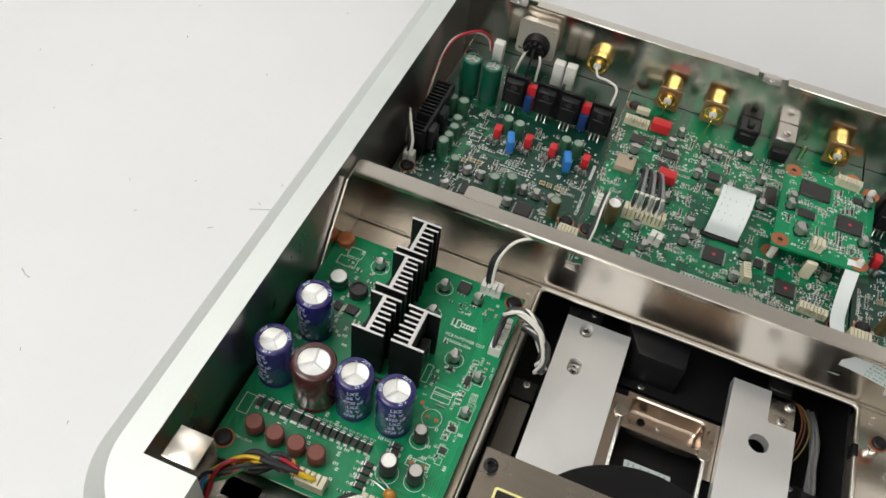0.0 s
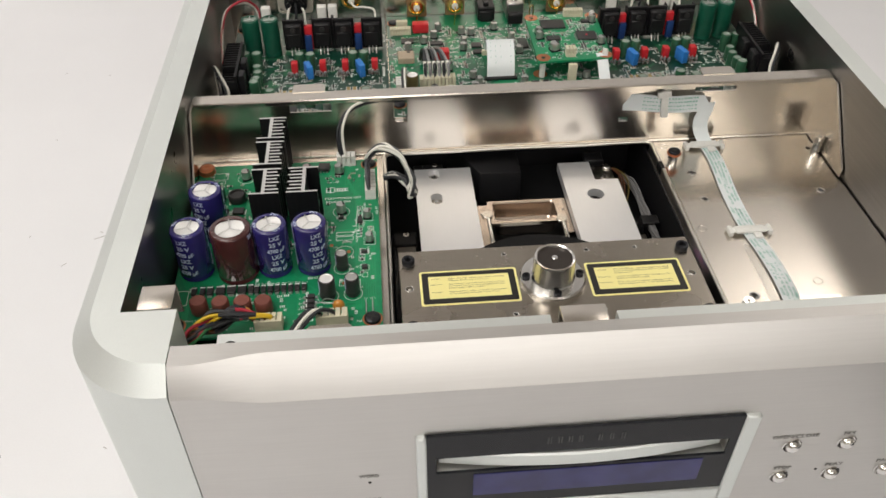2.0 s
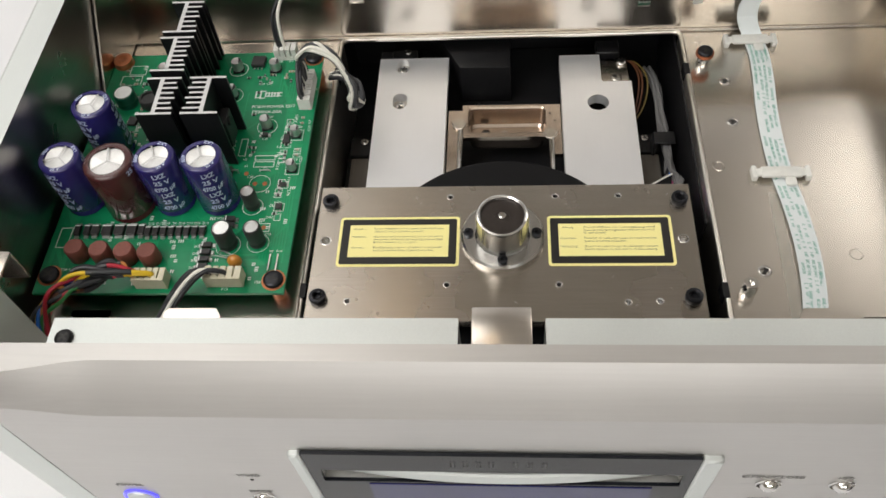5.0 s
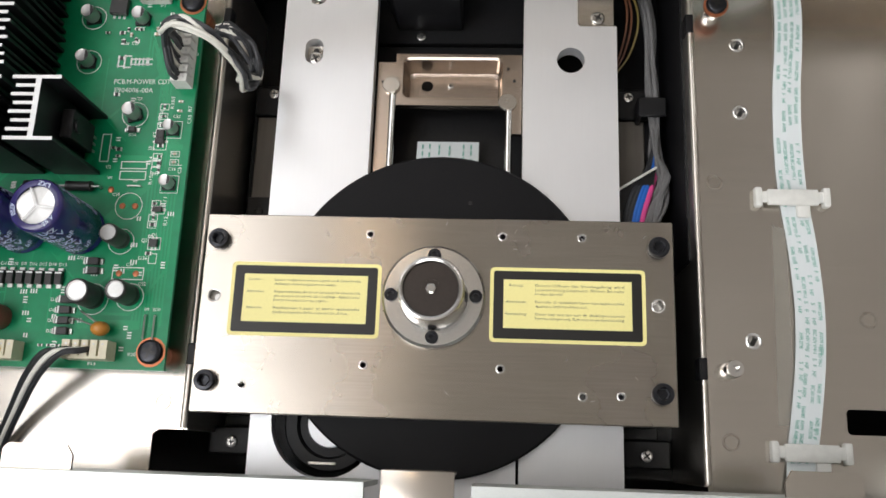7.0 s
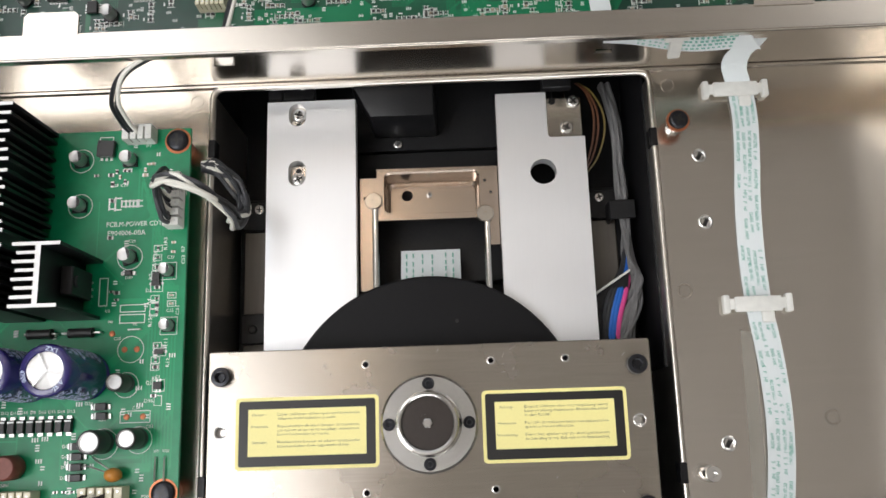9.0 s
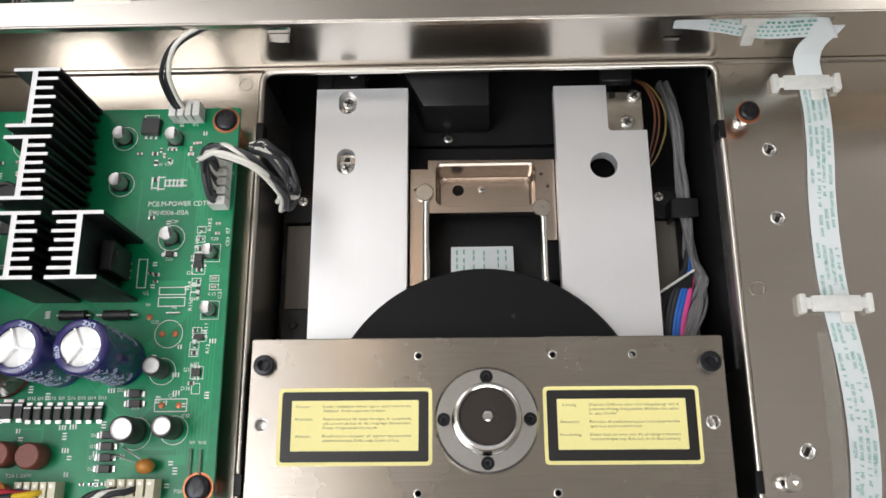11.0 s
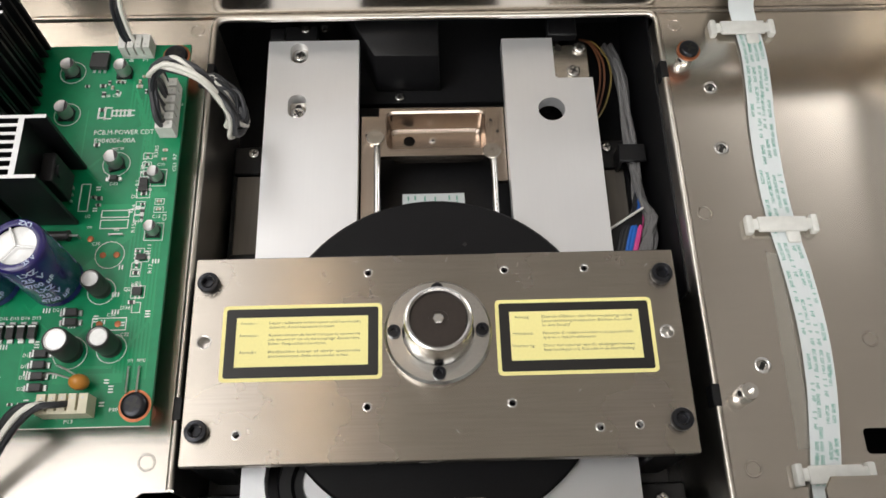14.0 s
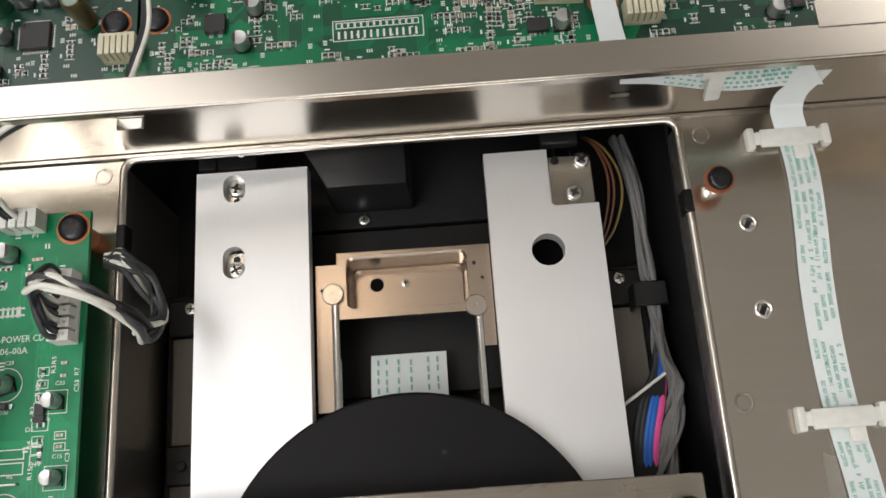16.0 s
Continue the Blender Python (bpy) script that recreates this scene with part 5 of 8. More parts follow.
for k in range(26):
    x, y = rng.uniform(PX0 + 0.006, PX1 - 0.02), rng.uniform(PY0 + 0.006, PY1 - 0.008)
    pts = [(x, y)]
    for j in range(rng.randint(2, 4)):
        dx, dy = rng.choice(((1, 0), (0, 1), (1, 1), (-1, 1), (0, -1)))
        L = rng.uniform(0.004, 0.016)
        nx, ny = min(max(pts[-1][0] + dx * L, PX0 + 0.003), PX1 - 0.003), min(max(pts[-1][1] + dy * L, PY0 + 0.003), PY1 - 0.003)
        pts.append((nx, ny))
    stroke(bm, pts, rng.choice((0.0005, 0.0009, 0.0018, 0.003)), zt, h=0.00002 + 0.0000006 * k)
part("trace_field", bm, M["trace"], power, "lighter green copper traces", soft=False, kind="stuff")

silk = bmesh.new()
zs = PCBZ + 0.00006
for cx, cy, r in ((-0.1650, 0.0800, 0.0048), (-0.1295, 0.0820, 0.0045), (-0.1095, 0.0445, 0.0046), (-0.1290, 0.0645, 0.0045), (-0.1075, 0.0110, 0.0047), (-0.1085, -0.0015, 0.0044), (-0.1155, -0.0215, 0.0052), (-0.1030, -0.0205, 0.0046)):
    ring_line(silk, cx, cy, r, 0.00022, zs)
for x0, x1, y0, y1 in ((-0.1870, -0.1770, 0.0730, 0.0790), (-0.1840, -0.1760, 0.0800, 0.0860), (-0.1120, -0.1030, 0.0245, 0.0270), (-0.1120, -0.1030, 0.0205, 0.0235), (-0.1230, -0.1180, 0.0840, 0.0910), (-0.1100, -0.0995, -0.0145, -0.0105),
                       (-0.1900, -0.1850, -0.0220, -0.0120), (-0.1200, -0.1170, 0.0270, 0.0370)):
    stroke(silk, [(x0, y0), (x1, y0), (x1, y1), (x0, y1), (x0, y0)], 0.00028, zs)
letters(silk, "PCB.M-POWER CDT", 0.0026, Matrix.Translation((-0.1085, 0.0570, zs)), width=0.0205, depth=0.00003, bold=0.0)
letters(silk, "E904006-00A", 0.0026, Matrix.Translation((-0.1112, 0.0537, zs)), width=0.0140, depth=0.00003, bold=0.0)
for text, x, y in (("C29", -0.1090, 0.0505), ("D30", -0.1095, 0.0370), ("C33", -0.0945, 0.0440), ("C15", -0.0940, 0.0245), ("C35", -0.1125, 0.0150), ("W5", -0.1065, 0.0200), ("W4", -0.1155, 0.0210), ("C34", -0.1045, -0.0095), ("C32", -0.0995, -0.0160),
                   ("W9", -0.0968, -0.0245), ("W10", -0.0935, -0.0245), ("P12", -0.0905, 0.0680), ("P13", -0.1130, -0.0428), ("P20", -0.1000, -0.0395), ("D17", -0.1285, -0.0220), ("D18", -0.1285, -0.0255), ("D19", -0.1285, -0.0290), ("D20", -0.1285, -0.0325),
                   ("D21", -0.1215, -0.0075), ("D13", -0.1275, -0.0100), ("D14", -0.1310, -0.0100), ("D15", -0.1343, -0.0100), ("D16", -0.1377, -0.0100), ("D9", -0.1410, -0.0100), ("D10", -0.1443, -0.0100), ("D11", -0.1477, -0.0100), ("D12", -0.1510, -0.0100),
                   ("Q1", -0.0975, 0.0010), ("R4", -0.0985, 0.0005), ("U2", -0.1165, 0.0250), ("C28", -0.1130, 0.0720), ("D28", -0.1165, 0.0720), ("P1", -0.1045, 0.0870), ("T2A L 250V", -0.1800, -0.0330), ("T2A L 250V", -0.1520, -0.0345)):
    letters(silk, text, 0.0016, Matrix.Translation((x, y, zs)), width=0.00085 * len(text), depth=0.00003, bold=0.0)
for k in range(150):
    x, y = rng.uniform(PX0 + 0.006, PX1 - 0.004), rng.uniform(PY0 + 0.004, PY1 - 0.004)
    if -0.156 < x < -0.117 and 0.018 < y < 0.094 or -0.124 < x < -0.094 and 0.050 < y < 0.070:
        continue
    for i in range(rng.choice((2, 3))):
        if k % 2:
            stroke(silk, [(x + 0.0009 * i, y - 0.0006), (x + 0.0009 * i, y + 0.0006)], 0.00045, zs)
        else:
            stroke(silk, [(x - 0.0006, y + 0.0009 * i), (x + 0.0006, y + 0.0009 * i)], 0.00045, zs)
# the printed column beside the small parts
for text, x, y in (("R5", -0.0965, 0.0505), ("R3", -0.0965, 0.0480), ("C30", -0.1000, 0.0450), ("R10", -0.1005, 0.0425), ("R2", -0.1015, 0.0372), ("R7", -0.0900, 0.0470), ("C53", -0.0898, 0.0430), ("D5", -0.1020, 0.0320),
                   ("R4", -0.1018, 0.0280), ("Q19", -0.1000, 0.0228), ("R15", -0.1010, 0.0205), ("R11", -0.0950, 0.0128), ("R12", -0.0940, 0.0060), ("Q2", -0.1005, -0.0010), ("D36", -0.1003, -0.0072), ("C31", -0.0912, 0.0245)):
    letters(silk, text, 0.0018, Matrix.Translation((x, y, zs)) @ Matrix.Rotation(radians(90 if text[0] in "RC" else 0), 4, "Z"), width=0.00105 * len(text), depth=0.00003, bold=0.0)
for x, y, w, d in ((-0.0992, 0.0475, 0.0030, 0.0022), (-0.0993, 0.0440, 0.0030, 0.0022), (-0.0994, 0.0405, 0.0030, 0.0022), (-0.0992, 0.0370, 0.0040, 0.0042), (-0.0992, 0.0330, 0.0044, 0.0030), (-0.0996, 0.0290, 0.0030, 0.0022), (-0.0997, 0.0265, 0.0030, 0.0022),
                   (-0.0998, 0.0240, 0.0030, 0.0022), (-0.0952, 0.0390, 0.0060, 0.0062), (-0.0942, 0.0190, 0.0060, 0.0062), (-0.0980, 0.0120, 0.0030, 0.0022), (-0.0970, 0.0098, 0.0044, 0.0028), (-0.0985, 0.0070, 0.0030, 0.0022), (-0.0986, 0.0045, 0.0030, 0.0022),
                   (-0.0970, -0.0020, 0.0042, 0.0040), (-0.0970, -0.0072, 0.0026, 0.0034), (-0.0935, 0.0300, 0.0030, 0.0020), (-0.0935, 0.0270, 0.0030, 0.0020)):
    stroke(silk, [(x - w / 2, y - d / 2), (x + w / 2, y - d / 2), (x + w / 2, y + d / 2), (x - w / 2, y + d / 2), (x - w / 2, y - d / 2)], 0.0002, zs)
part("silkscreen", silk, M["silk"], power, "white printed marks and part numbers", soft=False, kind="stuff")
# the maker's mark, as plain bars
bm = bmesh.new()
x = -0.1182
for w, h in ((0.0030, 0.0042), (0.0032, 0.0050), (0.0021, 0.0026), (0.0019, 0.0026), (0.0018, 0.0026), (0.0018, 0.0026), (0.0008, 0.0026), (0.0019, 0.0026)):
    stroke(bm, [(x, 0.0648 - h / 2), (x, 0.0648 + h / 2)], 0.0006, zs)
    stroke(bm, [(x, 0.0648 + h / 2 - 0.0003), (x + w * 0.7, 0.0648 + h / 2 - 0.0003)], 0.0005, zs)
    stroke(bm, [(x, 0.0648 - h / 2 + 0.0003), (x + w * 0.7, 0.0648 - h / 2 + 0.0003)], 0.0005, zs)
    x += w * 0.75
part("emblem_bars", bm, M["silk"], power, "white printed emblem bars", soft=False)


def printed_cap(x, y, r, h, sleeve, turn, lines):
    c = radial_cap(power, x, y, PCBZ, r, h, sleeve, 0, "power_capacitor", {"sleeve": "tall deep blue capacitor with pale print and a silver top", "maroon": "tall maroon capacitor with a silver top"}[sleeve])
    c.rotation_euler = (0, 0, radians(turn))
    if lines:
        def text(bm):
            if sleeve == "sleeve":
                for k_ in range(3):
                    letters(bm, ("25 V", "LXZ", "4700")[k_], 0.0020, Matrix.Rotation(radians(120 * k_ + 20), 4, "Z") @ Matrix.Translation((0, -r * 0.81, h + 0.00004)), width=0.0040, depth=0.00002)
            for t, z, w, a in lines:
                letters(bm, t, 0.0034, Matrix.Rotation(radians(a), 4, "Z") @ Matrix.Translation((0, 0, z)), width=w, bend=r * 1.004, depth=0.00003)
        under("print", ("print", sleeve, r, len(lines)), text, M["print"], c, "pale printed ratings", soft=False)
    return c


LINES = [(text, 0.0262 - 0.0040 * k, w, a) for a in (0, 125, 245) for k, (text, w) in enumerate((("LXZ", 0.0052), ("25 V", 0.0066), ("4700 µF", 0.0092), ("LXZ", 0.0052), ("25 V", 0.0066), ("4700 µF", 0.0092)))]
for x, y, turn in ((-0.1825, 0.0025, -14), (-0.1425, 0.0020, 20), (-0.1228, 0.0020, 24), (-0.1775, 0.0320, -20)):
    printed_cap(x, y, 0.0086, 0.0300, "sleeve", turn, LINES)
printed_cap(-0.1613, 0.0000, 0.0102, 0.0300, "maroon", 10, [("25 V 4700 µF", 0.0270, 0.018, 100)])


# heat sinks: a spine with fins and a flange at each end
def heat_sink(bm, sx, y0, y1, fins):
    x, d = sx[0], 1 if sx[1] > sx[0] else -1
    t = 0.0009
    out = [(x - d * 0.0072, y0 - 0.0006), (sx[1] + d * 0.0004, y0 - 0.0006), (sx[1] + d * 0.0004, y0 + 0.0006), (x + d * t, y0 + 0.0006)]
    for k in range(fins):
        y = y0 + (y1 - y0) * (k + 1) / (fins + 1)
        e = sx[1] - d * 0.0012 * (k % 2)
        out += [(x + d * t, y - 0.00055), (e, y - 0.00055), (e, y + 0.00055), (x + d * t, y + 0.00055)]
    out += [(x + d * t, y1 - 0.0006), (sx[1] + d * 0.0004, y1 - 0.0006), (sx[1] + d * 0.0004, y1 + 0.0006), (x - d * 0.0072, y1 + 0.0006), (x - d * 0.0072, y1 - 0.0006), (x - d * t, y1 - 0.0006), (x - d * t, y0 + 0.0006), (x - d * 0.0072, y0 + 0.0006)]
    plate(bm, out, [], PCBZ + 0.0006, 0.1200)


for sx, y0, y1, fins in (((-0.1467, -0.1390), 0.0725, 0.0922, 5), ((-0.1467, -0.1390), 0.0480, 0.0685, 6), ((-0.1467, -0.1390), 0.0225, 0.0430, 6), ((-0.1262, -0.1345), 0.0225, 0.0430, 6)):
    bm = bmesh.new()
    heat_sink(bm, sx, y0, y1, fins)
    bm.normal_update()
    for f in bm.faces:
        f.material_index = 1 if f.normal.z > 0.9 and f.calc_center_median().z > 0.1199 else 0
    part("heat_sink", bm, [M["anod"], M["cut"]], power, "black anodised heat sink with cut silver fin ends", soft=False)
# regulators bolted to the sinks
for x, y, d in ((-0.1247, 0.0330, 1), (-0.1482, 0.0330, -1), (-0.1482, 0.0585, -1), (-0.1482, 0.0820, -1)):
    bm = bmesh.new()
    a, b = sorted((x, x + d * 0.0042))
    box(bm, a, b, y - 0.0050, y + 0.0050, PCBZ + 0.0050, PCBZ + 0.0200, 0.0004)
    for k in (-1, 0, 1):
        box(bm, (a + b) / 2 - 0.0003, (a + b) / 2 + 0.0003, y + 0.0025 * k - 0.0004, y + 0.0025 * k + 0.0004, PCBZ, PCBZ + 0.0052, mi=1)
    cyl(bm, 0, 0, 0, 0.0008, 0.0022, 14, m=Matrix.Translation((b if d > 0 else a, y, PCBZ + 0.0165)) @ Matrix.Rotation(radians(90 * d), 4, "Y"))
    part("regulator", bm, [M["black"], M["tin"]], power, "black three-legged voltage regulator")

for x, y, d, h, t in ((-0.1650, 0.0800, 0.0050, 0.0058, 20), (-0.1295, 0.0820, 0.0050, 0.0058, 10), (-0.1110, 0.0815, 0.0050, 0.0056, 0), (-0.1290, 0.0645, 0.0050, 0.0058, 0), (-0.1095, 0.0445, 0.0050, 0.0060, 15),
                      (-0.0952, 0.0390, 0.0042, 0.0052, 0), (-0.0942, 0.0190, 0.0042, 0.0052, 0)):
    can_cap(power, x, y, PCBZ, d, h, t)
radial_cap(power, -0.1795, 0.0610, PCBZ, 0.0050, 0.0075, "gsleeve", label="short capacitor with a silver top", stripe=False)
for x, y, r, h in ((-0.1085, -0.0010, 0.0032, 0.0105), (-0.1155, -0.0208, 0.0041, 0.0120), (-0.1032, -0.0200, 0.0036, 0.0115)):
    radial_cap(power, x, y, PCBZ, r, h, "chip", turn=35, label="small black capacitor with a silver top")


def choke(bm):
    lathe(bm, 0, 0, [(0.0046, 0), (0.0050, 0.0006), (0.0050, 0.0042), (0.0044, 0.0050), (0.0036, 0.0050), (0.0034, 0.0040), (0, 0.0040)], 10)


shared("inductor", "choke", choke, M["chip"], power, (-0.1680, 0.0600, PCBZ), 12, label="round black wound inductor")
chip(power, -0.1665, 0.0490, PCBZ, 0.0062, 0.0052, 8, "ew", -4)
chip(power, -0.1740, 0.0485, PCBZ, 0.0040, 0.0050, 4, "ew", -4)
chip(power, -0.1200, 0.0860, PCBZ, 0.0064, 0.0062, 3, "s", -3, h=0.0023)
for k in range(8):
    diode(power, -0.1510 + 0.00335 * k, -0.0148, PCBZ, 0.0024, 0.0046)
for x, w in ((-0.1820, 0.0024), (-0.1778, 0.0024), (-0.1742, 0.0030), (-0.1690, 0.0042), (-0.1636, 0.0042), (-0.1583, 0.0042), (-0.1540, 0.0026)):
    diode(power, x, -0.0140, PCBZ, w, 0.0052)
for k in range(4):
    diode(power, -0.1242, -0.0220 - 0.0035 * k, PCBZ, 0.0024, 0.0046, 90)
for x, y in ((-0.1168, -0.0088), (-0.1165, -0.0120)):
    diode(power, x, y, PCBZ, 0.0024, 0.0046, 90)
diode(power, -0.1095, 0.0385, PCBZ, 0.0018, 0.0030, 90)
for k, (x, y) in enumerate(((-0.1775, -0.0265), (-0.1668, -0.0275), (-0.1562, -0.0280), (-0.1462, -0.0285))):
    def fz(bm):
        lathe(bm, 0, 0, [(0, 0), (0.0040, 0), (0.0042, 0.0004), (0.0042, 0.0070), (0.0036, 0.0078), (0.0008, 0.0079), (0, 0.0078)], 28)
    shared("round_fuse", "fuse", fz, M["fuse"], power, (x, y, PCBZ), label="round red-brown plastic fuse")
# axial resistors lying flat
for x0, x1, y in ((-0.1315, -0.1180, 0.0172), (-0.1450, -0.1340, 0.0172)):
    bm = bmesh.new()
    m = Matrix.Translation(((x0 + x1) / 2, y, PCBZ + 0.0022)) @ Matrix.Rotation(radians(90), 4, "Y")
    cyl(bm, 0, 0, -0.0040, 0.0040, 0.0016, 16, m=m)
    cyl(bm, 0, 0, -0.0043, -0.0034, 0.0018, 16, m=m)
    cyl(bm, 0, 0, 0.0034, 0.0043, 0.0018, 16, m=m)
    tube(bm, [(x0, y, PCBZ), (x0, y, PCBZ + 0.0018), (x0 + 0.001, y, PCBZ + 0.0022), (x1 - 0.001, y, PCBZ + 0.0022), (x1, y, PCBZ + 0.0018), (x1, y, PCBZ)], 0.0004, 6, 2, mi=1)
    part("axial_diode", bm, [M["chip"], M["tin"]], power, "dark axial diode lying flat on its leads")
for x, y0, y1 in ((-0.0967, -0.0345, -0.0265), (-0.0935, -0.0345, -0.0265)):
    bm = bmesh.new()
    tube(bm, [(x, y0, PCBZ), (x, y0, PCBZ + 0.001), (x, y1, PCBZ + 0.001), (x, y1, PCBZ)], 0.0003, 6, 1)
    part("jumper_wire", bm, M["tin"], power, "tinned jumper wire")
bm = bmesh.new()
tube(bm, [(-0.1085, 0.0180, PCBZ), (-0.1085, 0.0180, PCBZ + 0.0010), (-0.1040, 0.0180, PCBZ + 0.0010), (-0.1040, 0.0180, PCBZ)], 0.0003, 6, 1)
part("jumper_wire", bm, M["tin"], power, "tinned jumper wire")
for x, y in ((-0.1097, 0.0110), (-0.1053, 0.0110), (-0.1145, 0.0168), (-0.1078, -0.0125), (-0.1020, -0.0125)):
    bm = bmesh.new()
    lathe(bm, x, y, [(0.0011, PCBZ), (0.0010, PCBZ + 0.0003), (0.0004, PCBZ + 0.0005), (0, PCBZ + 0.0005)], 14)
    part("solder_pad", bm, M["copper"], power, "round copper solder pad")
# amber tantalum
bm = bmesh.new()
bmesh.ops.create_uvsphere(bm, u_segments=18, v_segments=10, radius=0.0030, matrix=Matrix.Translation((-0.1098, -0.0318, PCBZ + 0.0040)) @ Matrix.Diagonal((1.0, 0.8, 1.1, 1)))
tube(bm, [(-0.1230, -0.0300, PCBZ), (-0.1200, -0.0285, PCBZ + 0.003), (-0.1122, -0.0308, PCBZ + 0.0045)], 0.0003, 6, 5, mi=1)
tube(bm, [(-0.1190, -0.0255, PCBZ + 0.0003), (-0.1160, -0.0268, PCBZ + 0.004), (-0.1105, -0.0300, PCBZ + 0.0055)], 0.0003, 6, 5, mi=1)
part("tantalum_capacitor", bm, [M["tan"], M["tin"]], power, "amber tantalum bead capacitor on bent leads")
# small parts along the edge
spots = []
for y in (0.0475, 0.0440, 0.0405, 0.0330, 0.0290, 0.0265, 0.0240, 0.0120, 0.0095, 0.0070, 0.0045):
    spots.append((-0.0992 + (0.05 - y) * 0.02, y, rng.random() < 0.6, 0))
for y in (0.0300, 0.0270, 0.0460, 0.0495):
    spots.append((-0.0935, y, True, 1))
for k in range(34):
    spots.append((rng.uniform(-0.188, -0.160), rng.uniform(0.040, 0.086), rng.random() < 0.5, rng.randint(0, 1)))
for k in range(14):
    spots.append((rng.uniform(-0.118, -0.098), rng.uniform(0.072, 0.080), rng.random() < 0.5, rng.randint(0, 1)))
for x, y in ((-0.1135, 0.0315), (-0.1135, 0.0290), (-0.1155, 0.0320), (-0.1310, -0.0372), (-0.1280, -0.0372), (-0.1252, -0.0372), (-0.0985, -0.0055), (-0.1235, 0.0760), (-0.1180, 0.0760), (-0.1170, 0.0660), (-0.1170, 0.0520)):
    spots.append((x, y, True, 0))
scatter(power, PCBZ, spots, 5)
chip(power, -0.0992, 0.0370, PCBZ, 0.0026, 0.0030, 2, "ns")
chip(power, -0.0992, 0.0345, PCBZ, 0.0030, 0.0018, 1, "ew")
chip(power, -0.0970, -0.0020, PCBZ, 0.0028, 0.0026, 2, "ns")
chip(power, -0.0970, 0.0098, PCBZ, 0.0030, 0.0018, 1, "ew")
header(power, -0.1068, 0.0905, PCBZ, 0.0108, 0.0056, 0.0066, 4, 0, label="white four-pin nylon connector")
header(power, -0.0930, 0.0645, PCBZ, 0.0200, 0.0058, 0.0066, 6, 90, label="white six-pin nylon connector")
header(power, -0.1130, -0.0388, PCBZ, 0.0150, 0.0060, 0.0066, 5, 180, m="cream", label="cream five-pin nylon connector")
header(power, -0.1430, -0.0395, PCBZ, 0.0130, 0.0060, 0.0066, 5, 180, m="cream", label="cream five-pin nylon connector")

# ---- the rear boards ----
BZ = 0.0850


def board_plate(owner, x0, x1, y0, y1, mask, z=BZ, holes=()):
    bm = bmesh.new()
    plate(bm, [(x0, y0), (x1, y0), (x1, y1), (x0, y1)], [circle(x, y, 0.0016, 12) for x, y in holes], z - 0.0016, z)
    return part("board", bm, M[mask], owner, "glossy printed circuit board")


def posts(owner, pts, z0, z1):
    for x, y in pts:
        bm = bmesh.new()
        lathe(bm, x, y, [(0.0028, z0), (0.0028, z1), (0, z1)], 14)
        part("board_post", bm, M["chrome"], owner, "metal board post")


def trace_field(owner, x0, x1, y0, y1, n, seed, m, z=BZ):
    rg = random.Random(seed)
    bm = bmesh.new()
    for k in range(n):
        x, y = rg.uniform(x0, x1), rg.uniform(y0, y1)
        lines, gap = rg.choice((1, 1, 2, 5, 9)), 0.00075
        turn = rg.random() < 0.5
        L1, L2 = rg.uniform(0.005, 0.02), rg.uniform(0.003, 0.012)
        w = 0.00034 if lines > 1 else rg.choice((0.0004, 0.0008, 0.002, 0.006, 0.011))
        for j in range(lines):
            o = j * gap
            pts = [(x + o, y), (x + o, y + L1), (x + o + L2 * 0.5, y + L1 + L2 * 0.5)] if turn else [(x, y + o), (x + L1, y + o), (x + L1 + L2 * 0.5, y + o + L2 * 0.5)]
            pts = [(min(max(a, x0), x1), min(max(b, y0), y1)) for a, b in pts]
            stroke(bm, pts, w, z + 0.00001, h=0.00002 + 0.0000004 * k)
    for k in range(n * 3):
        x, y = rg.uniform(x0, x1), rg.uniform(y0, y1)
        cyl(bm, x, y, z, z + 0.00004, 0.0004, 6, mi=1)
    part("trace_field", bm, [M[m], M["tin"]], owner, "fine copper traces and vias", soft=False, kind="stuff")


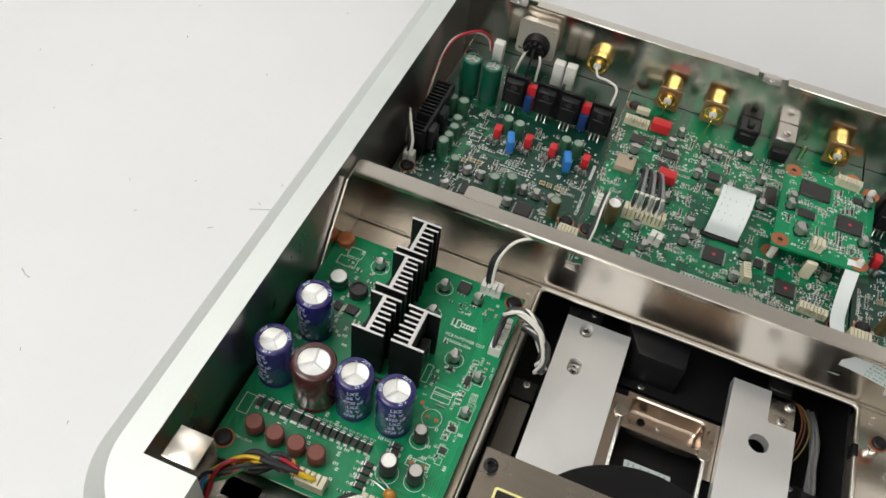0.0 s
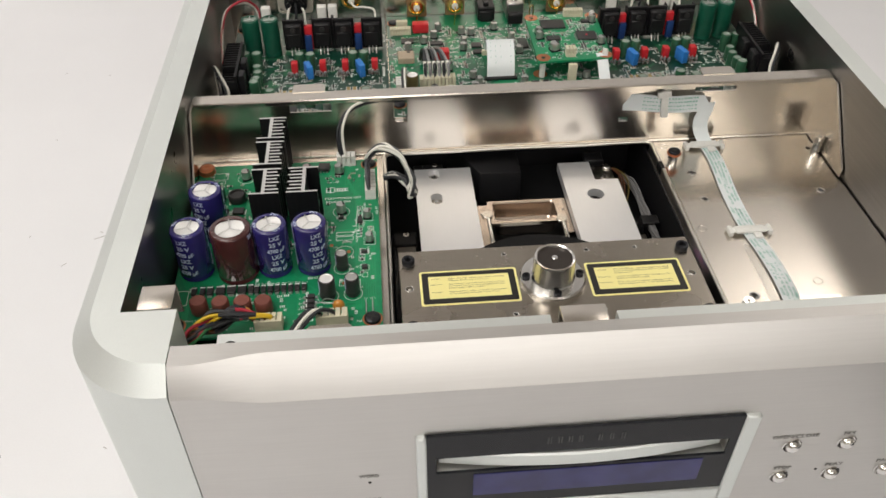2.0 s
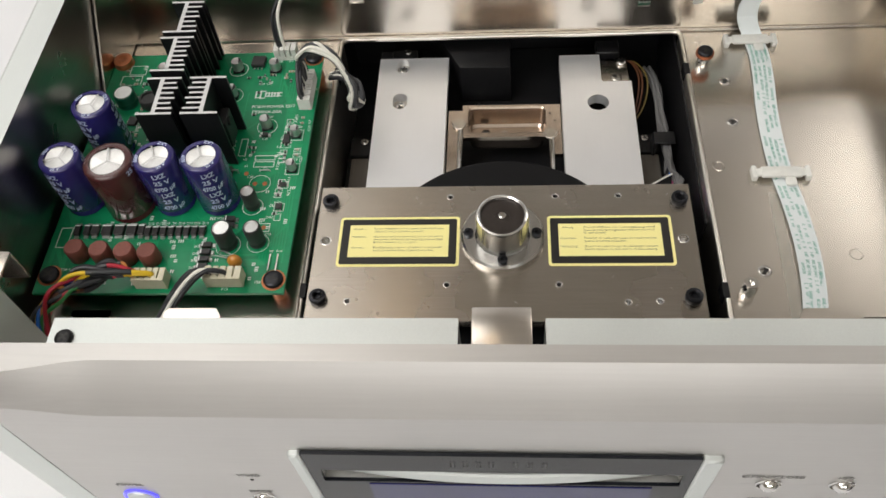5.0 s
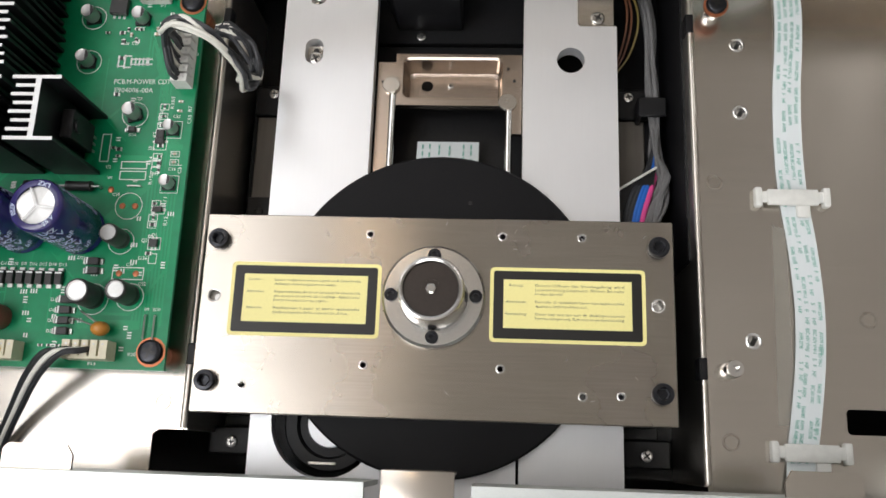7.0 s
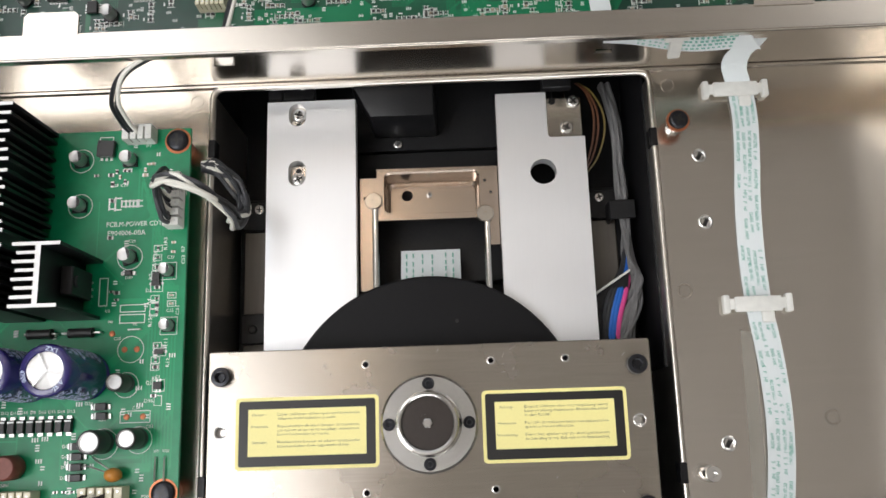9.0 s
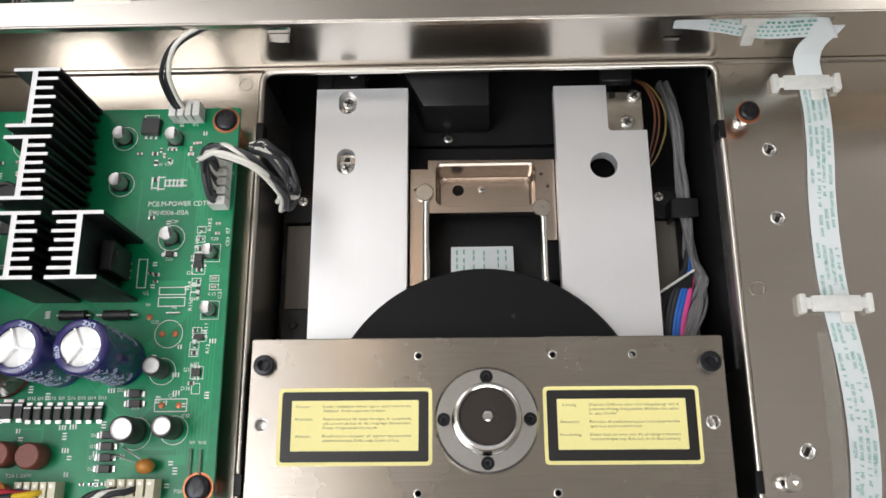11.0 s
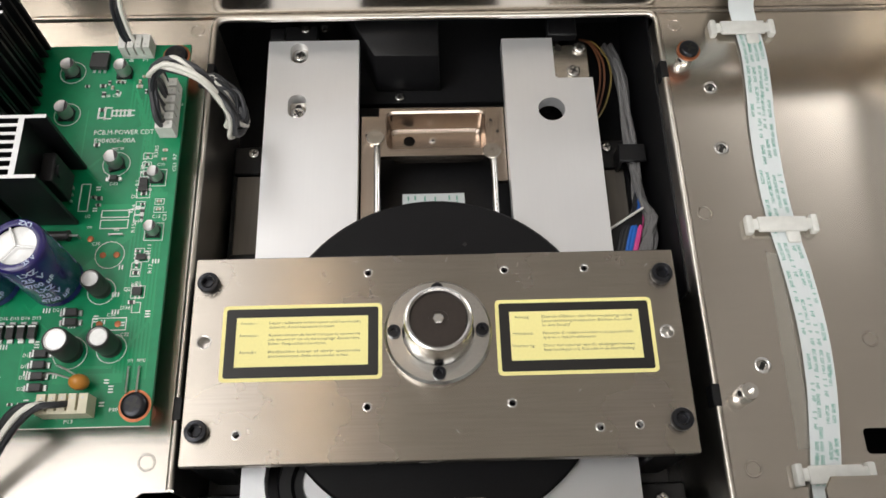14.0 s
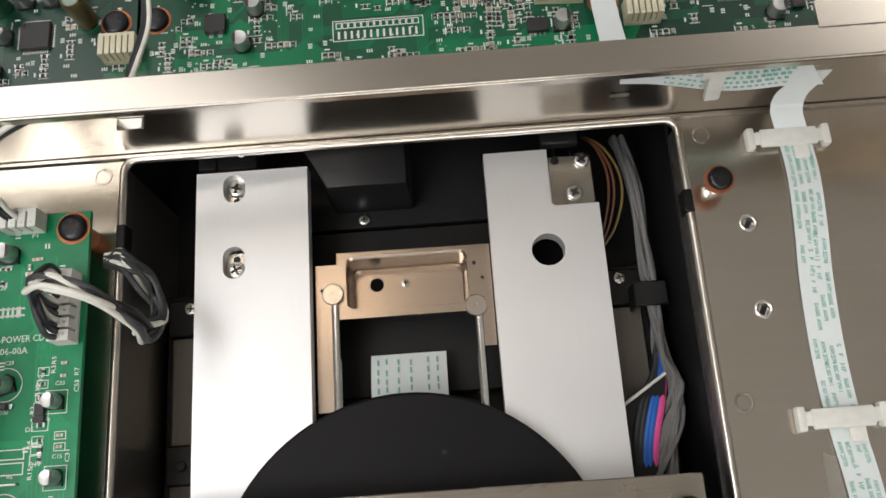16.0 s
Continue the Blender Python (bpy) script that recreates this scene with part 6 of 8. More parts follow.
def fill(owner, x0, x1, y0, y1, n, seed, keep, z=BZ):
    """Small chip parts in short rows between the larger parts, with their printed outlines."""
    rg = random.Random(seed)
    spots, marks = [], []

    def clear(x, y):
        return all(not (a - 0.0012 < x < b + 0.0012 and c - 0.0012 < y < d + 0.0012) for a, b, c, d in keep)
    tries = 0
    while len(spots) < n and tries < n * 12:
        tries += 1
        x, y = rg.uniform(x0, x1), rg.uniform(y0, y1)
        horiz, step, cnt = rg.random() < 0.5, 0.0019, rg.choice((1, 2, 3, 4, 5))
        for k in range(cnt):
            a, b = (x, y + k * step) if horiz else (x + k * step, y)
            if x0 < a < x1 and y0 < b < y1 and clear(a, b):
                spots.append((a, b, horiz, 1 if rg.random() < 0.25 else 0))
        if clear(x - 0.002, y - 0.002):
            marks.append((x, y, horiz, cnt))
    scatter(owner, z, spots, seed + 1)
    bm = bmesh.new()
    for x, y, horiz, _ in spots:
        for o in (-0.00085, 0.00085):
            if horiz:
                stroke(bm, [(x - 0.0011, y + o), (x + 0.0011, y + o)], 0.00022, z + 0.00003)
            else:
                stroke(bm, [(x + o, y - 0.0011), (x + o, y + 0.0011)], 0.00022, z + 0.00003)
    for x, y, horiz, cnt in marks:
        if horiz:
            stroke(bm, [(x - 0.0015, y - 0.0010), (x + 0.0015, y - 0.0010)], 0.00024, z + 0.00005)
            stroke(bm, [(x - 0.0015, y + cnt * 0.0019 - 0.0010), (x + 0.0015, y + cnt * 0.0019 - 0.0010)], 0.00024, z + 0.00005)
            stroke(bm, [(x - 0.0028, y), (x - 0.0028, y + 0.0012)], 0.0006, z + 0.00005)
        else:
            stroke(bm, [(x - 0.0010, y - 0.0016), (x - 0.0010, y + 0.0016)], 0.00024, z + 0.00005)
            stroke(bm, [(x, y + 0.0024), (x + 0.0012, y + 0.0024)], 0.0006, z + 0.00005)
    for k in range(n // 2):
        x, y = rg.uniform(x0, x1), rg.uniform(y0, y1)
        if clear(x, y):
            for i in range(rg.choice((2, 3, 3))):
                if k % 2:
                    stroke(bm, [(x + 0.0007 * i, y - 0.0005), (x + 0.0007 * i, y + 0.0005)], 0.0004, z + 0.00007)
                else:
                    stroke(bm, [(x - 0.0005, y + 0.0007 * i), (x + 0.0005, y + 0.0007 * i)], 0.0004, z + 0.00007)
    part("silkscreen", bm, M["silk"], owner, "white printed marks", soft=False, kind="stuff")


def film_box(owner, x, y, z, w, d, h, m, turn=0, label="", name="film_capacitor"):
    c = shared(name, ("film", w, d, h, m), lambda bm: box(bm, -w / 2, w / 2, -d / 2, d / 2, 0.0012, h, min(w, d) * 0.12, 2), M[m], owner, (x, y, z), turn, label=label)

    def legs(bm):
        for k in (-1, 1):
            cyl(bm, 0, k * d * 0.3, 0, 0.0014, 0.0003, 6)
    under("lead_frame", ("filmlegs", d), legs, M["tin"], c, soft=False)
    return c


def axial(owner, x, y, z, turn, L=0.0036, r=0.0009, up=True):
    def body(bm):
        lathe(bm, 0, 0, [(0, 0.0008), (r, 0.0010), (r * 1.15, 0.0014), (r, 0.0018), (r, L - 0.0008), (r * 1.15, L - 0.0004), (r, L), (0, L + 0.0002)], 10)
    c = shared("axial_resistor", ("axup", L, r), body, M["wgrey"], owner, (x, y, z), turn, label="small grey-blue banded resistor")

    def lead(bm):
        tube(bm, [(0, 0, L), (0, 0, L + 0.0007), (0.0006, -0.0009, L + 0.0007), (0.0007, -0.0016, 0.001), (0.0007, -0.0016, 0)], 0.0002, 5, 2)
        cyl(bm, 0, 0, 0, 0.001, 0.0002, 5)
    under("lead", ("axlead", L), lead, M["tin"], c, "tinned lead")
    under("band", ("axband", L, r), lambda bm: lathe(bm, 0, 0, [(r * 1.02, L * 0.45), (r * 1.06, L * 0.5), (r * 1.02, L * 0.6)], 10), M["wbrown"], c)


def power_transistor(owner, x, y, z):
    def body(bm):
        box(bm, -0.0056, 0.0056, -0.0026, 0.0024, 0.0055, 0.0225, 0.0006)
        box(bm, -0.0047, 0.0047, -0.0033, -0.0022, 0.0060, 0.0165, 0.0005)
    c = shared("power_transistor", "to220", body, M["black"], owner, (x, y, z), label="black power transistor standing on three legs")

    def sheet(bm):
        box(bm, -0.0074, 0.0074, 0.0026, 0.0046, 0.0015, 0.0245, 0.0003)
        box(bm, -0.0074, -0.0066, 0.0046, 0.0090, 0.0015, 0.0245)
        box(bm, 0.0066, 0.0074, 0.0046, 0.0090, 0.0015, 0.0245)
    under("heat_sink", "to220hs", sheet, M["anod"], c, "small black folded heat sink")

    def legs(bm):
        for k in (-1, 0, 1):
            tube(bm, [(k * 0.0025, -0.0005, 0.0060), (k * 0.0025, -0.0012, 0.0030), (k * 0.0025, -0.0022 - 0.0012 * abs(k), 0)], 0.00045, 6, 3)
    under("lead_frame", "to220legs", legs, M["tin"], c, "tinned legs")

    def sc(bm):
        cyl(bm, 0, 0, 0, 0.0012, 0.0019, 14, m=Matrix.Translation((0, -0.0026, 0.0192)) @ Matrix.Rotation(radians(90), 4, "X"))
        cyl(bm, 0, 0, 0, 0.0014, 0.0008, 10, m=Matrix.Translation((0, -0.0026, 0.0192)) @ Matrix.Rotation(radians(90), 4, "X"))
    under("bolt", "to220bolt", sc, M["chip"], c, "small dark bolt")


def melf(bm):
    m = Matrix.Translation((0, 0, 0.0007)) @ Matrix.Rotation(radians(90), 4, "Y")
    cyl(bm, 0, 0, -0.0012, 0.0012, 0.00065, 10, m=m)
    cyl(bm, 0, 0, -0.0016, -0.0011, 0.0007, 10, m=m, mi=1)
    cyl(bm, 0, 0, 0.0011, 0.0016, 0.0007, 10, m=m, mi=1)


def analog_board(s):
    """s = -1: the board on the power supply's side; s = 1: its mirror twin."""
    side = "beside the power supply side" if s < 0 else "on the empty deck's side"
    own = thing("analog_circuit_board", (s * 0.132, 0.21, 0.0737), "dark green analog circuit board " + side, "circuit board", "rear circuit boards")
    x0, x1 = sorted((s * 0.0765, s * 0.1875))
    pads = [(s * 0.1805, 0.1620), (s * 0.0830, 0.1620), (s * 0.1830, 0.293)]
    board_plate(own, x0, x1, 0.1240, 0.3080, "green2", holes=pads)
    posts(own, pads, 0.0737, BZ - 0.0016)
    for x, y in pads:
        pad_screw(own, x, y, BZ)
    trace_field(own, x0 + 0.002, x1 - 0.002, 0.126, 0.298, 46, 31 + s, "trace2")
    for x, y in ((0.1715, 0.2500), (0.1580, 0.2490)):
        radial_cap(own, s * x, y, BZ, 0.0061, 0.0275, "gsleeve", label="tall green sleeved capacitor with a grey-green top", stripe=False, lid="captop")
    for x, y in ((0.1420, 0.2480), (0.1215, 0.2485), (0.1065, 0.2480), (0.0865, 0.2470)):
        power_transistor(own, s * x, y, BZ)
    for x in (0.1320, 0.0965):
        film_box(own, s * x, 0.2540, BZ, 0.0062, 0.0045, 0.0190, "redbox", label="red film capacitor standing high")
        film_box(own, s * x, 0.2490, BZ, 0.0050, 0.0026, 0.0135, "darkblue", label="dark blue resistor block", name="resistor_block")
    for x, y in ((0.1410, 0.2155), (0.1215, 0.2160), (0.1060, 0.2155), (0.0855, 0.2155)):
        film_box(own, s * x, y, BZ, 0.0044, 0.0058, 0.0088, "redbox", label="small red film capacitor")
        for dx, dy in ((-0.0020, -0.0075), (0.0012, -0.0080), (-0.0040, -0.0060)):
            axial(own, s * x + dx, y + dy, BZ, 90 + s * 20)
    for x in (0.1310, 0.0955):
        film_box(own, s * x, 0.2080, BZ, 0.0042, 0.0100, 0.0105, "bluebox", 18, label="blue box trimmer", name="trimmer")
    for x, y, h in ((0.1745, 0.2250, 0.010), (0.1670, 0.2245, 0.010), (0.1660, 0.2100, 0.007), (0.1650, 0.2010, 0.007), (0.1655, 0.1920, 0.007), (0.1660, 0.1830, 0.009), (0.1550, 0.1730, 0.007),
                    (0.1375, 0.2230, 0.009), (0.1300, 0.2220, 0.009), (0.1005, 0.2220, 0.009), (0.0930, 0.2220, 0.009), (0.1290, 0.1670, 0.009), (0.1200, 0.1720, 0.009), (0.0920, 0.1640, 0.010)):
        radial_cap(own, s * x, y, BZ, 0.0034 if h > 0.008 else 0.0031, h + 0.003, "gsleeve2" if x != 0.0920 else "olive", label="small green sleeved capacitor", stripe=False, lid="captop")
    for x, y in ((0.1470, 0.1735), (0.1385, 0.1740), (0.1310, 0.1760), (0.1550, 0.1550), (0.1120, 0.1735), (0.1040, 0.1735), (0.0955, 0.1735), (0.1205, 0.1460), (0.1180, 0.1590)):
        can_cap(own, s * x, y, BZ, 0.0050, 0.0056, 45 * (round(x * 1000) % 4))
    chip(own, s * 0.1420, 0.1590, BZ, 0.0085, 0.0085, 12)
    chip(own, s * 0.1080, 0.1590, BZ, 0.0095, 0.0095, 14)
    chip(own, s * 0.1280, 0.1500, BZ, 0.0040, 0.0050, 4, "ew")
    for k, (x, y) in enumerate(((0.1540, 0.1835), (0.1450, 0.1860), (0.1020, 0.1875), (0.0930, 0.1870))):
        for i in range(2):
            for j in range(2):
                shared("melf_resistor", "melf", melf, [M["goldbody"], M["tin"]], own, (s * x + 0.0042 * (i - 0.5), y + 0.0024 * (j - 0.5), BZ), label="tiny tan cylindrical resistor")
    # a comb of test pads and outlines
    bm = bmesh.new()
    for i in range(9):
        for j in range(3):
            stroke(bm, [(s * 0.1220 + 0.0022 * (i - 4) + 0.0007 * j, 0.1890 + 0.0026 * j), (s * 0.1220 + 0.0022 * (i - 4) + 0.0011 + 0.0007 * j, 0.1890 + 0.0026 * j)], 0.0006, BZ + 0.00006)
    for a, b, c, d in ((0.150, 0.162, 0.1775, 0.1820), (0.078, 0.100, 0.262, 0.275), (0.108, 0.130, 0.262, 0.280), (0.150, 0.156, 0.205, 0.214)):
        stroke(bm, [(s * a, c), (s * b, c), (s * b, d), (s * a, d), (s * a, c)], 0.0003, BZ + 0.00006)
    letters(bm, "PCB,ANALOG %s CDT" % ("L" if s < 0 else "R"), 0.0026, Matrix.Translation((s * 0.0795 if s < 0 else 0.0800, 0.182, BZ + 0.00006)) @ Matrix.Rotation(radians(90), 4, "Z"), width=0.022, depth=0.00003)
    for k in range(9):
        stroke(bm, [(s * 0.0795, 0.2060 + 0.0016 * k), (s * 0.0795, 0.2070 + 0.0016 * k)], 0.0018, BZ + 0.00006)
    part("pad_print", bm, M["silk"], own, "white printed pads and board name", soft=False, kind="stuff")
    keep = []
    for x, y, r in ((0.175, 0.249, 0.008), (0.160, 0.248, 0.008), (0.144, 0.249, 0.009), (0.1235, 0.249, 0.009), (0.1055, 0.249, 0.009), (0.083, 0.249, 0.009), (0.142, 0.159, 0.006), (0.108, 0.159, 0.007), (0.181, 0.20, 0.007), (0.181, 0.217, 0.007), (0.181, 0.184, 0.007)):
        keep.append((min(s * (x - r), s * (x + r)), max(s * (x - r), s * (x + r)), y - r, y + r))
    fill(own, x0 + 0.003, x1 - 0.003, 0.126, 0.240, 460, 51 + s, keep)
    # finned black heat sink on the outer edge
    bm = bmesh.new()
    xo = 0.1800
    a, b = sorted((s * (xo - 0.0050), s * (xo - 0.0032)))
    box(bm, a, b, 0.1740, 0.2290, BZ + 0.0010, BZ + 0.0200)
    for k in range(15):
        y = 0.1760 + 0.0036 * k
        a, b = sorted((s * (xo - 0.0032), s * (xo + 0.0060)))
        box(bm, a, b, y - 0.0006, y + 0.0006, BZ + 0.0010, BZ + 0.0200 - (0.0 if y > 0.19 else 0.004))
    hs = part("edge_heat_sink", bm, M["anod"], own, "black finned heat sink along the board edge", soft=False)
    bm = bmesh.new()
    for y in (0.1830, 0.2020):
        a, b = sorted((s * (xo - 0.0092), s * (xo - 0.0051)))
        box(bm, a, b, y - 0.0050, y + 0.0050, BZ + 0.0040, BZ + 0.0185, 0.0005)
    part("regulator", bm, M["black"], hs, "black regulator")
    header(own, s * 0.1815, 0.1680, BZ, 0.0060, 0.0056, 0.0066, 2, 0, label="white two-pin connector")
    # the relays stand alike on both boards, not mirrored
    for x, y in ((-0.1230, 0.2870), (-0.1150, 0.2875), (-0.1640, 0.2880)):
        film_box(own, x + (0.2600 if s > 0 else 0.0), y, BZ, 0.0068, 0.0060, 0.0200, "nylon", label="white plastic relay", name="relay")
    header(own, s * 0.0800, 0.1495, BZ, 0.0110, 0.0070, 0.0068, 6, 0, m="cream", label="cream board-to-board connector")
    return own


analogs = [analog_board(-1), analog_board(1)]

digital = thing("digital_circuit_board", (0, 0.21, 0.0737), "green digital circuit board with rows of small chips", "circuit board", "rear circuit boards")
dpads = [(-0.0705, 0.1620), (0.0290, 0.1985), (0.0690, 0.1560), (0.0700, 0.2920), (-0.0700, 0.2950)]
board_plate(digital, -0.0755, 0.0755, 0.1240, 0.3080, "greend", holes=dpads)
posts(digital, dpads, 0.0737, BZ - 0.0016)
for k, (x, y) in enumerate(dpads):
    pad_screw(digital, x, y, BZ, black=k in (0, 2, 4))
trace_field(digital, -0.073, 0.073, 0.126, 0.298, 150, 77, "trace3")
header(digital, -0.0655, 0.2750, BZ, 0.0155, 0.0045, 0.0050, 8, 0, m="cream", label="cream flat connector")
film_box(digital, -0.0505, 0.2755, BZ, 0.0120, 0.0070, 0.0085, "redbox", label="red film capacitor")
film_box(digital, -0.0380, 0.2280, BZ, 0.0110, 0.0075, 0.0080, "redbox", label="dark red film capacitor")
chip(digital, -0.0610, 0.2595, BZ, 0.0090, 0.0070, 8, "ns")
chip(digital, -0.0400, 0.2540, BZ, 0.0090, 0.0050, 8, "ns")
chip(digital, -0.0110, 0.2480, BZ, 0.0075, 0.0065, 6, "ew")
chip(digital, -0.0105, 0.2370, BZ, 0.0075, 0.0055, 6, "ew")
chip(digital, 0.0235, 0.2480, BZ, 0.0065, 0.0140, 12, "ew")
chip(digital, -0.0005, 0.1775, BZ, 0.0115, 0.0115, 16, dot="reddot")
chip(digital, 0.0405, 0.1705, BZ, 0.0105, 0.0105, 16, dot="reddot")
chip(digital, 0.0240, 0.1830, BZ, 0.0050, 0.0060, 6, "ew")
chip(digital, 0.0310, 0.1820, BZ, 0.0040, 0.0085, 8, "ew")
chip(digital, 0.0480, 0.1480, BZ, 0.0062, 0.0046, 4, "ns")
chip(digital, -0.0515, 0.1580, BZ, 0.0066, 0.0062, 2, "s", h=0.0023)
chip(digital, -0.0420, 0.2420, BZ, 0.0060, 0.0040, 4, "ns")
bm = bmesh.new()
box(bm, -0.0690, -0.0575, 0.2230, 0.2360, BZ, BZ + 0.0045, 0.0004)
cr = part("oscillator", bm, M["mica"], digital, "tan boxed oscillator module")
bm = bmesh.new()
cyl(bm, -0.0612, 0.2335, BZ + 0.0045, BZ + 0.0047, 0.0013, 14)
part("trim_hole", bm, M["ink"], cr)
for k, (x, y) in enumerate(((-0.0370, 0.2790), (-0.0410, 0.2660), (-0.0490, 0.2570), (-0.0610, 0.2465), (-0.0200, 0.2710), (-0.0130, 0.2690), (-0.0200, 0.2520), (-0.0210, 0.2430), (-0.0010, 0.2400), (0.0050, 0.2770), (0.0160, 0.2580),
                            (0.0150, 0.2440), (0.0190, 0.2345), (-0.0180, 0.1970), (-0.0150, 0.1870), (-0.0185, 0.1790), (-0.0340, 0.2110), (-0.0460, 0.1770), (-0.0390, 0.1630), (0.0160, 0.1850), (0.0470, 0.2730), (0.0540, 0.2740), (-0.0430, 0.1490), (0.0120, 0.1640), (0.0555, 0.1480), (0.0600, 0.1900))):
    can_cap(digital, x, y, BZ, 0.0050, 0.0056, 90 * (k % 4))
radial_cap(digital, -0.0610, 0.1765, BZ, 0.0042, 0.0150, "olive", label="tall bronze sleeved capacitor", stripe=False)
header(digital, -0.0435, 0.1865, BZ, 0.0240, 0.0062, 0.0080, 10, 2, m="cream", label="cream ten-way wire connector")
header(digital, -0.0335, 0.1715, BZ, 0.0070, 0.0055, 0.0066, 2, -10, label="white two-pin connector")
header(digital, -0.0690, 0.1820, BZ, 0.0110, 0.0055, 0.0080, 4, 90, label="white upright connector")
header(digital, 0.0180, 0.1700, BZ, 0.0110, 0.0040, 0.0060, 6, 100, m="cream", label="cream slim connector")
header(digital, 0.0555, 0.1590, BZ, 0.0150, 0.0046, 0.0050, 8, -3, m="cream", label="cream flat ribbon connector")
for k, (x, y) in enumerate(((-0.0640, 0.2880), (0.0620, 0.2820))):
    film_box(digital, x, y, BZ, 0.0085, 0.0040, 0.0050, "cream", label="cream plastic header", name="small_header")
# a row of white framed pads near the wall
bm = bmesh.new()
for k in range(13):
    x = -0.0140 + 0.0020 * k
    stroke(bm, [(x, 0.1530), (x + 0.0016, 0.1530), (x + 0.0016, 0.1552), (x, 0.1552), (x, 0.1530)], 0.0003, BZ + 0.00006)
    stroke(bm, [(x + 0.0008, 0.1490), (x + 0.0008, 0.1515)], 0.0007, BZ + 0.00006)
stroke(bm, [(-0.0150, 0.1480), (0.0130, 0.1480), (0.0130, 0.1560), (-0.0150, 0.1560), (-0.0150, 0.1480)], 0.0003, BZ + 0.00006)
for x in (-0.034, -0.030, 0.030, 0.036):
    stroke(bm, [(x, 0.2780), (x + 0.0030, 0.2780), (x + 0.0030, 0.2830), (x, 0.2830), (x, 0.2780)], 0.0003, BZ + 0.00006)
part("pad_print", bm, M["silk"], digital, "white printed pad row", soft=False, kind="stuff")
keep = [(-0.068, -0.054, 0.254, 0.265), (-0.070, -0.057, 0.222, 0.237), (-0.056, -0.031, 0.182, 0.191), (-0.009, 0.014, 0.188, 0.236), (-0.008, 0.007, 0.170, 0.185), (0.034, 0.047, 0.163, 0.178), (0.047, 0.064, 0.156, 0.163),
        (-0.016, -0.006, 0.233, 0.253), (0.019, 0.028, 0.240, 0.256), (-0.046, -0.033, 0.223, 0.233), (-0.058, -0.043, 0.271, 0.281), (-0.067, -0.055, 0.171, 0.182), (-0.016, 0.015, 0.146, 0.158), (0.024, 0.035, 0.193, 0.204), (-0.0745, -0.0645, 0.155, 0.19)]
bm = bmesh.new()
for k, (ax, ay, bx, by, w) in enumerate(((-0.030, 0.300, 0.045, 0.300, 0.012), (-0.030, 0.287, 0.012, 0.287, 0.014), (0.004, 0.262, 0.022, 0.262, 0.020), (-0.027, 0.222, -0.027, 0.262, 0.009), (0.016, 0.205, 0.016, 0.236, 0.010), (-0.060, 0.300, -0.044, 0.300, 0.010),
                                          (-0.052, 0.205, -0.024, 0.205, 0.012), (0.040, 0.185, 0.066, 0.185, 0.012), (0.020, 0.140, 0.060, 0.140, 0.010), (-0.060, 0.140, -0.030, 0.140, 0.012), (0.050, 0.278, 0.050, 0.290, 0.020), (0.000, 0.165, 0.022, 0.165, 0.006))):
    stroke(bm, [(ax, ay), (bx, by)], w, BZ + 0.00001, h=0.000012 + 0.0000006 * k)
part("copper_plane", bm, M["trace3"], digital, "bright green copper areas", soft=False, kind="stuff")
fill(digital, -0.074, 0.074, 0.126, 0.284, 1150, 91, keep)

# the small board raised on posts
sub = thing("daughter_circuit_board", (0.0510, 0.2240, BZ), "small raised green circuit board with three large chips", "circuit board", "rear circuit boards")
SZ = 0.0995
bm = bmesh.new()
corners = [(0.0305, 0.2620), (0.0755, 0.2620), (0.0295, 0.1945), (0.0725, 0.1960)]
plate(bm, [(0.0250, 0.1885), (0.0765, 0.1905), (0.0790, 0.2670), (0.0260, 0.2670)], [circle(x, y, 0.0015, 12) for x, y in corners], SZ - 0.0016, SZ)
part("board", bm, M["green"], sub, "glossy green printed circuit board")
for k, (x, y) in enumerate(corners):
    bm = bmesh.new()
    lathe(bm, x, y, [(0.0020, BZ), (0.0020, SZ - 0.0016), (0, SZ - 0.0016)], 12)
    part("board_post", bm, M["nylon"], sub, "white nylon board post")
    pad_screw(sub, x, y, SZ, black=False)
    bm = bmesh.new()
    if k in (1, 3):
        lathe(bm, x, y, [(0.0022, SZ), (0.0020, SZ + 0.0030), (0.0010, SZ + 0.0042), (0, SZ + 0.0042)], 12)
        part("post_tip", bm, M["nylon"], sub, "white nylon post tip")
    else:
        lathe(bm, x, y, [(0.0014, SZ + 0.0003), (0, SZ + 0.0004)], 10)
        part("pad_hole", bm, M["ink"], sub)
trace_field(sub, 0.0275, 0.0745, 0.192, 0.264, 26, 101, "trace", SZ)
chip(sub, 0.0440, 0.2475, SZ, 0.0175, 0.0125, 24, "ns", -2)
chip(sub, 0.0410, 0.2235, SZ, 0.0095, 0.0060, 9, "ew", -2)
chip(sub, 0.0650, 0.2260, SZ, 0.0140, 0.0120, 16, "nesw", -2, dot="reddot")
chip(sub, 0.0680, 0.2510, SZ, 0.0050, 0.0045, 3, "ns")
for x, y, d in ((0.0320, 0.2330, 0.0050), (0.0315, 0.2260, 0.0050), (0.0390, 0.2065, 0.0068), (0.0730, 0.2140, 0.0050), (0.0735, 0.2510, 0.0050)):
    can_cap(sub, x, y, SZ, d, 0.0056, 15)
header(sub, 0.0615, 0.2635, SZ, 0.0140, 0.0046, 0.0052, 8, -3, m="cream", label="cream flat connector")
header(sub, 0.0485, 0.1970, SZ, 0.0065, 0.0060, 0.0060, 3, -3, m="cream", label="cream small connector")
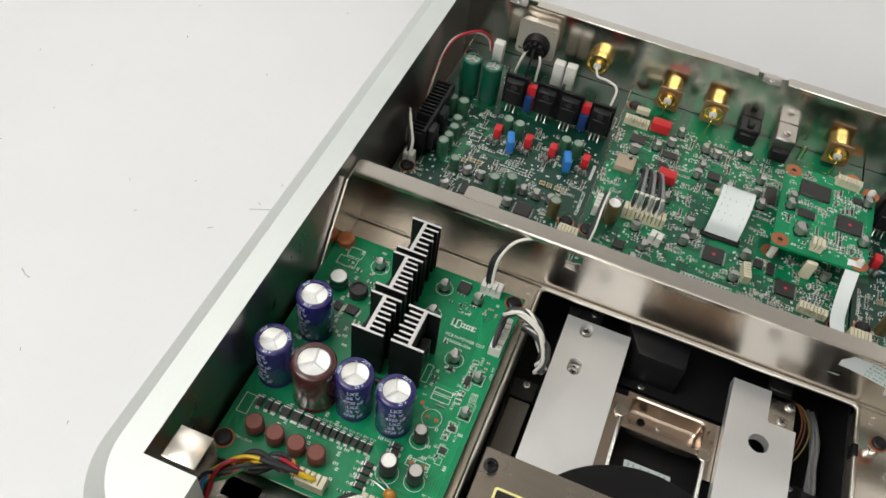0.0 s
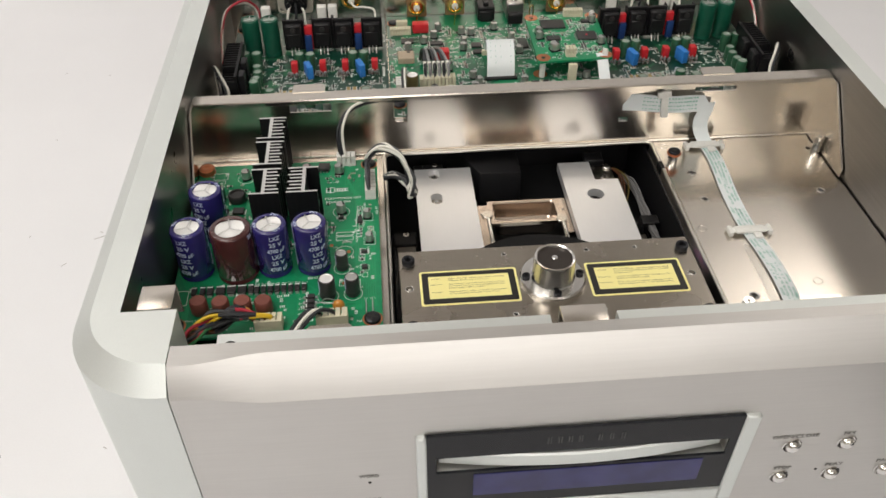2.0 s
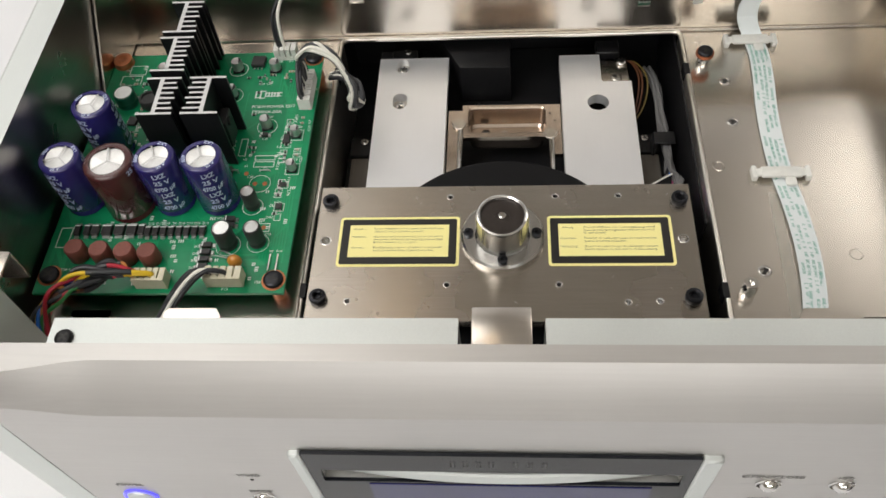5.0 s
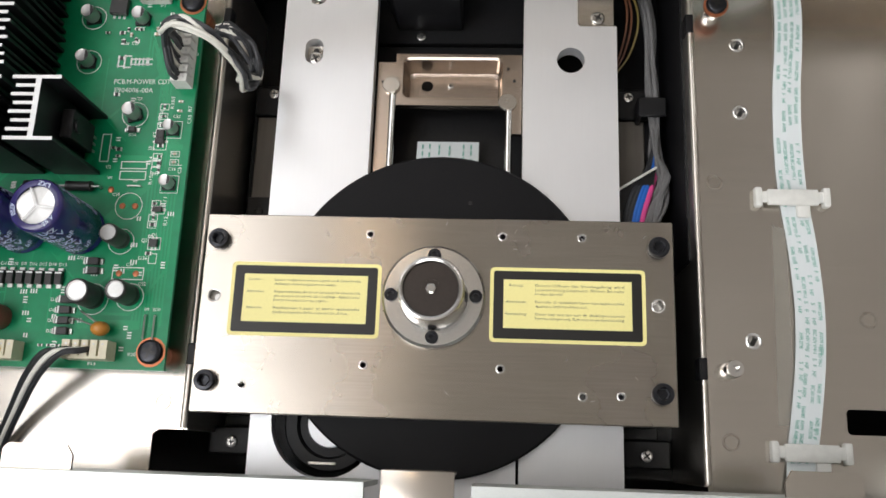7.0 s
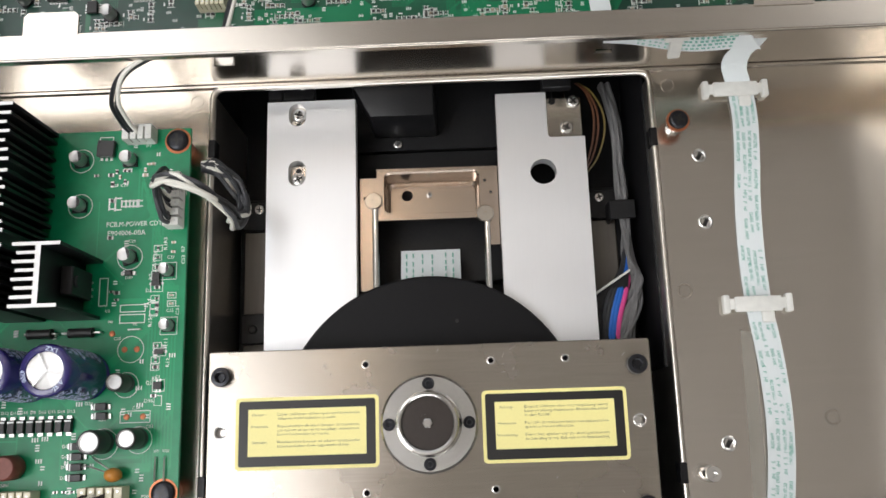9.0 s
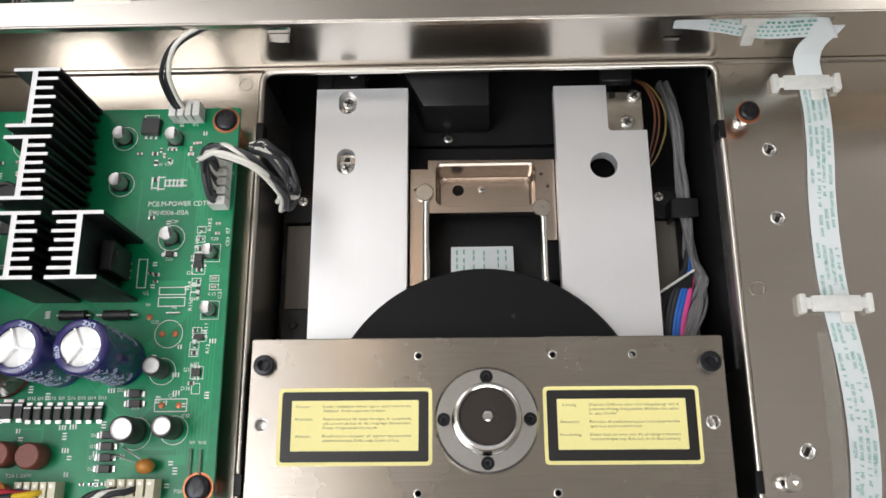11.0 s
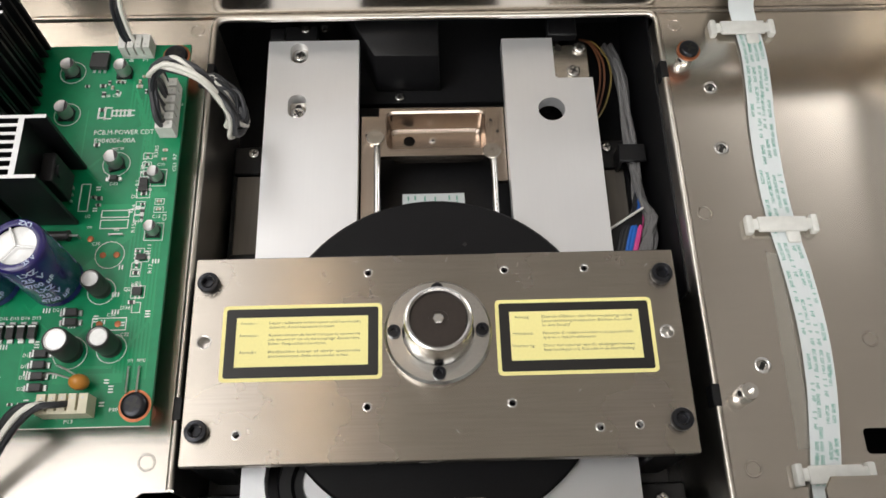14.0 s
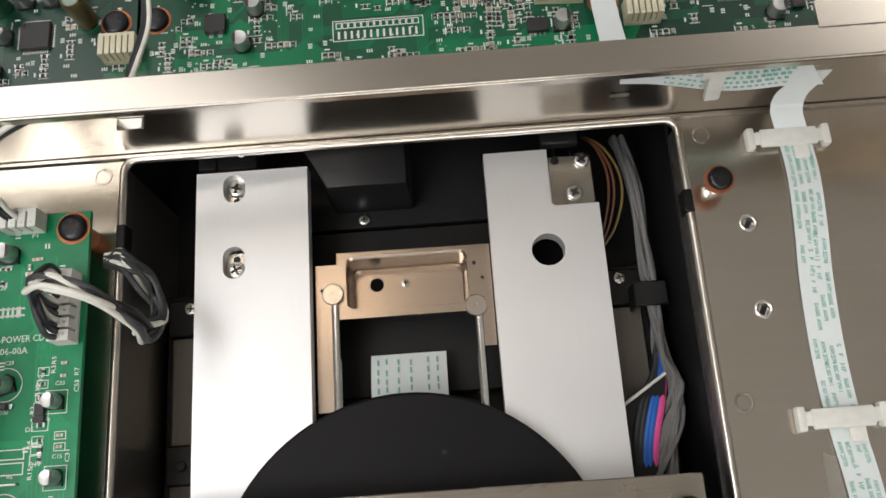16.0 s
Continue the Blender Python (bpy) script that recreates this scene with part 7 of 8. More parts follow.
fill(sub, 0.0290, 0.0745, 0.1930, 0.2640, 170, 111, [(0.034, 0.054, 0.238, 0.257), (0.035, 0.047, 0.218, 0.229), (0.056, 0.074, 0.218, 0.235), (0.034, 0.044, 0.201, 0.212), (0.053, 0.070, 0.258, 0.267), (0.026, 0.035, 0.188, 0.200), (0.027, 0.035, 0.257, 0.267), (0.068, 0.078, 0.19, 0.201)], SZ)
bm = bmesh.new()
box(bm, 0.0460, 0.0520, 0.1850, 0.1880, BZ, SZ - 0.0016, 0.0004)
part("board_connector", bm, M["cream"], sub, "cream board-to-board connector")

# ---- rear connectors ----
back = Matrix.Rotation(radians(90), 4, "X")      # a lathe's axis turned to point at the front


def jack(x, z, gold, wire, framed):
    own = thing("phono_socket", (x, 0.3085, z), "gold-plated phono socket on the rear panel" if not framed else "gold-plated phono socket in a brown frame", "socket", "rear sockets")
    cut, w = (0.0055, 1.12) if framed else (0.0095, 1.3)
    yr = 0.3084 + cut
    bm = bmesh.new()
    lathe(bm, 0, 0, [(0.0062 * w, cut), (0.0062 * w, 0.012), (0.0056 * w, 0.0125), (0.0056 * w, 0.018), (0.0045 * w, 0.0185), (0.0040 * w, 0.0175), (0.0026, 0.0175), (0.0026, 0.0190), (0, 0.0190)], 28)
    bmesh.ops.transform(bm, matrix=Matrix.Translation((x, yr, z)) @ back, verts=bm.verts[:])
    part("barrel", bm, M["gold"], own, "gold barrel")
    bm = bmesh.new()
    lathe(bm, 0, 0, [(0.0024, 0.0186), (0.0024, 0.0204), (0.0015, 0.0208), (0, 0.0208)], 16)
    bmesh.ops.transform(bm, matrix=Matrix.Translation((x, yr, z)) @ back, verts=bm.verts[:])
    part("insulator", bm, M["nylon"], own, "white insulator")
    if framed:
        bm = bmesh.new()
        face = Matrix.Translation((x, yr - 0.0160, z)) @ back
        plate(bm, rounded(-0.0074, 0.0074, -0.0078, 0.0078, 0.001, 2), [circle(0, 0, 0.0058 * w, 24)], 0.0, 0.0016, face)
        part("frame", bm, M["sockframe"], own, "brown frame")
        bm = bmesh.new()
        tube(bm, [(x, 0.2930, z), (x, 0.2890, z - 0.002), (x - 0.001, 0.2880, BZ)], 0.0005, 6, 4)
        part("pin", bm, M["gold"], own, "gold pin")
    if wire:
        bm = bmesh.new()
        d = 1 if x < 0 else -1
        tube(bm, [(x, 0.2965, z), (x + d * 0.003, 0.2890, z - 0.001), (x + d * 0.010, 0.2870, z - 0.0005), (x + d * 0.017, 0.2820, z - 0.0015), (x + d * 0.0165, 0.2740, BZ + 0.006)], 0.0008, 8, 6)
        part("wire", bm, M["wwhite"], own, "short white wire")
        bm = bmesh.new()
        tube(bm, [(x + d * 0.0165, 0.2740, BZ + 0.007), (x + d * 0.0162, 0.2725, BZ)], 0.0011, 8, 1)
        part("wire_end", bm, M["tan"], own, "amber wire end")


jack(-0.1010, 0.1030, True, True, False)
jack(-0.0520, 0.0970, True, False, True)
jack(-0.0230, 0.0975, False, False, True)
jack(0.0550, 0.0970, False, False, True)
jack(0.1030 + 0.061, 0.1035, True, True, False)


def xlr(x, z):
    own = thing("balanced_socket", (x, 0.3085, z), "nickel balanced audio socket with a black wired rear", "socket", "rear sockets")
    bm = bmesh.new()
    face = Matrix.Translation((x, 0.3015, z)) @ back
    plate(bm, rounded(-0.0130, 0.0130, -0.0160, 0.0095, 0.003), [circle(0.0100, 0.0062, 0.0017, 12), circle(-0.0100, -0.0128, 0.0017, 12)], 0.0, 0.0020, face)
    box(bm, x - 0.0122, x + 0.0122, 0.3015, 0.3084, z - 0.0152, z + 0.0087, 0.003, 3)
    part("flange", bm, M["socket"], own, "bright nickel flange")
    bm = bmesh.new()
    lathe(bm, 0, 0, [(0.0085, 0.0), (0.0085, 0.006), (0.0075, 0.0075), (0, 0.0075)], 24)
    bmesh.ops.transform(bm, matrix=Matrix.Translation((x + 0.001, 0.2995, z - 0.006)) @ back, verts=bm.verts[:])
    part("rear_shell", bm, M["black"], own, "black rear shell")
    for k in (-1, 0, 1):
        bm = bmesh.new()
        tube(bm, [(x + 0.001 + 0.004 * k, 0.2900, z - 0.006 + 0.002 * (1 - abs(k))), (x + 0.001 + 0.006 * k, 0.2870, z - 0.011), (x + 0.007 * k, 0.2860, BZ + 0.004), (x + 0.007 * k, 0.2860, BZ)], 0.0009, 8, 5)
        part("wire", bm, M["wwhite" if k else "wblack"], own, "short stiff wire")
    bm = bmesh.new()
    for k in range(5):
        a = radians(40 * k - 80)
        cyl(bm, 0, 0, 0, 0.005, 0.0016, 10, m=Matrix.Translation((x + 0.001 + 0.005 * math.sin(a), 0.2925, z - 0.006 + 0.005 * math.cos(a))) @ back)
    part("solder_cup", bm, M["black"], own, "black solder cups")


xlr(-0.1430, 0.1105)
xlr(0.1170, 0.1105)

opt = thing("optical_socket", (0.0010, 0.297, BZ), "black plastic optical socket on the digital board", "socket", "rear sockets")
bm = bmesh.new()
box(bm, -0.0055, 0.0075, 0.2930, 0.3083, BZ, BZ + 0.0110, 0.0008)
box(bm, -0.0040, 0.0060, 0.2908, 0.2935, BZ, BZ + 0.0085, 0.0008)
box(bm, -0.0010, 0.0030, 0.2950, 0.3020, BZ + 0.0105, BZ + 0.0140, 0.0006)
part("housing", bm, M["black"], opt, "black moulded housing")
usb = thing("data_socket", (0.0225, 0.297, BZ), "grey metal data socket with a black rear", "socket", "rear sockets")
bm = bmesh.new()
box(bm, 0.0160, 0.0290, 0.2890, 0.3083, BZ + 0.0020, BZ + 0.0150, 0.0008)
part("shell", bm, M["inner"], usb, "grey metal shell")
bm = bmesh.new()
box(bm, 0.0170, 0.0280, 0.2845, 0.2892, BZ, BZ + 0.0080, 0.0006)
part("rear_block", bm, M["black"], usb, "black rear block")
screw(usb, 0.0225, 0.2960, BZ + 0.0150, 0.0022)
bm = bmesh.new()
tube(bm, [(0.0345, 0.2945, BZ), (0.0348, 0.2945, BZ + 0.0085), (0.0362, 0.2960, BZ + 0.0100), (0.0378, 0.2975, BZ + 0.0080), (0.0380, 0.2980, BZ)], 0.0006, 8, 5)
part("earth_tab", bm, M["brass"], usb, "bent brass earth lug")

# ---- loose wires and ribbons ----
def wires(name, label, paths, r=0.0010, dx=0.0):
    paths = [(m, [(p[0] + dx, p[1], p[2]) for p in pts]) for m, pts in paths]
    lo = min(p[2] for _, pts in paths for p in pts)
    own = thing(name, (paths[0][1][0][0], paths[0][1][0][1], lo), label, "wires")
    for m, pts in paths:
        bm = bmesh.new()
        tube(bm, pts, r, 9, 7)
        part("wire", bm, M[m], own, m[1:].rstrip("2") + " wire")
    return own


# black and white pair from the power board over the wall, through the slot
def pair_path(dx, dz):
    return [(-0.1090 + dx, 0.0905, PCBZ + 0.005), (-0.1100 + dx, 0.0925, PCBZ + 0.0120), (-0.1095 + dx, 0.0965, 0.1080 + dz), (-0.1030 + dx * 0.6, 0.1030, 0.1165 + dz), (-0.0890 + dx * 0.2, 0.1100 + dx * 0.3, 0.1175 + dz * 0.7), (-0.0770, 0.1135 + dx * 0.3, 0.1150 + dz * 0.7), (-0.0710 + dx * 0.4, 0.1185, 0.1120 + dz * 0.5),
            (-0.0705 + dx * 0.5, 0.1330, 0.1060), (-0.0700 + dx * 0.5, 0.1500, 0.1010), (-0.0700 + dx * 0.4, 0.1650, 0.1040), (-0.0695 + dx * 0.4, 0.1760, 0.1050), (-0.0690 + dx * 0.4, 0.1830, 0.0990), (-0.0690 + dx * 0.4, 0.1830, BZ + 0.006)]


wires("power_link_wires", "black and white wires arching over the cross wall",
      [("wblack", pair_path(-0.0016, 0.0002)), ("wblack", pair_path(-0.0001, -0.0008)), ("wwhite", pair_path(0.0014, 0.0016))], 0.00080, 0.0028)


# thick loop of wires hanging from the upright connector into the well
def loop_path(k, rg):
    j = lambda s: rg.uniform(-s, s)
    y0 = 0.0730 - 0.0016 * k
    return [(-0.0935, y0, PCBZ + 0.005), (-0.0942 + j(0.001), y0 + 0.001, PCBZ + 0.012), (-0.0930 + j(0.001), 0.0655 + j(0.0015), PCBZ + 0.0225 + j(0.001)), (-0.0850 + j(0.001), 0.0645 + j(0.002), PCBZ + 0.0285 + j(0.0015)),
            (-0.0760 + j(0.0015), 0.0610 + j(0.002), PCBZ + 0.0240 + j(0.002)), (-0.0700 + j(0.002), 0.0572 + j(0.0025), PCBZ + 0.0130 + j(0.003)), (-0.0705 + j(0.002), 0.0562 + j(0.003), PCBZ + 0.0030 + j(0.002)), (-0.0685 + j(0.002), 0.0615 + j(0.002), PCBZ - 0.0020 + j(0.0015)),
            (-0.0715 + j(0.002), 0.0705 + j(0.003), PCBZ + j(0.002)), (-0.0790, 0.0775 + j(0.003), PCBZ - 0.0005), (-0.0850, 0.0790 + j(0.002), PCBZ - 0.0028)]


rg = random.Random(5)
wires("motor_wire_loop", "loop of black and white wires above the well",
      [(m, loop_path(k, rg)) for k, m in enumerate(("wblack", "wwhite", "wgrey2", "wblack", "wgrey2", "wwhite", "wblack", "wgrey2", "wwhite", "wblack", "wblack", "wgrey2"))], 0.00082, 0.0020)

# wires at the front of the power board
rg = random.Random(9)
wires("front_wire_pair", "black and white wires at the front of the power board",
      [(m, [(-0.1120 - 0.0032 * k, -0.0385, PCBZ + 0.005), (-0.1130 - 0.0032 * k, -0.0395, PCBZ + 0.0085), (-0.1190 - 0.0028 * k, -0.0410, PCBZ + 0.0100), (-0.1270 - 0.0022 * k, -0.0480, PCBZ + 0.0060), (-0.1360 - 0.0016 * k, -0.0590, PCBZ - 0.0020), (-0.1420 - 0.0014 * k, -0.0690, PCBZ - 0.0070), (-0.1440 - 0.0014 * k, -0.0765, PCBZ - 0.009)])
       for k, m in enumerate(("wblack", "wwhite", "wblack"))], 0.0010, 0.0020)
cols = ["wyellow", "wyellow", "wblack", "wbrown", "wred", "wblue", "wblack", "wgreen", "worange", "wred", "wbrown", "wgreen"]
paths = []
for k, m in enumerate(cols):
    j = lambda s: rg.uniform(-s, s)
    x = -0.1390 - 0.0009 * k
    paths.append((m, [(x, -0.0395, PCBZ + 0.005), (x - 0.002, -0.0400 + j(0.001), PCBZ + 0.0085), (-0.1540 + j(0.002), -0.0400 + j(0.003), PCBZ + 0.0100 + j(0.003)), (-0.1650 + j(0.003), -0.0445 + j(0.004), PCBZ + 0.0105 + j(0.004)),
                      (-0.1740 + j(0.003), -0.0500 + j(0.004), PCBZ + 0.0080 + j(0.004)), (-0.1815 + j(0.003), -0.0580 + j(0.003), PCBZ + 0.0010 + j(0.003)), (-0.1790 + j(0.003), -0.0690 + j(0.002), PCBZ - 0.0080)]))
bundle = wires("coloured_wire_bundle", "tangled bundle of coloured wires in black sleeves at the front corner", paths, 0.0009)
for k, (m, pts_) in enumerate(paths):
    bm = bmesh.new()
    tube(bm, curve_points(pts_, 7)[10 + k % 5:19 + 2 * (k % 4)], 0.0012, 9, 1)
    part("sleeve", bm, M["wblack"], bundle, "black wire sleeve")
for sx in (-1, 1):
    bm = bmesh.new()
    z = 0.1165
    plate(bm, [(sx * 0.1190, -0.0788), (sx * 0.1190, -0.0700), (sx * 0.1175, -0.0685), (sx * 0.1005, -0.0685), (sx * 0.0985, -0.0715), (sx * 0.0985, -0.0788)], [], z - 0.0012, z)
    x0, x1 = sorted((sx * 0.1190, sx * 0.0985))
    box(bm, x0, x1, -0.0789, -0.0777, z - 0.010, z - 0.0012)
    part("lid_tab", bm, M["nickel"], case, "folded nickel lid tab behind the front lip")

# wires on the inner sides at the back
for s in (-1, 1):
    wires("relay_wires", "red and white wires arching to the side wall",
          [(m, [(s * 0.1690, 0.2870, BZ + 0.012), (s * (0.1700 + d), 0.2860, BZ + 0.021), (s * (0.1770 + d), 0.2770, BZ + 0.0300 - d), (s * (0.1870 + d * 0.5), 0.2600, BZ + 0.0300), (s * 0.1905, 0.2420, BZ + 0.0220), (s * 0.1910, 0.2280, BZ + 0.0080), (s * 0.1910, 0.2230, BZ - 0.004)]) for m, d in (("wred", 0.0), ("wwhite", 0.0016))], 0.0009)
    wires("sensor_wires", "black and white wires looping beside the side wall",
          [(m, [(s * (0.1810 + d), 0.1680, BZ + 0.006), (s * (0.1815 + d), 0.1720, BZ + 0.0120), (s * (0.1855 + d), 0.1790, BZ + 0.0180), (s * (0.1900 + d * 0.3), 0.1880, BZ + 0.0210), (s * 0.1912, 0.1920, BZ + 0.0150), (s * 0.1912, 0.1900, BZ - 0.0060)]) for m, d in (("wwhite", 0.0), ("wblack", 0.0018))], 0.0009)
# grey cable on the digital board
rg = random.Random(15)
wires("ribbon_wires", "row of grey wires arching from the cream connector", [("wgrey" if k % 2 else "wblack", [(-0.0515 + 0.0031 * k, 0.1865, BZ + 0.007), (-0.0517 + 0.0031 * k, 0.1890, BZ + 0.0150), (-0.0520 + 0.0026 * k + rg.uniform(-0.0005, 0.0005), 0.2020, BZ + 0.0185), (-0.0525 + 0.0022 * k, 0.2160, BZ + 0.0140), (-0.0530 + 0.0019 * k, 0.2260, BZ + 0.0040), (-0.0530 + 0.0019 * k, 0.2300, BZ)]) for k in range(6)], 0.0011)
bm = bmesh.new()
for k in range(6):
    tube(bm, [(-0.0515 + 0.0031 * k, 0.1865, BZ + 0.006), (-0.0516 + 0.0031 * k, 0.1878, BZ + 0.0115), (-0.0518 + 0.0030 * k, 0.1912, BZ + 0.0170)], 0.00125, 8, 3)
single("wire_ferrules", bm, M["wwhite"], "white ends of the grey wires", "wire ends", kind="stuff")


def ribbon(name, label, line, width_dirs, width, thick=0.0003, text=False):
    """A flat cable along the line; width_dirs gives the way across at each point."""
    pts = curve_points(line, 8)
    dirs = [d.normalized() for d in curve_points(width_dirs, 8)]
    own = thing(name, tuple(pts[0]), label, "ribbon cable")
    bm = bmesh.new()
    rows = []
    for i, (p, d) in enumerate(zip(pts, dirs)):
        ahead = (pts[min(i + 1, len(pts) - 1)] - pts[max(i - 1, 0)]).normalized()
        up = d.cross(ahead).normalized()
        if up.z < 0 and abs(up.z) > 0.2:
            up = -up
        rows.append([bm.verts.new(p + d * width * f + up * h) for f, h in ((-0.5, 0), (0.5, 0), (0.5, thick), (-0.5, thick))])
    for a, b in zip(rows, rows[1:]):
        for k in range(4):
            bm.faces.new((a[k], a[(k + 1) % 4], b[(k + 1) % 4], b[k]))
    bm.faces.new(rows[0])
    bm.faces.new(rows[-1])
    part("ribbon", bm, M["ffc"], own, "pale flat ribbon")
    return own, pts, dirs


X = Vector((1, 0, 0))
# long printed ribbon from the wall slot across the deck
flat_line = [(0.1192, 0.1116, 0.1045), (0.1188, 0.1116, 0.0985), (0.1174, 0.1112, 0.0920), (0.1182, 0.1100, 0.0850), (0.1205, 0.1075, DECK + 0.0040), (0.1222, 0.1035, DECK + 0.0012), (0.1230, 0.0920, DECK + 0.0008), (0.1220, 0.0760, DECK + 0.0010), (0.1205, 0.0600, DECK + 0.0008), (0.1198, 0.0400, DECK + 0.0006), (0.1203, 0.0220, DECK + 0.0006), (0.1222, 0.0030, DECK + 0.0008), (0.1230, -0.0170, DECK + 0.0010),
             (0.1220, -0.0350, DECK + 0.0010), (0.1195, -0.0530, DECK + 0.0008), (0.1175, -0.0650, DECK + 0.0008), (0.1160, -0.0785, DECK + 0.0030)]
rib, pts, dirs = ribbon("ribbon_cable", "long pale ribbon cable with green print lying along the deck", flat_line, [X] * len(flat_line), 0.0096)
bm = bmesh.new()
rg = random.Random(33)
words = ["AWM 20798", "80C 60V VW-1", "E66085  AWM", "S   F   HF"]
i = 44
while i < len(pts) - 8:
    p = pts[i]
    d = (pts[min(i + 1, len(pts) - 1)] - pts[i - 1]).normalized()
    a = math.atan2(d.y, d.x)
    for off in (-0.0033, -0.0012, 0.0010, 0.0031):
        if rg.random() < 0.92:
            m = Matrix.Translation(p + Vector((off, rg.uniform(-0.003, 0.003), 0.00042))) @ Matrix.Rotation(a, 4, "Z")
            letters(bm, rg.choice(words), 0.0017, m, width=rg.uniform(0.005, 0.008), depth=0.00002, bold=0.015)
    i += 4
part("ribbon_print", bm, M["ffcink"], rib, "green printed wire markings", soft=False, kind="stuff")
# the part along the wall ends in a slanting fold
rib2 = thing("ribbon_cable", (0.095, 0.1130, 0.0990), "pale ribbon cable along the cross wall with a slanting fold", "ribbon cable")
bm = bmesh.new()
rows = []
for k in range(25):
    u = k / 24
    y = 0.1152 - 0.0036 * math.sin(min(u * 1.3, 1) * math.pi / 2) - 0.0010 * u + 0.0006 * math.sin(9 * u)
    lo_, hi_ = (0.0672 + (0.1238 - 0.0672) * u, 0.0995 - 0.0010 * u), (0.0660 + (0.1163 - 0.0660) * u, 0.1110 - 0.0008 * u)
    rows.append([bm.verts.new(p) for p in ((lo_[0], y - 0.0004, lo_[1]), (hi_[0], y + 0.0002, hi_[1]), (hi_[0], y + 0.0005, hi_[1]), (lo_[0], y - 0.0001, lo_[1]))])
for p, q in zip(rows, rows[1:]):
    for k in range(4):
        bm.faces.new((p[k], p[(k + 1) % 4], q[(k + 1) % 4], q[k]))
bm.faces.new(rows[0])
bm.faces.new(rows[-1])
part("ribbon", bm, M["ffc"], rib2, "pale flat ribbon")
bm = bmesh.new()
for k in range(72):
    x, z = 0.0790 + 0.0019 * (k // 4) + rg.uniform(-0.0003, 0.0003), 0.1050 + 0.0026 * (k % 4 - 1.5)
    u = (x - 0.067) / 0.054
    y = 0.1152 - 0.0036 * math.sin(min(u * 1.3, 1) * math.pi / 2) - 0.0010 * u + 0.0006 * math.sin(9 * u)
    box(bm, x, x + rg.uniform(0.0006, 0.0014), y - 0.0006, y, z - 0.00025, z + 0.00025)
part("ribbon_print", bm, M["ffcink"], rib2, "green printed marks", soft=False, kind="stuff")
# clear tape over the ribbon
bm = bmesh.new()
plate(bm, [(0.1110, -0.0550), (0.1165, -0.0550), (0.1175, 0.0100), (0.1130, 0.0120)], [], DECK + 0.0001, DECK + 0.0003)
single("clear_tape", bm, M["tape"], "strip of clear tape beside the ribbon cable", "tape")

# digital board ribbons
wide = [(0.0030, 0.2330, BZ + 0.002), (0.0028, 0.2310, BZ + 0.0095), (0.0025, 0.2230, BZ + 0.0160), (0.0018, 0.2100, BZ + 0.0160), (0.0010, 0.1985, BZ + 0.0100), (0.0008, 0.1945, BZ + 0.0005)]
rb, p3, d3 = ribbon("ribbon_cable", "short wide white ribbon arching over the digital board", wide, [X] * len(wide), 0.0190)
bm = bmesh.new()
for i in range(8, len(p3) - 6, 3):
    for off in (-0.007, -0.0035, 0.0, 0.0035, 0.007):
        if rg.random() < 0.6:
            a_, b_ = p3[i], p3[i + 1]
            m_ = Vector((off, 0, 0.00038))
            d_ = (b_ - a_).normalized() * 0.0007
            tube(bm, [a_ + m_ - d_, a_ + m_ + d_], 0.00016, 4, 1)
part("ribbon_print", bm, M["ffcink"], rb, "green printed dashes", soft=False, kind="stuff")
bm = bmesh.new()
box(bm, -0.0085, 0.0115, 0.2315, 0.2345, BZ, BZ + 0.0040, 0.0004)
single("ribbon_socket", bm, M["cream"], "cream ribbon socket on the digital board", "socket")
bm = bmesh.new()
box(bm, -0.0105, 0.0120, 0.1912, 0.1965, BZ, BZ + 0.0016, 0.0004)
single("ribbon_slot", bm, M["well"], "dark ribbon slot in the digital board", "slot")
slim = [(0.0690, 0.2010, 0.0965), (0.0700, 0.1960, 0.1000), (0.0695, 0.1850, 0.0960), (0.0685, 0.1700, 0.0915), (0.0680, 0.1560, 0.0895), (0.0680, 0.1400, 0.0930), (0.0680, 0.1250, 0.0990), (0.0685, 0.1165, 0.1030)]
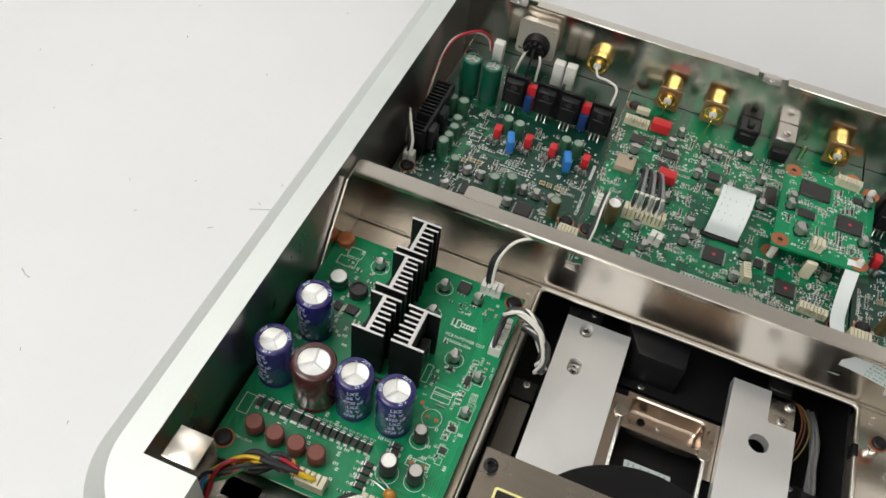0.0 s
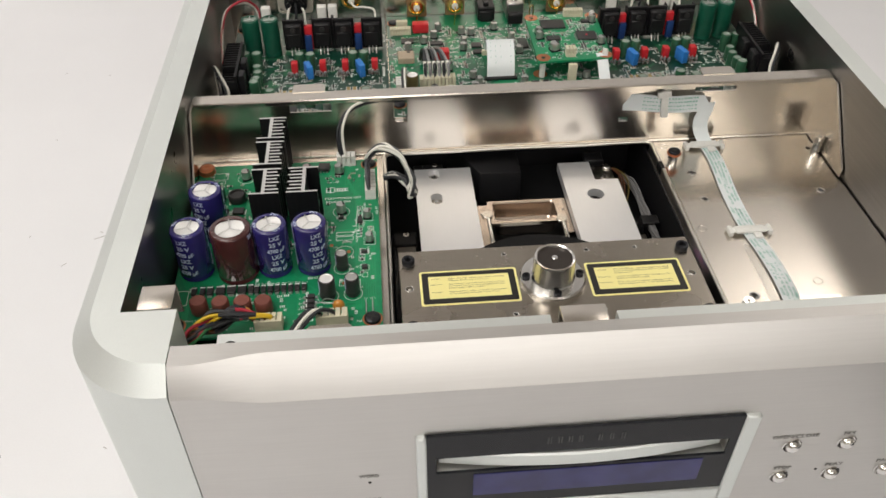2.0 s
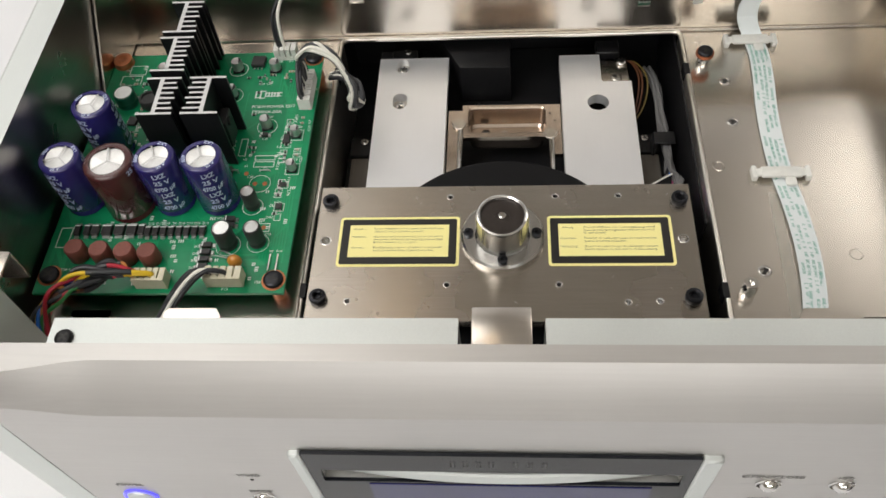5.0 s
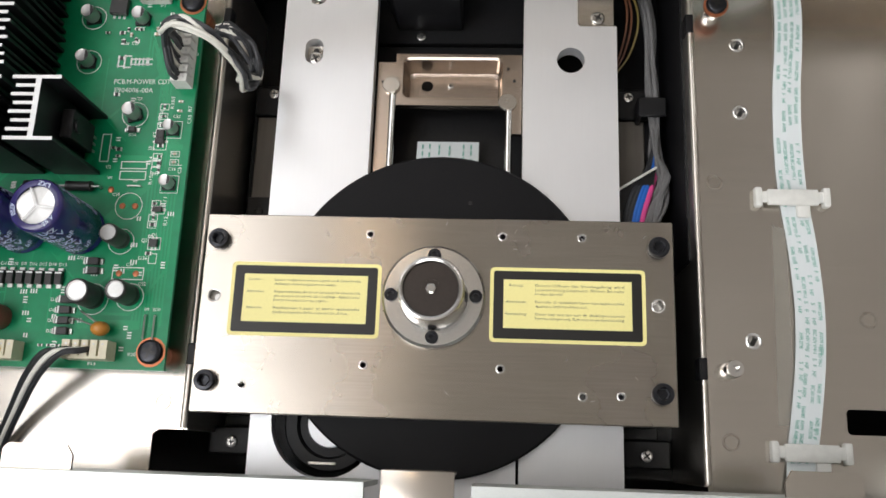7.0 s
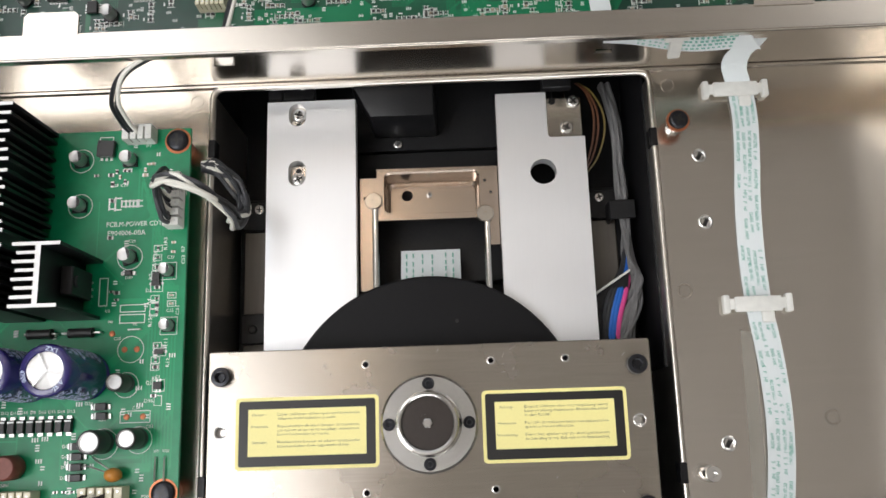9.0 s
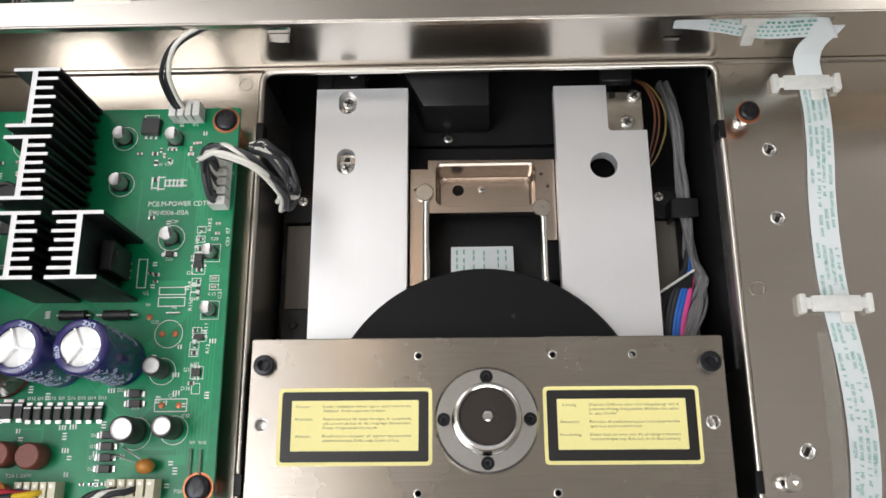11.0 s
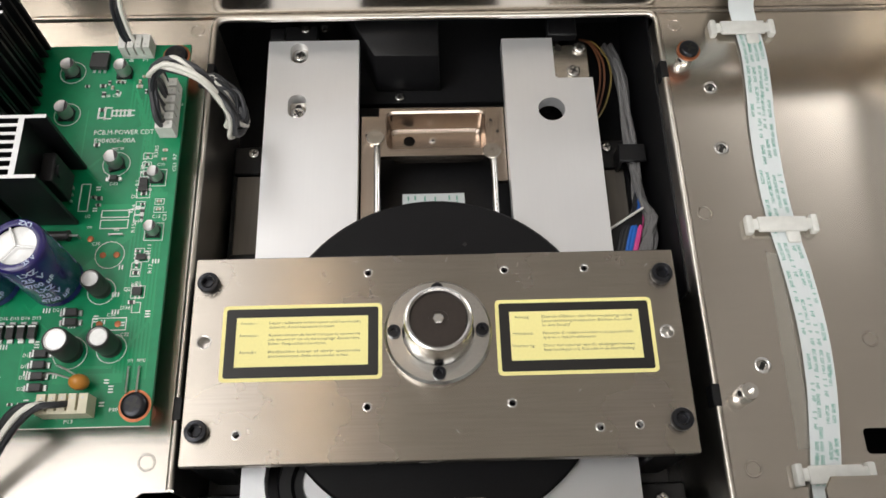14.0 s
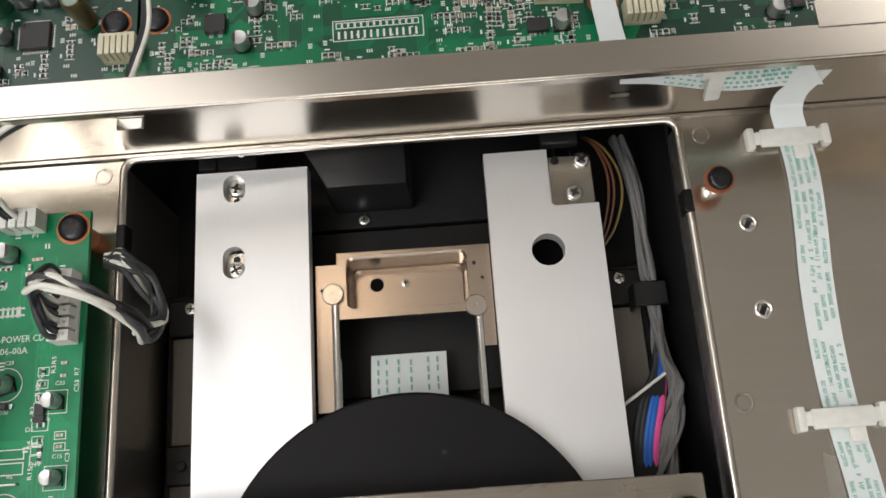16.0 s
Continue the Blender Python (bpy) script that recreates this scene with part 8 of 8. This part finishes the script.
ribbon("ribbon_cable", "slim white ribbon running from the raised board to the wall slot", slim, [X] * len(slim), 0.0075)


# ribbon clips and the tie
def ribbon_clip(x, y, z, turn=0):
    own = thing("cable_clip", (x, y, z), "white nylon ribbon clip stuck to the deck", "clip", "ribbon clips")
    bm = bmesh.new()
    box(bm, x - 0.0105, x + 0.0105, y - 0.0020, y + 0.0020, z + 0.0016, z + 0.0030, 0.0005, 2)
    box(bm, x - 0.0085, x + 0.0085, y - 0.0030, y + 0.0026, z + 0.0018, z + 0.0036, 0.0006, 2)
    part("strap", bm, M["nylon"], own, "white strap")
    bm = bmesh.new()
    box(bm, x - 0.0125, x - 0.0100, y - 0.0034, y + 0.0034, z, z + 0.0034, 0.0007, 2)
    part("end_tab", bm, M["nylon"], own)
    bm = bmesh.new()
    box(bm, x + 0.0100, x + 0.0125, y - 0.0034, y + 0.0034, z, z + 0.0034, 0.0007, 2)
    part("end_tab", bm, M["nylon"], own)
    bm = bmesh.new()
    box(bm, x + 0.0010, x + 0.0058, y - 0.0070, y - 0.0020, z + 0.0012, z + 0.0028, 0.0008, 2)
    part("latch_tongue", bm, M["nylon"], own, "white latch tongue")


ribbon_clip(0.1200, 0.1040, DECK)
ribbon_clip(0.1195, 0.0210, DECK)
ribbon_clip(0.1200, -0.0630, DECK)
tie = thing("cable_tie", (0.0900, 0.112, 0.097), "white nylon tie holding the ribbon on the wall", "clip", "ribbon clips")
bm = bmesh.new()
sub_ = bmesh.new()
box(sub_, -0.0022, 0.0022, -0.0012, 0.0012, -0.0105, 0.0085, 0.0006, 2)
box(sub_, -0.0045, 0.0040, -0.0016, 0.0012, 0.0040, 0.0080, 0.0006, 2)
bmesh.ops.transform(sub_, matrix=Matrix.Translation((0.0912, 0.1100, 0.1070)) @ Matrix.Rotation(radians(-8), 4, "Y"), verts=sub_.verts[:])
me = bpy.data.meshes.new("scratch")
sub_.to_mesh(me)
sub_.free()
bm.from_mesh(me)
bpy.data.meshes.remove(me)
part("strap", bm, M["nylon"], tie, "white strap")
